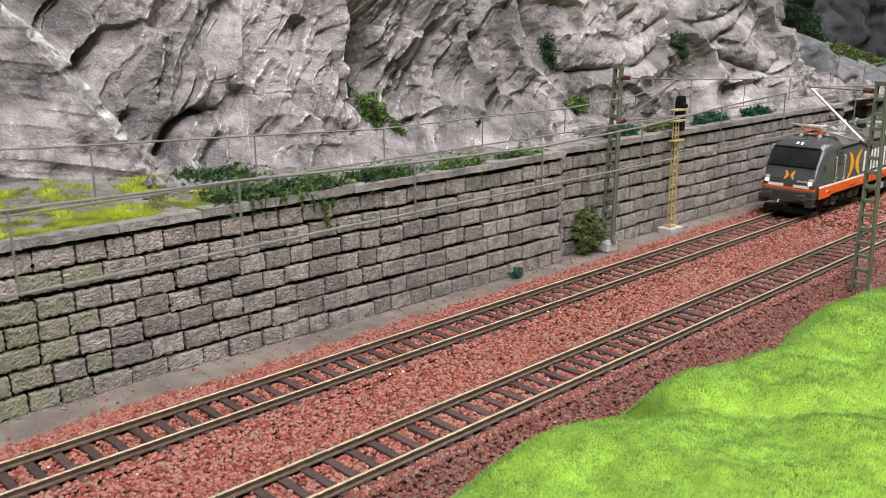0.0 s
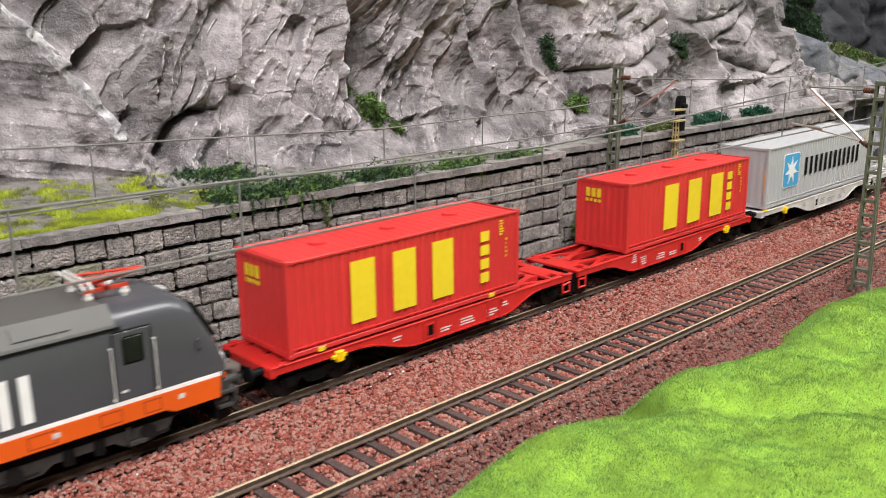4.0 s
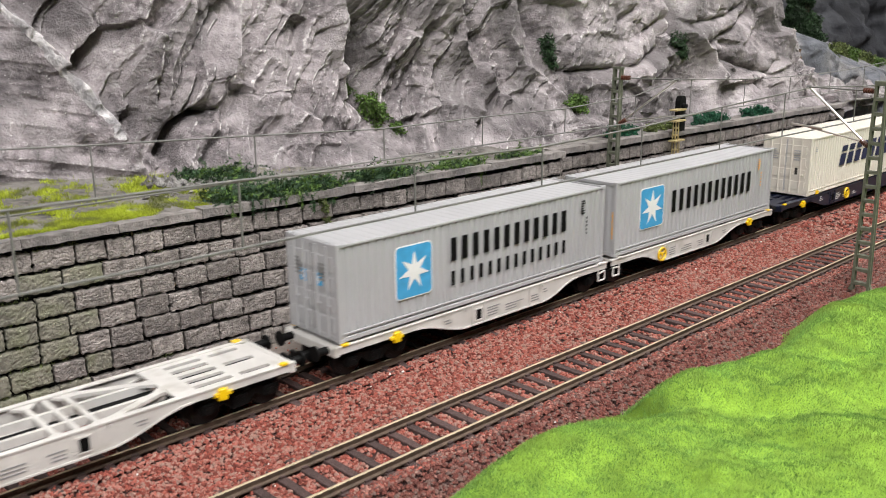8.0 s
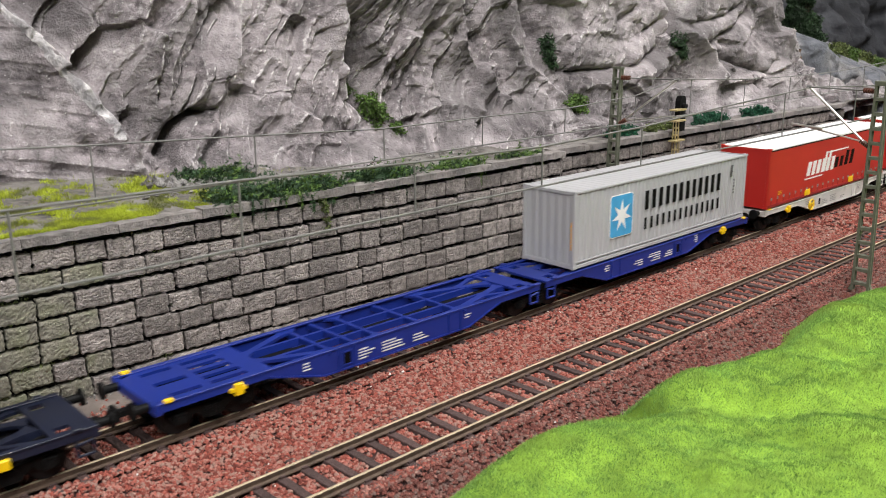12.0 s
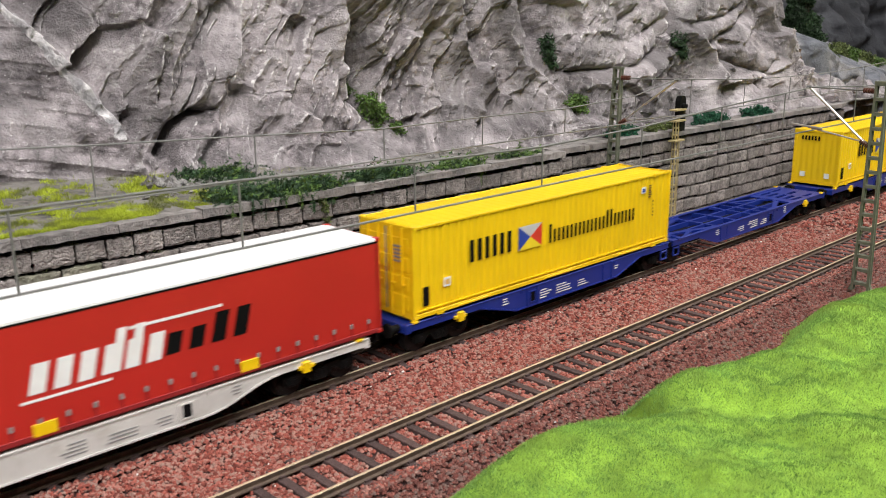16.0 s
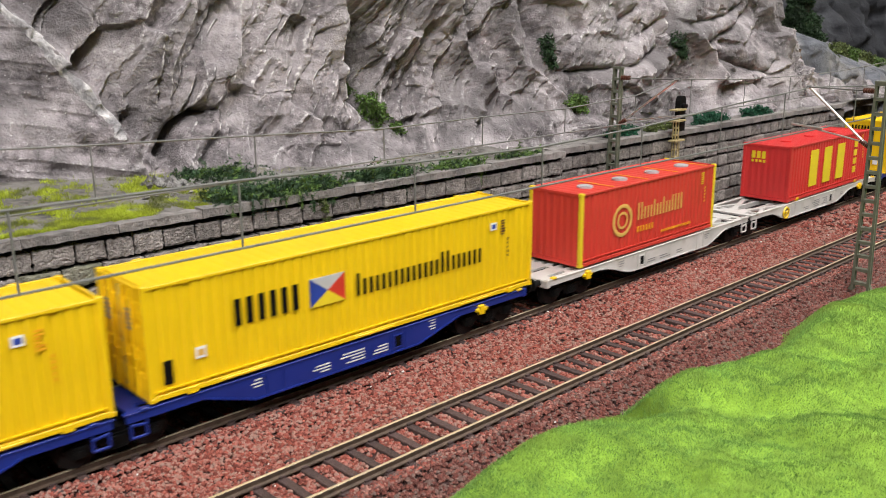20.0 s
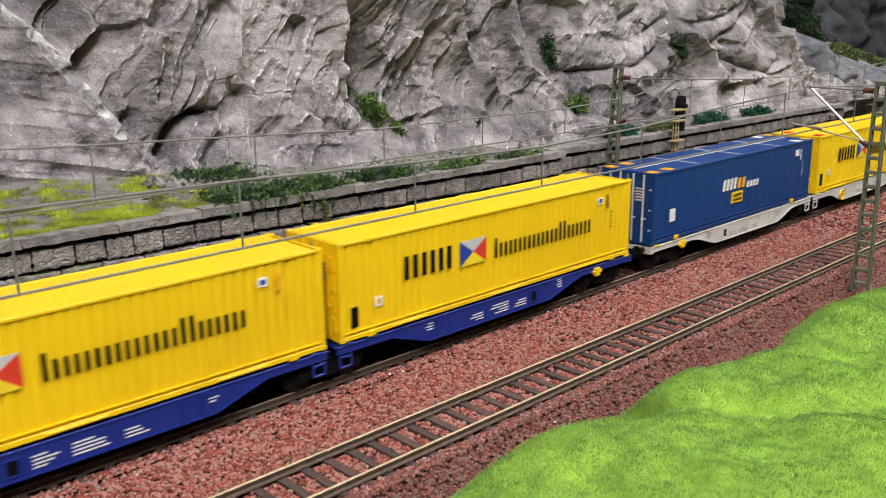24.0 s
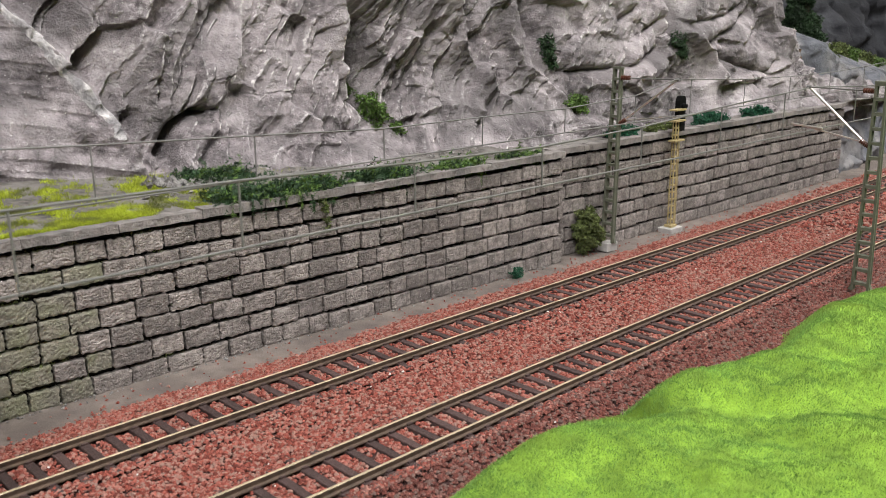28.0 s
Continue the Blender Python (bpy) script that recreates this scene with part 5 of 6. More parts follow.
def yellow_box(doors, seed, tagline=False):
    hw = 14.35
    c = container("shipping_container", "yellow container with black lettering, a small flag" + (" and red roof corners" if tagline else ""), 157.6, 28.7, 33.3, YEL, doors=doors, pitch=3.4)
    y = -hw - 0.03
    part("lettering", bars(B(), 26.5, 50.5, 15.8, 23.9, 6, y, 0.5), INK, c, "bold black brand bars")
    part("lettering", bars(B(), 71.2, 130, 14.9, 22.4, 22, y, 0.46, low=tuple(i for i in range(22) if i not in (0, 14, 15))), INK, c, "black brand bars")
    fx0, fx1, fz0, fz1 = 53.8, 67.2, 14.9, 24.2
    mx, mz = (fx0 + fx1) / 2, (fz0 + fz1) / 2
    for pts, m_, lab in (([(fx0, fz1), (fx1, fz1), (mx, mz)], FLAGW, "white flag quarter"), ([(fx0, fz0), (fx0, fz1), (mx, mz)], ROYAL, "blue flag quarter"), ([(fx1, fz1), (fx1, fz0), (mx, mz)], CRIMSON, "red flag quarter"), ([(fx1, fz0), (fx0, fz0), (mx, mz)], YELP, "yellow flag quarter")):
        part("flag_quarter", prism(B(), pts, y - 0.1, y + 0.1), m_, c, lab)
    part("vent", box(B(), 4.6, 7.2, y - 0.1, y + 0.3, 4.4, 11.2), INK, c, "black slot")
    part("placard", box(B(), 14.4, 17.6, y - 0.1, y + 0.1, 9.4, 12.8), WHITE, c, "small white placard")
    part("placard_mark", box(B(), 15.0, 17.0, y - 0.16, y, 10.2, 12.0), PALEY, c)
    part("placard", box(B(), 134.4, 137.6, y - 0.1, y + 0.1, 25.6, 28.4), WHITE, c, "small blue and white placard")
    part("placard_mark", box(B(), 135.0, 137.0, y - 0.16, y, 26.2, 27.8), ROYAL, c)
    small_print(c, hw, 157.6, BROWNI if seed % 2 else AMBER, seed, 140)
    for a in (30, 78.8, 127):
        part("lashing_bar", box(B(), a - 8, a + 8, -hw - 0.35, -hw + 0.3, 0.5, 1.3, 0.15), YEL, c)
    for e in (12.5, 145.1):
        for s in (-1, 1):
            part("corner_casting", box(B(), e - 1.4, e + 1.4, s * hw - 0.5, s * hw + 0.5, 32.2, 33.4, 0.12), YEL, c)
            part("foot_casting", box(B(), e - 1.6, e + 1.6, s * (hw + 0.15) - 0.5, s * (hw + 0.15) + 0.5, -0.1, 1.9, 0.12), YEL, c)
    if doors >= 0:
        o = part("lettering", bars(B(), 0, 12, 0, 2.6, 6, 0, 0.6), INK, c, "small black brand bars")
        o.matrix_local = pose(-0.06 * K, 10 * K, 27 * K, 0, 0, -90)
        for s in (-1, 1):
            part("placard", box(B(), -0.12, 0.3, s * 7.5 - 1.5, s * 7.5 + 1.5, 4.5, 7.5), WHITE, c, "small white placard")
    if tagline:
        part("lettering", bars(B(), 110, 144, 8.1, 9.2, 34, y, 0.5), INK, c, "fine dark tagline bars")
        for e in (6, 146):
            for s in (-1, 1):
                part("roof_mark", box(B(), e, e + 6, s * 9 - 2.2, s * 9 + 2.2, 33.0, 33.32), CRIMSON, c, "red painted roof patch")
    return c


def bulk_box(seed, three):
    """The 30-foot red bulk box with tall yellow shapes."""
    hw = 14.2
    c = container("bulk_container", "bright red corrugated bulk container with tall yellow lettering", 105.2, 28.4, 31.2, RED, doors=1, pitch=3.3)
    y = -hw - 0.03
    part("lettering", bars(B(), 20.5 if three else 24, 74 if three else 84, 5.8, 26.6, 3, y, 0.56), YELP, c, "tall yellow brand bars")
    bm = B()
    for i in range(4):
        box(bm, 84, 88.5, y - 0.12, y, 6.6 + i * 5.2, 10.4 + i * 5.2)
    part("lettering", bm, YELP, c, "yellow brand blocks in a column")
    o = part("lettering", bars(bars(B(), 0, 9, 2.2, 6.2, 3, 0, 0.7), 0, 9, 0, 1.4, 4, 0, 0.6), YELP, c, "small yellow brand bars")
    o.matrix_local = pose(-0.06 * K, 9 * K, 21 * K, 0, 0, -90)
    for i in range(3):
        part("roof_hatch", rod(B(), (22 + 30 * i, 0, 30.6), (22 + 30 * i, 0, 31.5), 3.0, 18), RED, c)
    small_print(c, hw, 105.2, YELP, seed, 94)
    for a in (12, 90):
        part("corner_casting", box(B(), a - 1.3, a + 1.3, -hw - 0.3, -hw + 0.6, -0.1, 1.5, 0.1), YELP if seed == 1 else RED, c)
    return c


def hatch_box():
    hw = 14.2
    c = container("bulk_container", "scarlet bulk container with yellow corner posts and grey roof hatches", 105.2, 28.4, 31.4, RED3, post_paint=YELP, doors=1, pitch=3.3)
    y = -hw - 0.03
    for rad, wide in ((6.4, 0.9), (3.3, 0.6)):
        bm = ring(B(), (29, 0, 15.8), rad, wide, 28)
        for v in bm.verts:
            v.co.y = y + v.co.y * 0.12
        part("emblem", bm, PALEY, c, "pale yellow printed ring")
    part("lettering", bars(B(), 39.6, 76.4, 14.2, 21.8, 15, y, 0.42, low=(2, 3, 4, 6, 7, 9, 10)), PALEY, c, "yellow brand bars")
    part("lettering", bars(B(), 39.6, 53, 8.6, 11.2, 6, y, 0.5), AMBER, c, "small orange brand bars")
    part("lettering", bars(B(), 59, 84.5, 5.4, 6.6, 18, y, 0.6), AMBER, c, "fine orange bars")
    for i in range(4):
        a = 15 + 25 * i
        part("roof_hatch", rod(rod(B(), (a, -4, 30.9), (a, -4, 31.7), 3.4, 20), (a, -4, 31.7), (a, -4, 32.0), 2.6, 20), GREYC, c, "round grey roof hatch")
        part("roof_mark", box(B(), a + 8, a + 8.7, -13, 6, 31.25, 31.45), AMBER, c)
    small_print(c, hw, 105.2, YELP, 5, 92)
    return c


def curtain_body():
    hw = 14.4
    c = container("swap_body", "red curtain-sided swap body with a white roof and buckled straps", 157.6, 28.8, 32.6, RED2, roof_paint=TARP, doors=0, flat=True, category="swap body")
    y = -hw - 0.03
    part("lettering", bars(B(), 44, 81, 12.4, 20.2, 6, y, 0.66, 0.25), WHITE, c, "white slanting brand bars")
    part("lettering", prism(prism(B(), [(66, 12.4), (68.5, 12.4), (71.5, 24), (69, 24)], y - 0.14, y), [(71, 12.4), (73.5, 12.4), (76.5, 24), (74, 24)], y - 0.14, y), WHITE, c, "two tall white slanting bars")
    part("lettering", bars(B(), 80, 108, 13.0, 21.6, 4, y, 0.62, 0.25, low=(0, 1)), INK, c, "black slanting brand bars")
    bm = B()
    box(bm, 72, 99.5, y - 0.12, y, 22.9, 23.7)
    box(bm, 43, 66, y - 0.12, y, 10.4, 11.1)
    part("lettering_rule", bm, WHITE, c, "thin white rules")
    part("gutter", box(B(), 0.8, 156.8, -hw - 0.12, -hw + 0.5, 31.0, 31.5), BLACK, c, "black line under the roof edge")
    for i in range(22):
        a = 5 + i * 7.0
        st = part("strap", box(B(), a - 0.3, a + 0.3, y - 0.12, y + 0.1, 1.5, 6.2), STRAPR, c, "dark red tension strap")
        part("buckle", box(B(), a - 0.5, a + 0.5, y - 0.35, y, 4.4, 5.8), PALEINK, st)
    part("lower_rail", box(B(), 1.5, 156, y - 0.22, y + 0.1, 0.6, 1.9, 0.08), STRAPR, c, "dark red lower rail")
    for a in (45, 104):
        part("grapple_plate", box(B(), a, a + 6, y - 0.4, y + 0.2, 1.2, 4.6, 0.1), YEL, c, "yellow lifting plate")
    part("small_print", lines(B(), 12, 18, 6.2, 8.6, 3, y - 0.02, random.Random(3)), AMBER, c, "unreadable orange print")
    part("lettering", bars(B(), 0, 6, 0, 1.2, 5, 0, 0.6), INK, c, "small black bars").matrix_local = pose(-0.02 * K, 11 * K, 6 * K, 0, 0, -90)
    return c


def cream_box():
    hw = 14.3
    c = container("shipping_container", "cream corrugated container with slanting navy lettering", 157.6, 28.6, 33.3, CREAM, doors=-1, pitch=3.2)
    y = -hw - 0.03
    bm = bars(B(), 38, 113, 13.3, 20.2, 7, y, 0.70, 0.28)
    bars(bm, 40.4, 115.4, 21.4, 24.9, 7, y, 0.70, 0.28)
    part("lettering", bm, NAVY, c, "split navy slanting brand bars")
    for a in (30, 78.8, 127):
        part("lashing_bar", box(B(), a - 8, a + 8, -hw - 0.35, -hw + 0.3, 0.5, 1.3, 0.15), CREAM, c)
    for e in (12.5, 145.1):
        part("foot_casting", box(B(), e - 1.6, e + 1.6, -hw - 0.6, -hw + 0.4, -0.1, 1.9, 0.12), YEL if e < 20 else CREAM, c)
    part("door_label", box(B(), -0.25, 0.2, -7.4, -5.8, 12, 16), DGREY, c)
    part("small_print", lines(lines(B(), 139, 142, 24, 29, 4, y, random.Random(8)), 6, 9, 25, 28, 3, y, random.Random(9)), GREYC, c, "unreadable small print")
    return c


def blue_box():
    hw = 14.35
    c = container("shipping_container", "deep blue container with white and orange lettering and a yellow panel", 157.6, 28.7, 33.3, NAVYB, doors=-1, pitch=3.4, castings=NAVYB, ribbed_roof=False)
    y = -hw - 0.03
    part("lettering", bars(B(), 60, 74, 16.6, 22.2, 4, y, 0.66, 0.15), WHITE, c, "white brand bars")
    part("lettering", bars(B(), 74.4, 83, 16.4, 21.6, 2, y, 0.66, 0.15), AMBER, c, "orange brand bars")
    part("lettering", bars(B(), 84, 97, 15.6, 18.8, 4, y, 0.66, 0.15), WHITE, c, "small white brand bars")
    part("panel", box(B(), 70, 81, y - 0.1, y + 0.2, 9.2, 14.8), YEL, c, "yellow panel")
    part("panel_print", bars(bars(B(), 71, 80, 12.2, 13.8, 6, y - 0.1, 0.6), 71, 80, 10.2, 11.4, 8, y - 0.1, 0.6), INK, c, "unreadable black print")
    part("placard", box(B(), 14, 18.4, y - 0.1, y + 0.1, 9, 15), WHITE, c, "white placard")
    part("placard", box(B(), 137.5, 141.5, y - 0.1, y + 0.1, 25.5, 29), WHITE, c, "white placard")
    small_print(c, hw, 157.6, WHITE, 12, 143)
    for e in (0.0, 12, 140, 152):
        for s in (-1, 1):
            part("roof_mark", box(B(), e + 0.2, e + 5.4, s * 11.2 - 2.6, s * 11.2 + 2.6, 33.2, 33.5), AMBER if e != 140 else WHITE, c, "orange painted roof patch")
    bm = B()
    box(bm, 4, 153, -0.35, 0.35, 33.2, 33.45)
    for e in (38, 78, 118):
        box(bm, e, e + 0.8, -13.5, 13.5, 33.2, 33.46)
    part("roof_seam", bm, CERAM, c)
    for e in (20, 137):
        part("foot_casting", box(B(), e - 1.6, e + 1.6, -hw - 0.6, -hw + 0.4, -0.1, 1.9, 0.12), YEL, c)
    return c


# ---- wagons ----
def wheelset_mesh():
    bm = B()
    for s in (-1, 1):
        rod(bm, (0, s * 7.1, 0), (0, s * 9.4, 0), 5.2, 22)
        rod(bm, (0, s * 6.8, 0), (0, s * 7.3, 0), 5.9, 22)
        rod(bm, (0, s * 9.3, 0), (0, s * 9.6, 0), 3.9, 22)
        for i in range(4):
            a = i * math.pi / 2
            rod(bm, (2.6 * math.cos(a), s * 9.5, 2.6 * math.sin(a)), (2.6 * math.cos(a), s * 9.75, 2.6 * math.sin(a)), 0.6, 8)
    rod(bm, (0, -11, 0), (0, 11, 0), 0.9, 8)
    return mesh_of("wheelset", bm, WHEELM)


def bogie_frame_mesh():
    bm = B()
    for s in (-1, 1):
        y0, y1 = (10.2, 11.6) if s > 0 else (-11.6, -10.2)
        prism(bm, [(-14, 6.6), (-12.5, 3.8), (-8.5, 3.6), (-5.5, 6.0), (-3, 3.2), (3, 3.2), (5.5, 6.0), (8.5, 3.6), (12.5, 3.8), (14, 6.6), (11, 8.0), (4, 7.4), (-4, 7.4), (-11, 8.0)], y0, y1)
        for x in (-10.3, 10.3):
            box(bm, x - 1.7, x + 1.7, s * 11.9 - 0.6, s * 11.9 + 0.6, 3.9, 7.2, 0.2)
            rod(bm, (x, s * 11.5, 5.3), (x, s * 12.9, 5.3), 1.1, 10)
        for x in (-1.6, 0, 1.6):
            rod(bm, (x, s * 11.9, 3.4), (x, s * 11.9, 6.8), 0.65, 8)
    box(bm, -2.5, 2.5, -11, 11, 5.5, 8.8)
    box(bm, -8.5, 8.5, -6.4, 6.4, 3.0, 8.6)
    box(bm, -13.5, -12.5, -11, 11, 5.5, 7.2)
    box(bm, 12.5, 13.5, -11, 11, 5.5, 7.2)
    return mesh_of("bogie_frame", bm, BLACK)


WHEELSET, BOGIE = wheelset_mesh(), bogie_frame_mesh()


def bogie(w, x):
    b = part("bogie", BOGIE, None, w, "black bogie frame", at=(x, 0, 0))
    for dx in (-10.3, 10.3):
        part("wheelset", WHEELSET, None, b, "dark metal wheels", at=(dx, 0, 5.3))
    return b


def pierced(xs, ys, holes, z0, z1):
    """A plate on the grid xs by ys, z0 to z1 thick, with the cells in holes left open; one connected mesh."""
    bm = B()
    top = [[bm.verts.new((x, y, z1)) for y in ys] for x in xs]
    low = [[bm.verts.new((x, y, z0)) for y in ys] for x in xs]
    nx, ny = len(xs) - 1, len(ys) - 1

    def full(i, j):
        return 0 <= i < nx and 0 <= j < ny and (i, j) not in holes

    for i in range(nx):
        for j in range(ny):
            if not full(i, j):
                continue
            bm.faces.new((top[i][j], top[i + 1][j], top[i + 1][j + 1], top[i][j + 1]))
            bm.faces.new((low[i][j + 1], low[i + 1][j + 1], low[i + 1][j], low[i][j]))
            for a, b, di, dj in (((i, j), (i + 1, j), 0, -1), ((i + 1, j), (i + 1, j + 1), 1, 0), ((i + 1, j + 1), (i, j + 1), 0, 1), ((i, j + 1), (i, j), -1, 0)):
                if not full(i + di, j + dj):
                    bm.faces.new((low[a[0]][a[1]], low[b[0]][b[1]], top[b[0]][b[1]], top[a[0]][a[1]]))
    return bm


def sill_profile(length, a0, a1, b1, b0, deep, straight=False):
    """Fish-belly side: thin to a0, deep from a1 to length - b1, thin again from length - b0."""
    pts = [(2, 12.3), (length - 2, 12.3), (length - 2, 10.1)]
    for i in range(9):
        f = i / 8
        pts.append((length - b0 + (b0 - b1) * f, 10.1 - (10.1 - deep) * (f if straight else 0.5 - 0.5 * math.cos(math.pi * f))))
    for i in range(9):
        f = i / 8
        pts.append((a1 + (a0 - a1) * f, deep + (10.1 - deep) * (f if straight else 0.5 - 0.5 * math.cos(math.pi * f))))
    return pts + [(2, 10.1)]


def wagon_half(w, length, x0, flip, paint, ink, seed, wheel_at=None, plates=True):
    """One carrying half. Its outer end is at 0, its inner end at length; flip turns it round."""
    rnd = random.Random(seed)
    hold = part("underframe", box(B(), 4, length - 4, -0.8, 0.8, 9.0, 10.6), BLACK, w)
    hold.matrix_local = pose(x0 * K, 0, 0, 0, 0, 180 if flip else 0)
    L = length
    near = 1 if flip else -1
    prof = sill_profile(L, 38, 58, 42, 25, 4.6, True) if paint in (BWAG, NWAG) else sill_profile(L, 36, 62, 44, 22, 4.6)
    for s in (-1, 1):
        part("side_sill", prism(B(), prof, s * 13.9 - 0.35, s * 13.9 + 0.35), paint, hold)
        bm = box(B(), 1.5, L - 1.5, s * 13.6 - 0.9, s * 13.6 + 0.9, 12.3, 12.9, 0.08)
        lower = [(a, b) for a, b in prof if b < 10.2][1:-1]
        for (a, b), (c, d) in zip(lower[:-1], lower[1:]):
            prism(bm, [(a, b), (c, d), (c, d + 0.55), (a, b + 0.55)], s * 13.8 - 0.75, s * 13.8 + 0.75)
        part("sill_flange", bm, paint, hold)
        for a in (64, 70, L - 52, L - 46):
            part("stiffener", box(B(), a - 0.35, a + 0.35, s * 14.25 - 0.45, s * 14.25 + 0.25, 5.0, 12.3), paint, hold)
    # pierced outer end plate, narrowed towards the buffers
    xs = [3, 8, 18, 21, 33, 40]
    ys = [-13.3, -10.6, -8.4, -6.2, -3.6, -1.4, 1.4, 3.6, 6.2, 8.4, 10.6, 13.3]
    plate = pierced(xs, ys, {(1, 1), (1, 9), (1, 5), (3, 1), (3, 9), (3, 3), (3, 7), (3, 5)}, 11.5, 12.4)
    for v in plate.verts:
        if v.co.x < 4:
            v.co.y *= 0.84
    part("end_plate", plate, paint, hold)
    # inner end strip at the joint
    part("end_plate", pierced([L - 13, L - 11, L - 7, L - 3], [-13.3, -11, -7.5, -3.5, 3.5, 7.5, 11, 13.3], {(1, 1), (1, 5)}, 11.5, 12.4), paint, hold)

    def bar(name, p, q, wide, z0, z1, web=0.0):
        """A flat bar in plan from p to q, widened by web where it meets its neighbours."""
        p, q = Vector((*p, 0)), Vector((*q, 0))
        d = (q - p).normalized()
        n = Vector((-d.y, d.x, 0)) * wide / 2
        e = d * min(4.0, (q - p).length * 0.3)
        pts = [p + n * (1 + web), p + e + n, q - e + n, q + n * (1 + web), q - n * (1 + web), q - e - n, p + e - n, p - n * (1 + web)]
        part(name, prism(B(), [(v.x, v.y) for v in pts], z0, z1, "z"), paint, hold)

    mid = (44 + L - 46) / 2
    for yy in (-4.6, 4.6):
        bar("centre_beam", (40, yy), (L - 13, yy), 1.3, 9.6, 12.0)
    for a in (62, (62 + mid) / 2, mid, (mid + L - 46) / 2, L - 46):
        part("cross_beam", box(B(), a - 0.8, a + 0.8, -13.5, 13.5, 10.0, 12.15, 0.1), paint, hold)
    for s in (-1, 1):
        bar("diagonal_brace", (39, s * 3.2), (61.5, s * 12.6), 2.4, 11.2, 12.2, 0.9)
        bar("diagonal_brace", (L - 14, s * 2.6), (L - 45.5, s * 12.4), 2.8, 11.2, 12.2, 1.0)
        bar("diagonal_brace", (L - 14, s * 12.6), (L - 27, s * 7.2), 1.8, 11.25, 12.15, 0.7)
        for a in (62, mid, L - 46):
            part("gusset", prism(B(), [(a - 4, s * 13.4), (a + 4, s * 13.4), (a + 1, s * 10.2), (a - 1, s * 10.2)], 11.4, 12.22, "z"), paint, hold)
    # end beam, buffers, coupling
    part("end_beam", box(B(), 1.2, 3.4, -14.4, 14.4, 9.4, 12.5, 0.25), paint, hold)
    for s in (-1, 1):
        part("buffer", rod(rod(B(), (1.3, s * 10, 11.2), (-3.2, s * 10, 11.2), 1.3, 12), (-3.2, s * 10, 11.2), (-3.9, s * 10, 11.2), 2.6, 14), BLACK, hold, "black buffer")
        part("twist_lock", box(box(B(), 24.0, 29.6, s * 14.7 - 0.55, s * 14.7 + 0.55, 9.6, 10.8, 0.15), 25.6, 28.4, s * 14.8 - 0.75, s * 14.8 + 0.75, 8.4, 12.0, 0.2), YEL, hold, "yellow locking lever")
        for a in (5.5, L - 7):
            part("container_pin", box(B(), a - 1.3, a + 1.3, s * 13.9 - 0.9, s * 13.9 + 0.9, 12.6, 13.5, 0.15), YEL if a < 20 and paint is not REDW else paint, hold)
    part("coupling", box(box(B(), -4.5, 3, -1.3, 1.3, 6.6, 8.2), -5.2, -3.6, -2.4, 2.4, 5.8, 9.6, 0.2), BLACK, hold, "black coupling")
    # bracket step at the joint
    bm = B()
    for p, q in (((L - 7.5, 9.9), (L - 7.5, 5.4)), ((L - 7.5, 5.4), (L - 3.0, 5.4)), ((L - 3.0, 5.4), (L - 3.0, 9.2)), ((L - 7.5, 8.6), (L - 3.0, 9.2))):
        rod(bm, (p[0], near * 14.0, p[1]), (q[0], near * 14.0, q[1]), 0.42, 6)
    part("step_bracket", bm, paint, hold, "square shunter step")
    # brake gear under the floor, with black blocks added to stand for shade
    bm = box(B(), 40, 58, -6.5, 6.5, 5.6, 9.4)
    box(bm, L - 44, L - 30, -6.5, 6.5, 5.6, 9.4)
    rod(bm, (72, -4, 6.4), (86, -4, 6.4), 2.2, 12)
    rod(bm, (30, 0, 6.0), (L - 24, 0, 6.0), 0.8, 6)
    part("brake_gear", bm, BLACK, hold, "black brake gear with added blocks in place of shade")
    # side writing
    bm = B()
    y = near * 14.25
    for a in ((50, 54), (72, 79), (82, 92), (96, 103), (L - 44, L - 40)):
        rows = rnd.randint(2, 4)
        bm = B()
        for i in range(rows):
            e = a[0] + (a[1] - a[0]) * rnd.uniform(0.5, 1)
            zz = (6.4 if 60 < a[0] < L - 50 else 8.6) + i * 1.05
            box(bm, a[0] if not flip else a[0], e, min(y, y + near * 0.12), max(y, y + near * 0.12), zz, zz + 0.45)
        part("side_print", bm, ink, hold, "unreadable side print")
    fr = B()
    for p, q, u_, w_ in ((65.3, 69.3, 10.5, 10.9), (65.3, 69.3, 6.1, 6.5), (65.3, 65.8, 6.5, 10.5), (68.8, 69.3, 6.5, 10.5)):
        box(fr, p, q, min(y, y + near * 0.3), max(y, y + near * 0.3), u_, w_)
    part("slot_frame", fr, paint, hold)
    part("plate_slot", box(B(), 66, 68.6, min(y, y + near * 0.1), max(y, y + near * 0.1), 6.6, 10.4), INK, hold, "black label holder")
    if wheel_at:
        h = part("brake_wheel", ring(B(), (wheel_at, near * 14.9, 8.4), 3.0, 0.5, 18), YEL, hold, "yellow handbrake wheel")
        bm = B()
        for i in range(3):
            q = 2.1 * i + 0.5
            rod(bm, (wheel_at, near * 14.9, 8.4), (wheel_at + 2.4 * math.cos(q), near * 14.9, 8.4 + 2.4 * math.sin(q)), 0.35, 6)
        rod(bm, (wheel_at, near * 14.2, 8.4), (wheel_at, near * 15.2, 8.4), 0.8, 10)
        part("spokes", bm, YEL, h)
    return hold


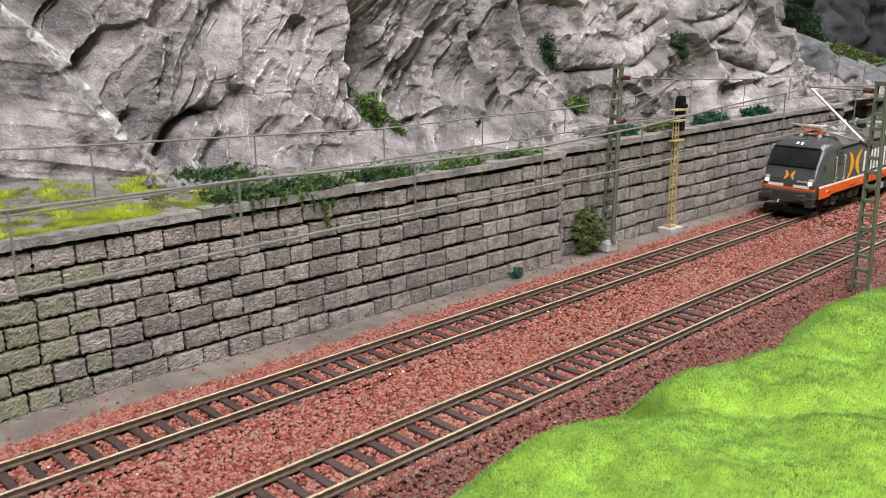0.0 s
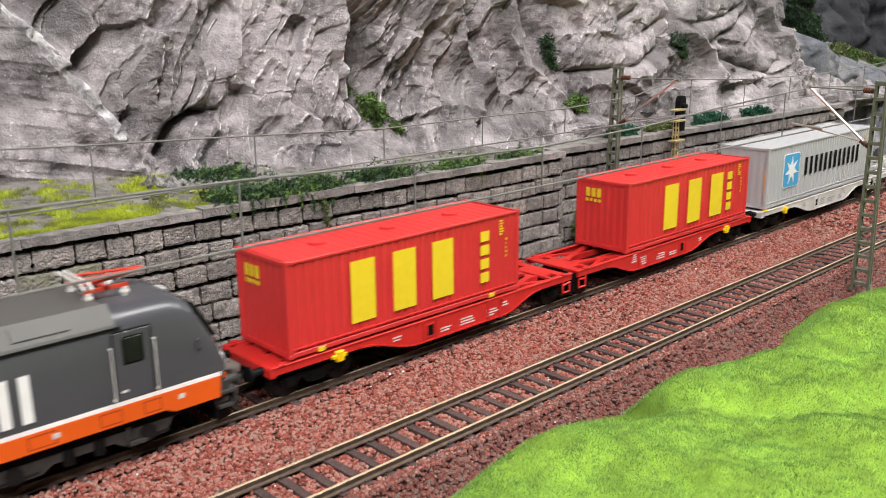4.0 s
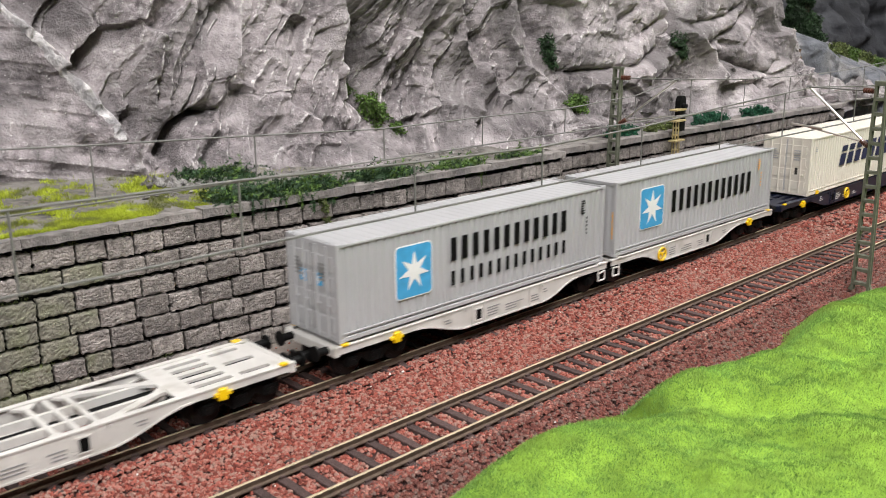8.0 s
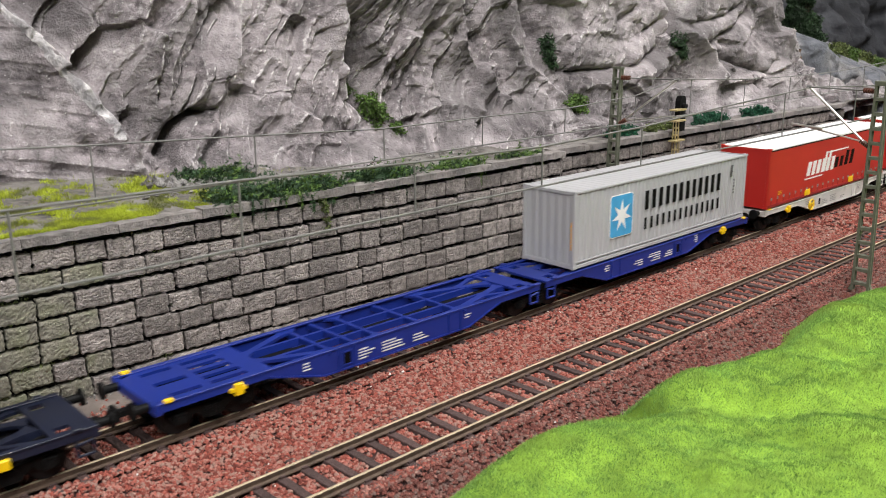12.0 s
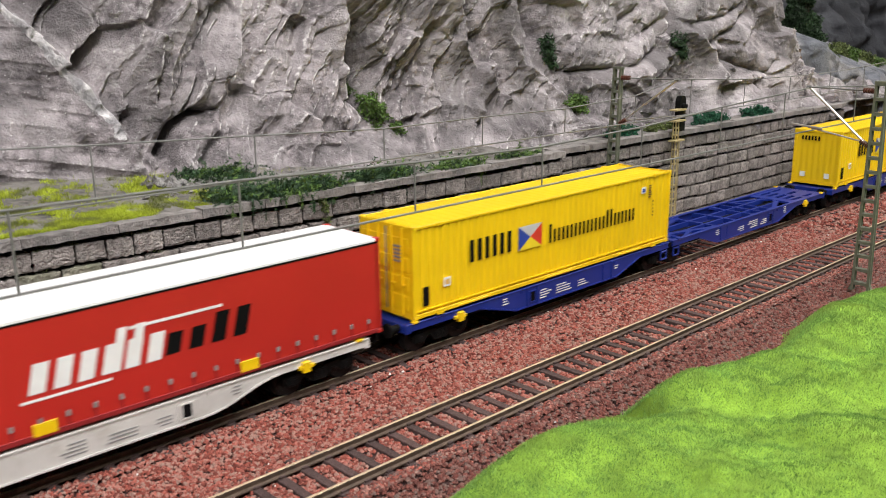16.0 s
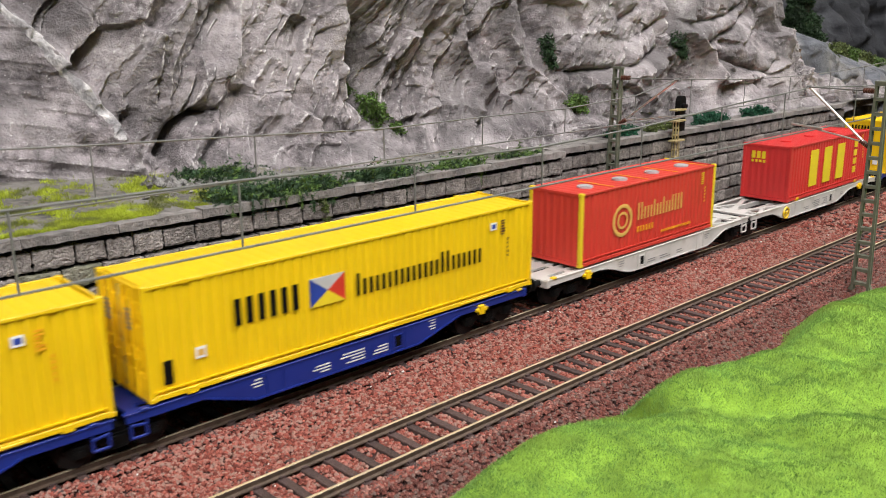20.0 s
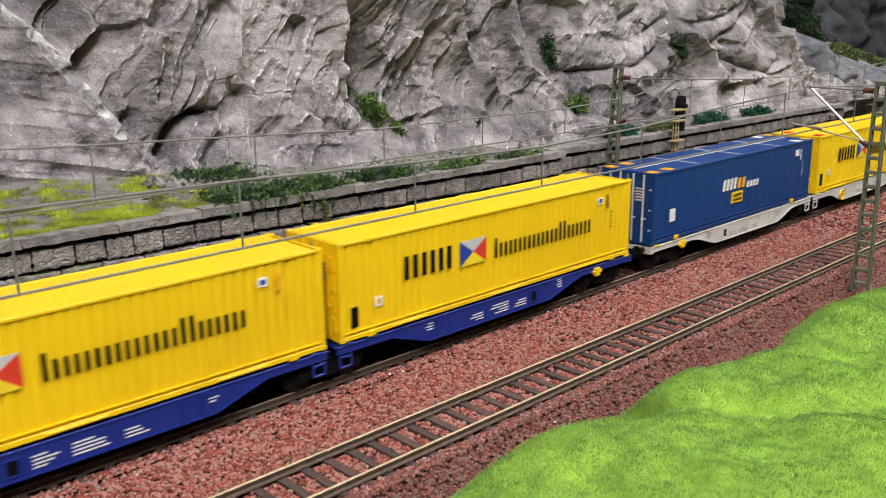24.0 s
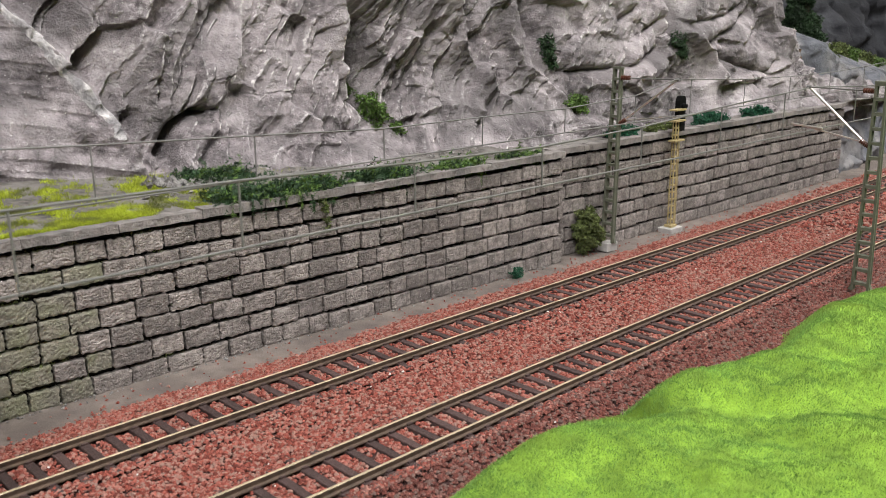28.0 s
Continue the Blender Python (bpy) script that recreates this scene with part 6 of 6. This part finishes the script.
def twin_wagon(paint, ink, label, half, seed, wheels=(False, True), group="wagons"):
    """Two halves on three bogies; 0 at the front end, the joint at half."""
    w = thing("articulated_wagon", label, "freight wagon", None, group)
    wagon_half(w, half, 0, False, paint, ink, seed, 56 if wheels[0] else None)
    wagon_half(w, half, 2 * half, True, paint, ink, seed + 1, half - 40 if wheels[1] else None)
    bogie(w, 20)
    bogie(w, half)
    bogie(w, 2 * half - 20)
    return w


def single_wagon(paint, ink, label, length, seed):
    w = thing("container_wagon", label, "freight wagon", None, "wagons")
    rnd = random.Random(seed)
    h = wagon_half(w, length, 0, False, paint, ink, seed, 86)
    bogie(w, 24)
    bogie(w, length - 24)
    part("end_beam", box(B(), length - 3.4, length - 1.2, -14.4, 14.4, 9.4, 12.5, 0.25), paint, h)
    for s in (-1, 1):
        part("buffer", rod(rod(B(), (length - 1.3, s * 10, 11.2), (length + 3.2, s * 10, 11.2), 1.3, 12), (length + 3.2, s * 10, 11.2), (length + 3.9, s * 10, 11.2), 2.6, 14), BLACK, h, "black buffer")
        part("twist_lock", box(B(), length - 29, length - 24, s * 14.8 - 0.7, s * 14.8 + 0.7, 8.8, 11.6, 0.2), YEL, h, "yellow locking lever")
    part("coupling", box(B(), length - 3, length + 4.5, -1.3, 1.3, 6.6, 8.2), BLACK, h, "black coupling")
    part("warning_sign", prism(B(), [(118, 6.4), (121, 6.4), (119.5, 9.0)], -14.4, -14.25), YEL, h, "yellow triangle")
    return w


# ---- locomotive ----
def locomotive():
    """x from 0 (front) to 206 (rear), y across, z from the rail head."""
    L = 206.0
    t = thing("electric_locomotive", "dark grey electric locomotive with an orange skirt and white lettering", "locomotive")
    sec = [(17.0, 12.0), (17.2, 17.6), (17.2, 30.0), (17.0, 36.5), (16.5, 38.8), (15.6, 40.6), (14.2, 41.9), (12.2, 42.7), (7.0, 43.4)]

    def section(x):
        d = min(x, L - x)
        zt = float(np.interp(d, [0, 1.0, 2.2, 9.0, 12.5, 17], [21.5, 24.0, 28.5, 40.4, 42.6, 43.4]))
        wf = float(np.interp(d, [0, 3, 8, 14], [0.875, 0.93, 0.98, 1.0]))
        out = []
        for y, z in sec:
            zz = z if z < 18 else 17.6 + (z - 17.6) * (zt - 17.6) / (43.4 - 17.6)
            out.append((y * wf, zz))
        return [(-y, z) for y, z in out] + [(y, z) for y, z in out[::-1]]

    def loft(stations, part_of=slice(None)):
        bm = B()
        rows = [[bm.verts.new((x, y, z)) for y, z in section(x)] for x in stations]
        n = len(rows[0])
        for a, b in zip(rows[:-1], rows[1:]):
            for i in range(n):
                bm.faces.new((a[i], b[i], b[(i + 1) % n], a[(i + 1) % n]))
        bm.faces.new(rows[0])
        bm.faces.new(rows[-1][::-1])
        bmesh.ops.recalc_face_normals(bm, faces=bm.faces)
        for e in bm.edges:
            e.smooth = e.calc_face_angle(3.0) < 0.42
        return bm

    ends = [0, 0.6, 1.0, 2.2, 4, 6, 9.0, 11, 12.5, 15, 17]
    part("body", loft(ends + [28, 60, 103, 146, 178] + [L - a for a in ends[::-1]]), LOCO, t, "anthracite body shell", smooth=True)
    # roof deck between the cabs and its sloped shoulders
    part("roof_deck", box(B(), 32, L - 32, -12.2, 12.2, 42.9, 44.2, 0.3), ROOFG, t, "matt grey roof deck")
    for s in (-1, 1):
        part("roof_shoulder", prism(B(), [(s * 12.2, 44.3), (s * 16.55, 39.6), (s * 16.9, 38.9), (s * 12.0, 42.0)], 31, L - 31, "x"), ROOFG, t)
        for a in (44, 64, 128, 150):
            part("roof_grille", prism(B(), [(s * 13.2, 43.5), (s * 15.8, 40.7), (s * 16.0, 40.9), (s * 13.4, 43.7)], a, a + 14, "x"), ROOFG, t, "flush shoulder grille")
        part("drip_rail", box(B(), 30, L - 30, s * 17.0 - 0.2, s * 17.0 + 0.25, 38.4, 38.9), BLACK, t)
        part("stripe", box(B(), 2.6, L - 2.6, s * 17.25 - 0.08, s * 17.25 + 0.12, 17.3, 18.4), WHITE, t, "white waist stripe")
        part("skirt", prism(B(), [(3.4, 10.9), (17, 10.9), (20, 12.2), (L - 20, 12.2), (L - 17, 10.9), (L - 3.4, 10.9), (L - 2.8, 17.3), (2.8, 17.3)], s * 17.15 - 0.3, s * 17.15 + 0.22), ORANGE, t, "orange lower skirt")
        y = s * 17.4
        for a in (12, 60, 108, 156, 190):
            part("jack_mark", box(B(), a, a + 1.8, min(y, y + s * 0.1), max(y, y + s * 0.1), 14.2, 15.6), CERAM, t, "pale jacking mark")
        for a, w in ((20, 5), (34, 6), (70, 9), (84, 7), (118, 9), (150, 7), (168, 6), (180, 5)):
            fr = B()
            for p, q, u_, w_ in ((a, a + w, 16.2, 16.5), (a, a + w, 12.9, 13.2), (a, a + 0.3, 13.2, 16.2), (a + w - 0.3, a + w, 13.2, 16.2)):
                box(fr, p, q, min(y, y + s * 0.06), max(y, y + s * 0.06), u_, w_)
            part("skirt_hatch", fr, SKIRTINK, t, "dark outline of a skirt hatch")
        for a, w in ((14, 4), (44, 10), (92, 6), (100, 16), (132, 8)):
            part("skirt_print", box(B(), a, a + w, min(y, y + s * 0.1), max(y, y + s * 0.1), 13.2, 14.0), SKIRTINK, t, "unreadable dark red print")
        for a in (22.5, L - 32.5):
            d = part("cab_door", box(B(), a, a + 10, s * 17.3 - 0.2, s * 17.3 + 0.1, 18.8, 37.4, 0.12), LOCO, t, "dark cab door")
            part("door_window", box(B(), a + 2.6, a + 7.6, s * 17.45 - 0.1, s * 17.45 + 0.12, 28.6, 35.6, 0.1), SIDEGL, d, "dark door window")
            part("door_gap", box(B(), a - 0.35, a, s * 17.3 - 0.15, s * 17.3 + 0.12, 18.8, 37.8), BLACK, d)
            part("door_gap", box(B(), a + 10, a + 10.35, s * 17.3 - 0.15, s * 17.3 + 0.12, 18.8, 37.8), BLACK, d)
            part("door_gap", box(B(), a, a + 10, s * 17.3 - 0.15, s * 17.3 + 0.12, 37.4, 37.8), BLACK, d)
            part("door_window_frame", box(B(), a + 2.1, a + 8.1, s * 17.4 - 0.1, s * 17.4 + 0.06, 28.1, 36.1, 0.1), BLACK, d)
            for h in (a - 0.9, a + 10.9):
                part("grab_rail", rod(rod(rod(B(), (h, s * 18.0, 19), (h, s * 18.0, 34), 0.2, 6), (h, s * 17.2, 33.6), (h, s * 18.0, 33.6), 0.35, 6), (h, s * 17.2, 19.4), (h, s * 18.0, 19.4), 0.35, 6), CERAM, d, "pale grab rail")
            part("door_handle", box(B(), a + 1, a + 2.6, s * 17.6 - 0.15, s * 17.6 + 0.15, 20.8, 21.4), CERAM, d)
            part("step", box(box(B(), a + 2, a + 7, s * 15.6 - 0.8, s * 15.6 + 0.8, 4.6, 5.4), a + 2, a + 2.6, s * 15.6 - 0.5, s * 15.6 + 0.5, 4.6, 10), DGREY, t)
        # brand: two crescents and a row of bars
        for sg in (1, -1):
            out, inn = [], []
            for i in range(13):
                q = -1.0 + 2.0 * i / 12
                out.append((-7.4 + 6.2 * (1 - q * q), 26.7 + 7.8 * q))
                inn.append((-9.6 + 3.6 * (1 - q * q), 26.7 + 7.8 * q))
            mid = 49.0 if s < 0 else 2 * 103 - 49.0
            pp = [(mid + sg * a, b) for a, b in out + inn[::-1]]
            part("emblem", prism(B(), pp, min(y, y + s * 0.1), max(y, y + s * 0.1)), AMBER, t, "amber crescent")
        x0, x1 = (61, 153.5) if s < 0 else (52.5, 145)
        part("lettering", bars(B(), x0, x1, 20.2, 32.6, 18, y + (0 if s < 0 else 0.12), 0.52), WHITE, t, "bold white brand bars")
    # the maker's plate on the near shoulder
    o = part("lettering", bars(B(), 0, 21, 0, 2.4, 7, 0, 0.7), WHITE, t, "small white brand bars")
    o.matrix_local = pose(94 * K, -16.2 * K, 39.9 * K, -43, 0, 0)
    # roof equipment
    for a, w in ((41, 9), (92, 8), (117, 10)):
        part("roof_panel", box(B(), a, a + w, -9.5 if w < 10 else -7, 0 if w < 10 else 4, 44.2, 44.45), SILVER, t, "pale roof panel")
    for a in (70, 100, 137):
        part("roof_seam", box(B(), a, a + 0.6, -11.5, 11.5, 44.2, 44.5), DGREY, t)
    for a in (50, 106):
        for s in (-10.55, 10.55):
            part("roof_seam", box(B(), a, a + 20, s - 0.25, s + 0.25, 44.2, 44.45), DGREY, t)
    for a, yy in ((54, -4), (60, -4), (66, -2), (98, 4), (104, 6), (56, 6), (128, -8), (130, 5), (84, 8), (90, 8)):
        bm = rod(B(), (a, yy, 44.2), (a, yy, 48.0), 0.8, 10)
        for i in range(3):
            rod(bm, (a, yy, 44.9 + i * 1.05), (a, yy, 45.5 + i * 1.05), 1.25, 12)
        part("roof_insulator", bm, CERAM, t, "white ribbed insulator")
    part("roof_conductor", rod(rod(B(), (54, -4, 48.1), (66, -2, 48.1), 0.35, 6), (66, -2, 48.1), (98, 4, 48.1), 0.35, 6), WIRE, t)
    part("switch", box(box(B(), 84, 94, -4.6, -2.8, 44.2, 46.4, 0.3), 80, 88, -7.2, -6.4, 44.4, 45.6, 0.2), BLACK, t, "black roof switch")
    part("switch_block", rod(rod(B(), (90, -1, 44.2), (90, -1, 49.0), 1.0, 10), (93, 0.5, 44.2), (93, 0.5, 47.5), 1.0, 10), GREENP, t, "green and black switch block")
    for xa, d in ((28, 1), (L - 28, -1)):
        p = part("pantograph", box(box(box(B(), xa - 6, xa + 6, -6, -5.2, 45.8, 46.8), xa - 6, xa + 6, 5.2, 6, 45.8, 46.8), xa - 0.6, xa + 0.6, -6, 6, 45.8, 46.8), REDP, t, "folded red pantograph")
        for yy in (-5.6, 5.6):
            for xx in (xa - 5, xa + 5):
                part("insulator", rod(rod(B(), (xx, yy, 43.2), (xx, yy, 45.8), 0.9, 10), (xx, yy, 44.2), (xx, yy, 44.8), 1.3, 10), CERAM, p, "white insulator")
        part("lower_arm", rod(rod(B(), (xa + 5 * d, -1.0, 46.8), (xa - 13 * d, -0.6, 48.2), 0.55, 8), (xa + 5 * d, 1.0, 46.8), (xa - 13 * d, 0.6, 48.2), 0.55, 8), REDP, p)
        part("upper_arm", rod(rod(B(), (xa - 13 * d, -0.6, 48.4), (xa + 6 * d, -3.2, 49.0), 0.4, 8), (xa - 13 * d, 0.6, 48.4), (xa + 6 * d, 3.2, 49.0), 0.4, 8), REDP, p)
        bm = B()
        for dx in (5.4, 7.4):
            rod(bm, (xa + dx * d, -8, 49.3), (xa + dx * d, 8, 49.3), 0.45, 8)
            for s in (-1, 1):
                rod(bm, (xa + dx * d, s * 8, 49.3), (xa + dx * d, s * 10.5, 48.0), 0.4, 8)
        part("collector_head", bm, CERAM, p, "pale collector strips")
    # both ends
    for e, flip in ((0, False), (1, True)):
        hold = part("cab_front", box(B(), -0.5, 3, -14.4, 14.4, 12.4, 15.3, 0.3), LOCO, t)
        hold.matrix_local = pose(L * K, 0, 0, 0, 0, 180) if flip else Matrix.Identity(4)
        ws = B()
        v = [ws.verts.new(p) for p in ((2.1, -13.9, 28.9), (2.1, 13.9, 28.9), (7.85, 13.7, 39.0), (7.85, -13.7, 39.0), (3.3, -13.9, 28.4), (3.3, 13.9, 28.4), (9.0, 13.7, 38.5), (9.0, -13.7, 38.5))]
        for q in ((3, 2, 1, 0), (4, 5, 6, 7), (0, 1, 5, 4), (1, 2, 6, 5), (2, 3, 7, 6), (3, 0, 4, 7)):
            ws.faces.new([v[i] for i in q])
        bmesh.ops.recalc_face_normals(ws, faces=ws.faces)
        fr = B()
        for p, q in (((2.1, -14.0, 28.8), (2.1, 14.0, 28.8)), ((7.9, -13.8, 39.1), (7.9, 13.8, 39.1)), ((2.1, -14.0, 28.8), (7.9, -13.8, 39.1)), ((2.1, 14.0, 28.8), (7.9, 13.8, 39.1))):
            rod(fr, p, q, 0.5, 6)
        part("windscreen_frame", fr, BLACK, hold, "black rubber frame")
        part("windscreen", ws, GLASS, hold, "large dark windscreen")
        part("wiper", rod(rod(B(), (2.0, -5, 29.0), (4.6, -1.0, 33.8), 0.2, 6), (2.0, 5, 29.0), (4.6, 1.0, 33.8), 0.2, 6), BLACK, hold)
        part("nose_band", prism(B(), [(-0.15, -15.0), (0.9, -15.8), (0.9, 15.8), (-0.15, 15.0)], 15.4, 16.9, "z"), ORANGE, hold, "orange nose band")
        for s in (-1, 1):
            part("nose_stripe", box(B(), -0.35, 0.3, min(s * 3, s * 12.4), max(s * 3, s * 12.4), 16.9, 18.5), WHITE, hold, "white nose stripe")
            h = part("headlamp", box(B(), -0.5, 1.4, s * 13.1 - 1.4, s * 13.1 + 1.4, 18.6, 22.6, 0.4), LAMPG, hold, "white headlamp cluster")
            part("lamp_lens", rod(B(), (-0.8, s * 13.0, 20.0), (0.2, s * 13.0, 20.0), 1.15, 14), LAMPW if not flip else LAMPG, h, "round lit lens" if not flip else "round lens")
            bf = part("buffer", rod(rod(B(), (0.5, s * 10, 12), (-4.6, s * 10, 12), 1.6, 14), (-4.6, s * 10, 12), (-5.6, s * 10, 12), 2.0, 14), DGREY, hold, "dark buffer")
            part("buffer_plate", box(B(), -6.0, -5.4, s * 10 - 3.4, s * 10 + 3.4, 10.2, 13.8, 0.5), DGREY, bf)
            part("corner_step", box(box(box(B(), -3, 3.2, s * 14.2 - 2.2, s * 14.2 + 2.2, 10.8, 11.6), -3, 3.2, s * 14.2 - 2.2, s * 14.2 + 2.2, 6.6, 7.4), -2.6, -1.8, s * 14.2 - 2.2, s * 14.2 + 2.2, 6.6, 11), DGREY, hold, "dark corner step")
            part("mirror", box(B(), 8.5, 9.3, s * 17.4 - 0.3, s * 17.4 + 0.4, 27, 30, 0.1), LOCO, hold)
        part("top_lamp", rod(rod(B(), (9.6, -1.3, 41.0), (11.6, -1.3, 41.6), 0.55, 12), (9.6, 1.3, 41.0), (11.6, 1.3, 41.6), 0.55, 12), LAMPG if flip else LAMPW, hold, "two small top headlamps")
        part("nose_groove", box(box(box(box(B(), -0.08, 0.2, 4.6, 10.8, 19.5, 19.8), -0.08, 0.2, -10.8, -4.6, 19.5, 19.8), -0.08, 0.2, 4.6, 10.8, 21.0, 21.3), -0.08, 0.2, -10.8, -4.6, 21.0, 21.3), BLACK, hold)
        bm = B()
        for sg in (-1, 1):
            prism(bm, [(sg * 2.0, 19.0), (sg * 3.0, 19.0), (sg * 2.2, 21.3), (sg * 3.0, 23.8), (sg * 2.0, 23.8), (sg * 0.5, 21.4)], -0.2, 1.3, "x")
        for vert in bm.verts:
            vert.co.z += 2.4
            vert.co.x += max(0.0, vert.co.z - 21.5) * 0.33
        part("nose_emblem", bm, AMBER, hold, "small amber crescents").location = Vector((0.0, 0.0, 0.0))
        part("nose_print", bars(B(), 0, 7, 0, 1.1, 7, 0, 0.6), CERAM, hold, "unreadable nose print").matrix_local = pose(-0.05 * K, -5 * K, 20.2 * K, 0, 0, -90)
        part("buffer_beam", box(B(), -1.0, 4, -15.3, 15.3, 7.6, 14.8, 0.4), DGREY, hold, "dark buffer beam")
        part("plough", prism(B(), [(-2.2, -13), (3, -14), (3, 14), (-2.2, 13), (-3.0, 0)], 2.2, 5.2, "z"), BLACK, hold, "black rail guard")
        part("coupling_hook", box(box(B(), -8.0, 0, -1.6, 1.6, 5.2, 7.2, 0.2), -9.0, -7.0, -2.6, 2.6, 4.4, 8.4, 0.3), BLACK, hold)
        part("air_hose", rod(rod(B(), (-1, 4.5, 9), (-3, 4.8, 6), 0.4, 6), (-3, 4.8, 6), (-2, 4.6, 3.2), 0.4, 6), CERAM, hold)
    # underside
    part("underframe", box(B(), 6, L - 6, -14.5, 14.5, 8.2, 12.6), BLACK, t)
    part("transformer_tank", box(B(), 78, 128, -15.2, 15.2, 3.4, 9.6, 0.6), BLACK, t)
    for a, w, m_ in ((80, 8, DGREY), (90, 6, SILVER), (97, 5, SILVER), (104, 9, DGREY), (116, 8, BLACK)):
        for s in (-1, 1):
            part("equipment_box", box(B(), a, a + w, s * 15.6 - 0.8, s * 15.6 + 0.8, 4.4, 8.4, 0.3), m_, t)
    for xb in (42, L - 42):
        b = part("bogie", box(B(), -21, 21, -6.2, 6.2, 5.4, 8.8), DGREY, t, "dark bogie frame", at=(xb, 0, 0))
        for s in (-1, 1):
            part("side_frame", prism(B(), [(-25, 8.6), (-23, 4.6), (-11, 4.4), (-8, 6.2), (8, 6.2), (11, 4.4), (23, 4.6), (25, 8.6)], s * 13.8 - 1.0, s * 13.8 + 1.0), DGREY, b)
            for x in (-17.5, 17.5):
                part("axle_box", rod(rod(B(), (x, s * 13.4, 6.6), (x, s * 15.6, 6.6), 2.3, 14), (x - 6, s * 14.4, 5.2), (x + 6, s * 14.4, 5.2), 0.6, 8), WHEELM, b)
            for x in (-4, 4):
                part("spring", rod(B(), (x, s * 14.6, 4.8), (x, s * 14.6, 9.0), 1.5, 12), BLACK, b)
        for x in (-17.5, 17.5):
            bm = B()
            for s in (-1, 1):
                rod(bm, (0, s * 7.2, 0), (0, s * 9.8, 0), 7.1, 26)
                rod(bm, (0, s * 6.8, 0), (0, s * 7.4, 0), 7.7, 26)
                for i in range(6):
                    a = i * math.pi / 3
                    rod(bm, (4.4 * math.cos(a), s * 9.8, 4.4 * math.sin(a)), (4.4 * math.cos(a), s * 10.2, 4.4 * math.sin(a)), 1.0, 8)
            rod(bm, (0, -12, 0), (0, 12, 0), 1.1, 8)
            part("wheelset", bm, WHEELM, b, "dark metal driving wheels", at=(x, 0, 7.1))
    return t


# ---- the train: each vehicle and load with its distance along the train ----
DECK = 13.55
TRAIN = [(locomotive(), 497.0, 0.0)]
red_twin = twin_wagon(REDW, CERAM, "red articulated container wagon carrying two bulk containers", 148.5, 1, (False, False))
white_short = twin_wagon(WWAG, PALEINK, "white articulated container wagon, one half empty", 148.0, 3, (False, True))
white_short2 = copy_thing(white_short, Matrix.Identity(4))
tagged(white_short2, "white articulated container wagon carrying two grey containers")
navy = single_wagon(NWAG, CERAM, "dark navy container wagon carrying a cream container", 217.0, 7)
blue_a = twin_wagon(BWAG, CERAM, "blue articulated container wagon, front half empty", 165.2, 9, (False, False))
white_a = twin_wagon(WWAG, PALEINK, "white articulated container wagon carrying red swap bodies", 165.2, 11, (True, False))
blue_b = copy_thing(blue_a, Matrix.Identity(4))
tagged(blue_b, "blue articulated container wagon, rear half empty")
blue_c = copy_thing(blue_a, Matrix.Identity(4))
tagged(blue_c, "blue articulated container wagon carrying two yellow containers")
white_b = twin_wagon(WWAG, PALEINK, "white articulated container wagon carrying two red bulk containers", 165.2, 13, (False, True))
blue_d = copy_thing(blue_a, Matrix.Identity(4))
tagged(blue_d, "blue articulated container wagon carrying two yellow containers")
white_c = copy_thing(white_b, Matrix.Identity(4))
tagged(white_c, "white articulated container wagon at the end of the train")
TRAIN += [(red_twin, 717.0, 0), (white_short, 1023.5, 0), (white_short2, 1332.0, 0), (navy, 1636.0, 0), (blue_a, 1866.0, 0), (white_a, 2213.2, 0), (blue_b, 2557.3, 0), (blue_c, 2895.8, 0), (white_b, 3236.3, 0), (blue_d, 3574.8, 0), (white_c, 3917.8, 0)]
y1, y2 = yellow_box(-1, 1), yellow_box(1, 2)
curtain = curtain_body()
bulk = bulk_box(1, True)
LOADS = [(bulk, 725.5), (bulk_box(2, False), 901.5), (grey_box(False, 1, 1), 1028), (grey_box(True, -1, 2), 1335.5), (grey_box(False, 1, 3), 1483.5), (cream_box(), 1668), (grey_box(True, 1, 4), 2050.5), (curtain, 2214.5), (copy_thing(curtain, Matrix.Identity(4)), 2390), (y1, 2562), (y2, 2902.5), (copy_thing(y1, Matrix.Identity(4)), 3070.0), (hatch_box(), 3258.5), (copy_thing(bulk, Matrix.Identity(4)), 3443), (copy_thing(y2, Matrix.Identity(4)), 3580), (copy_thing(y1, Matrix.Identity(4)), 3743.5), (blue_box(), 3919), (yellow_box(-1, 3, True), 4086.5)]
TRAIN += [(c, s, DECK) for c, s in LOADS]


def travelled(t):
    """How far the train has come after t seconds."""
    return 146.0 * t + 0.14 * t * t


def motions():
    for ob, s, z in TRAIN:
        walk(ob, [(float(t), pose((s - travelled(t)) * K, 0, z * K)) for t in range(0, 29)])
        # every wheelset rolls with the way gone
        for o in ob.children_recursive:
            if o.name.startswith("wheelset"):
                p, r = o.location.copy(), o.location.z / K
                walk(o, [(f / FPS, Matrix.LocRotScale(p, Euler((0, -travelled(f / FPS) / r, 0)), None)) for f in range(0, 28 * FPS + 1)])


motions()
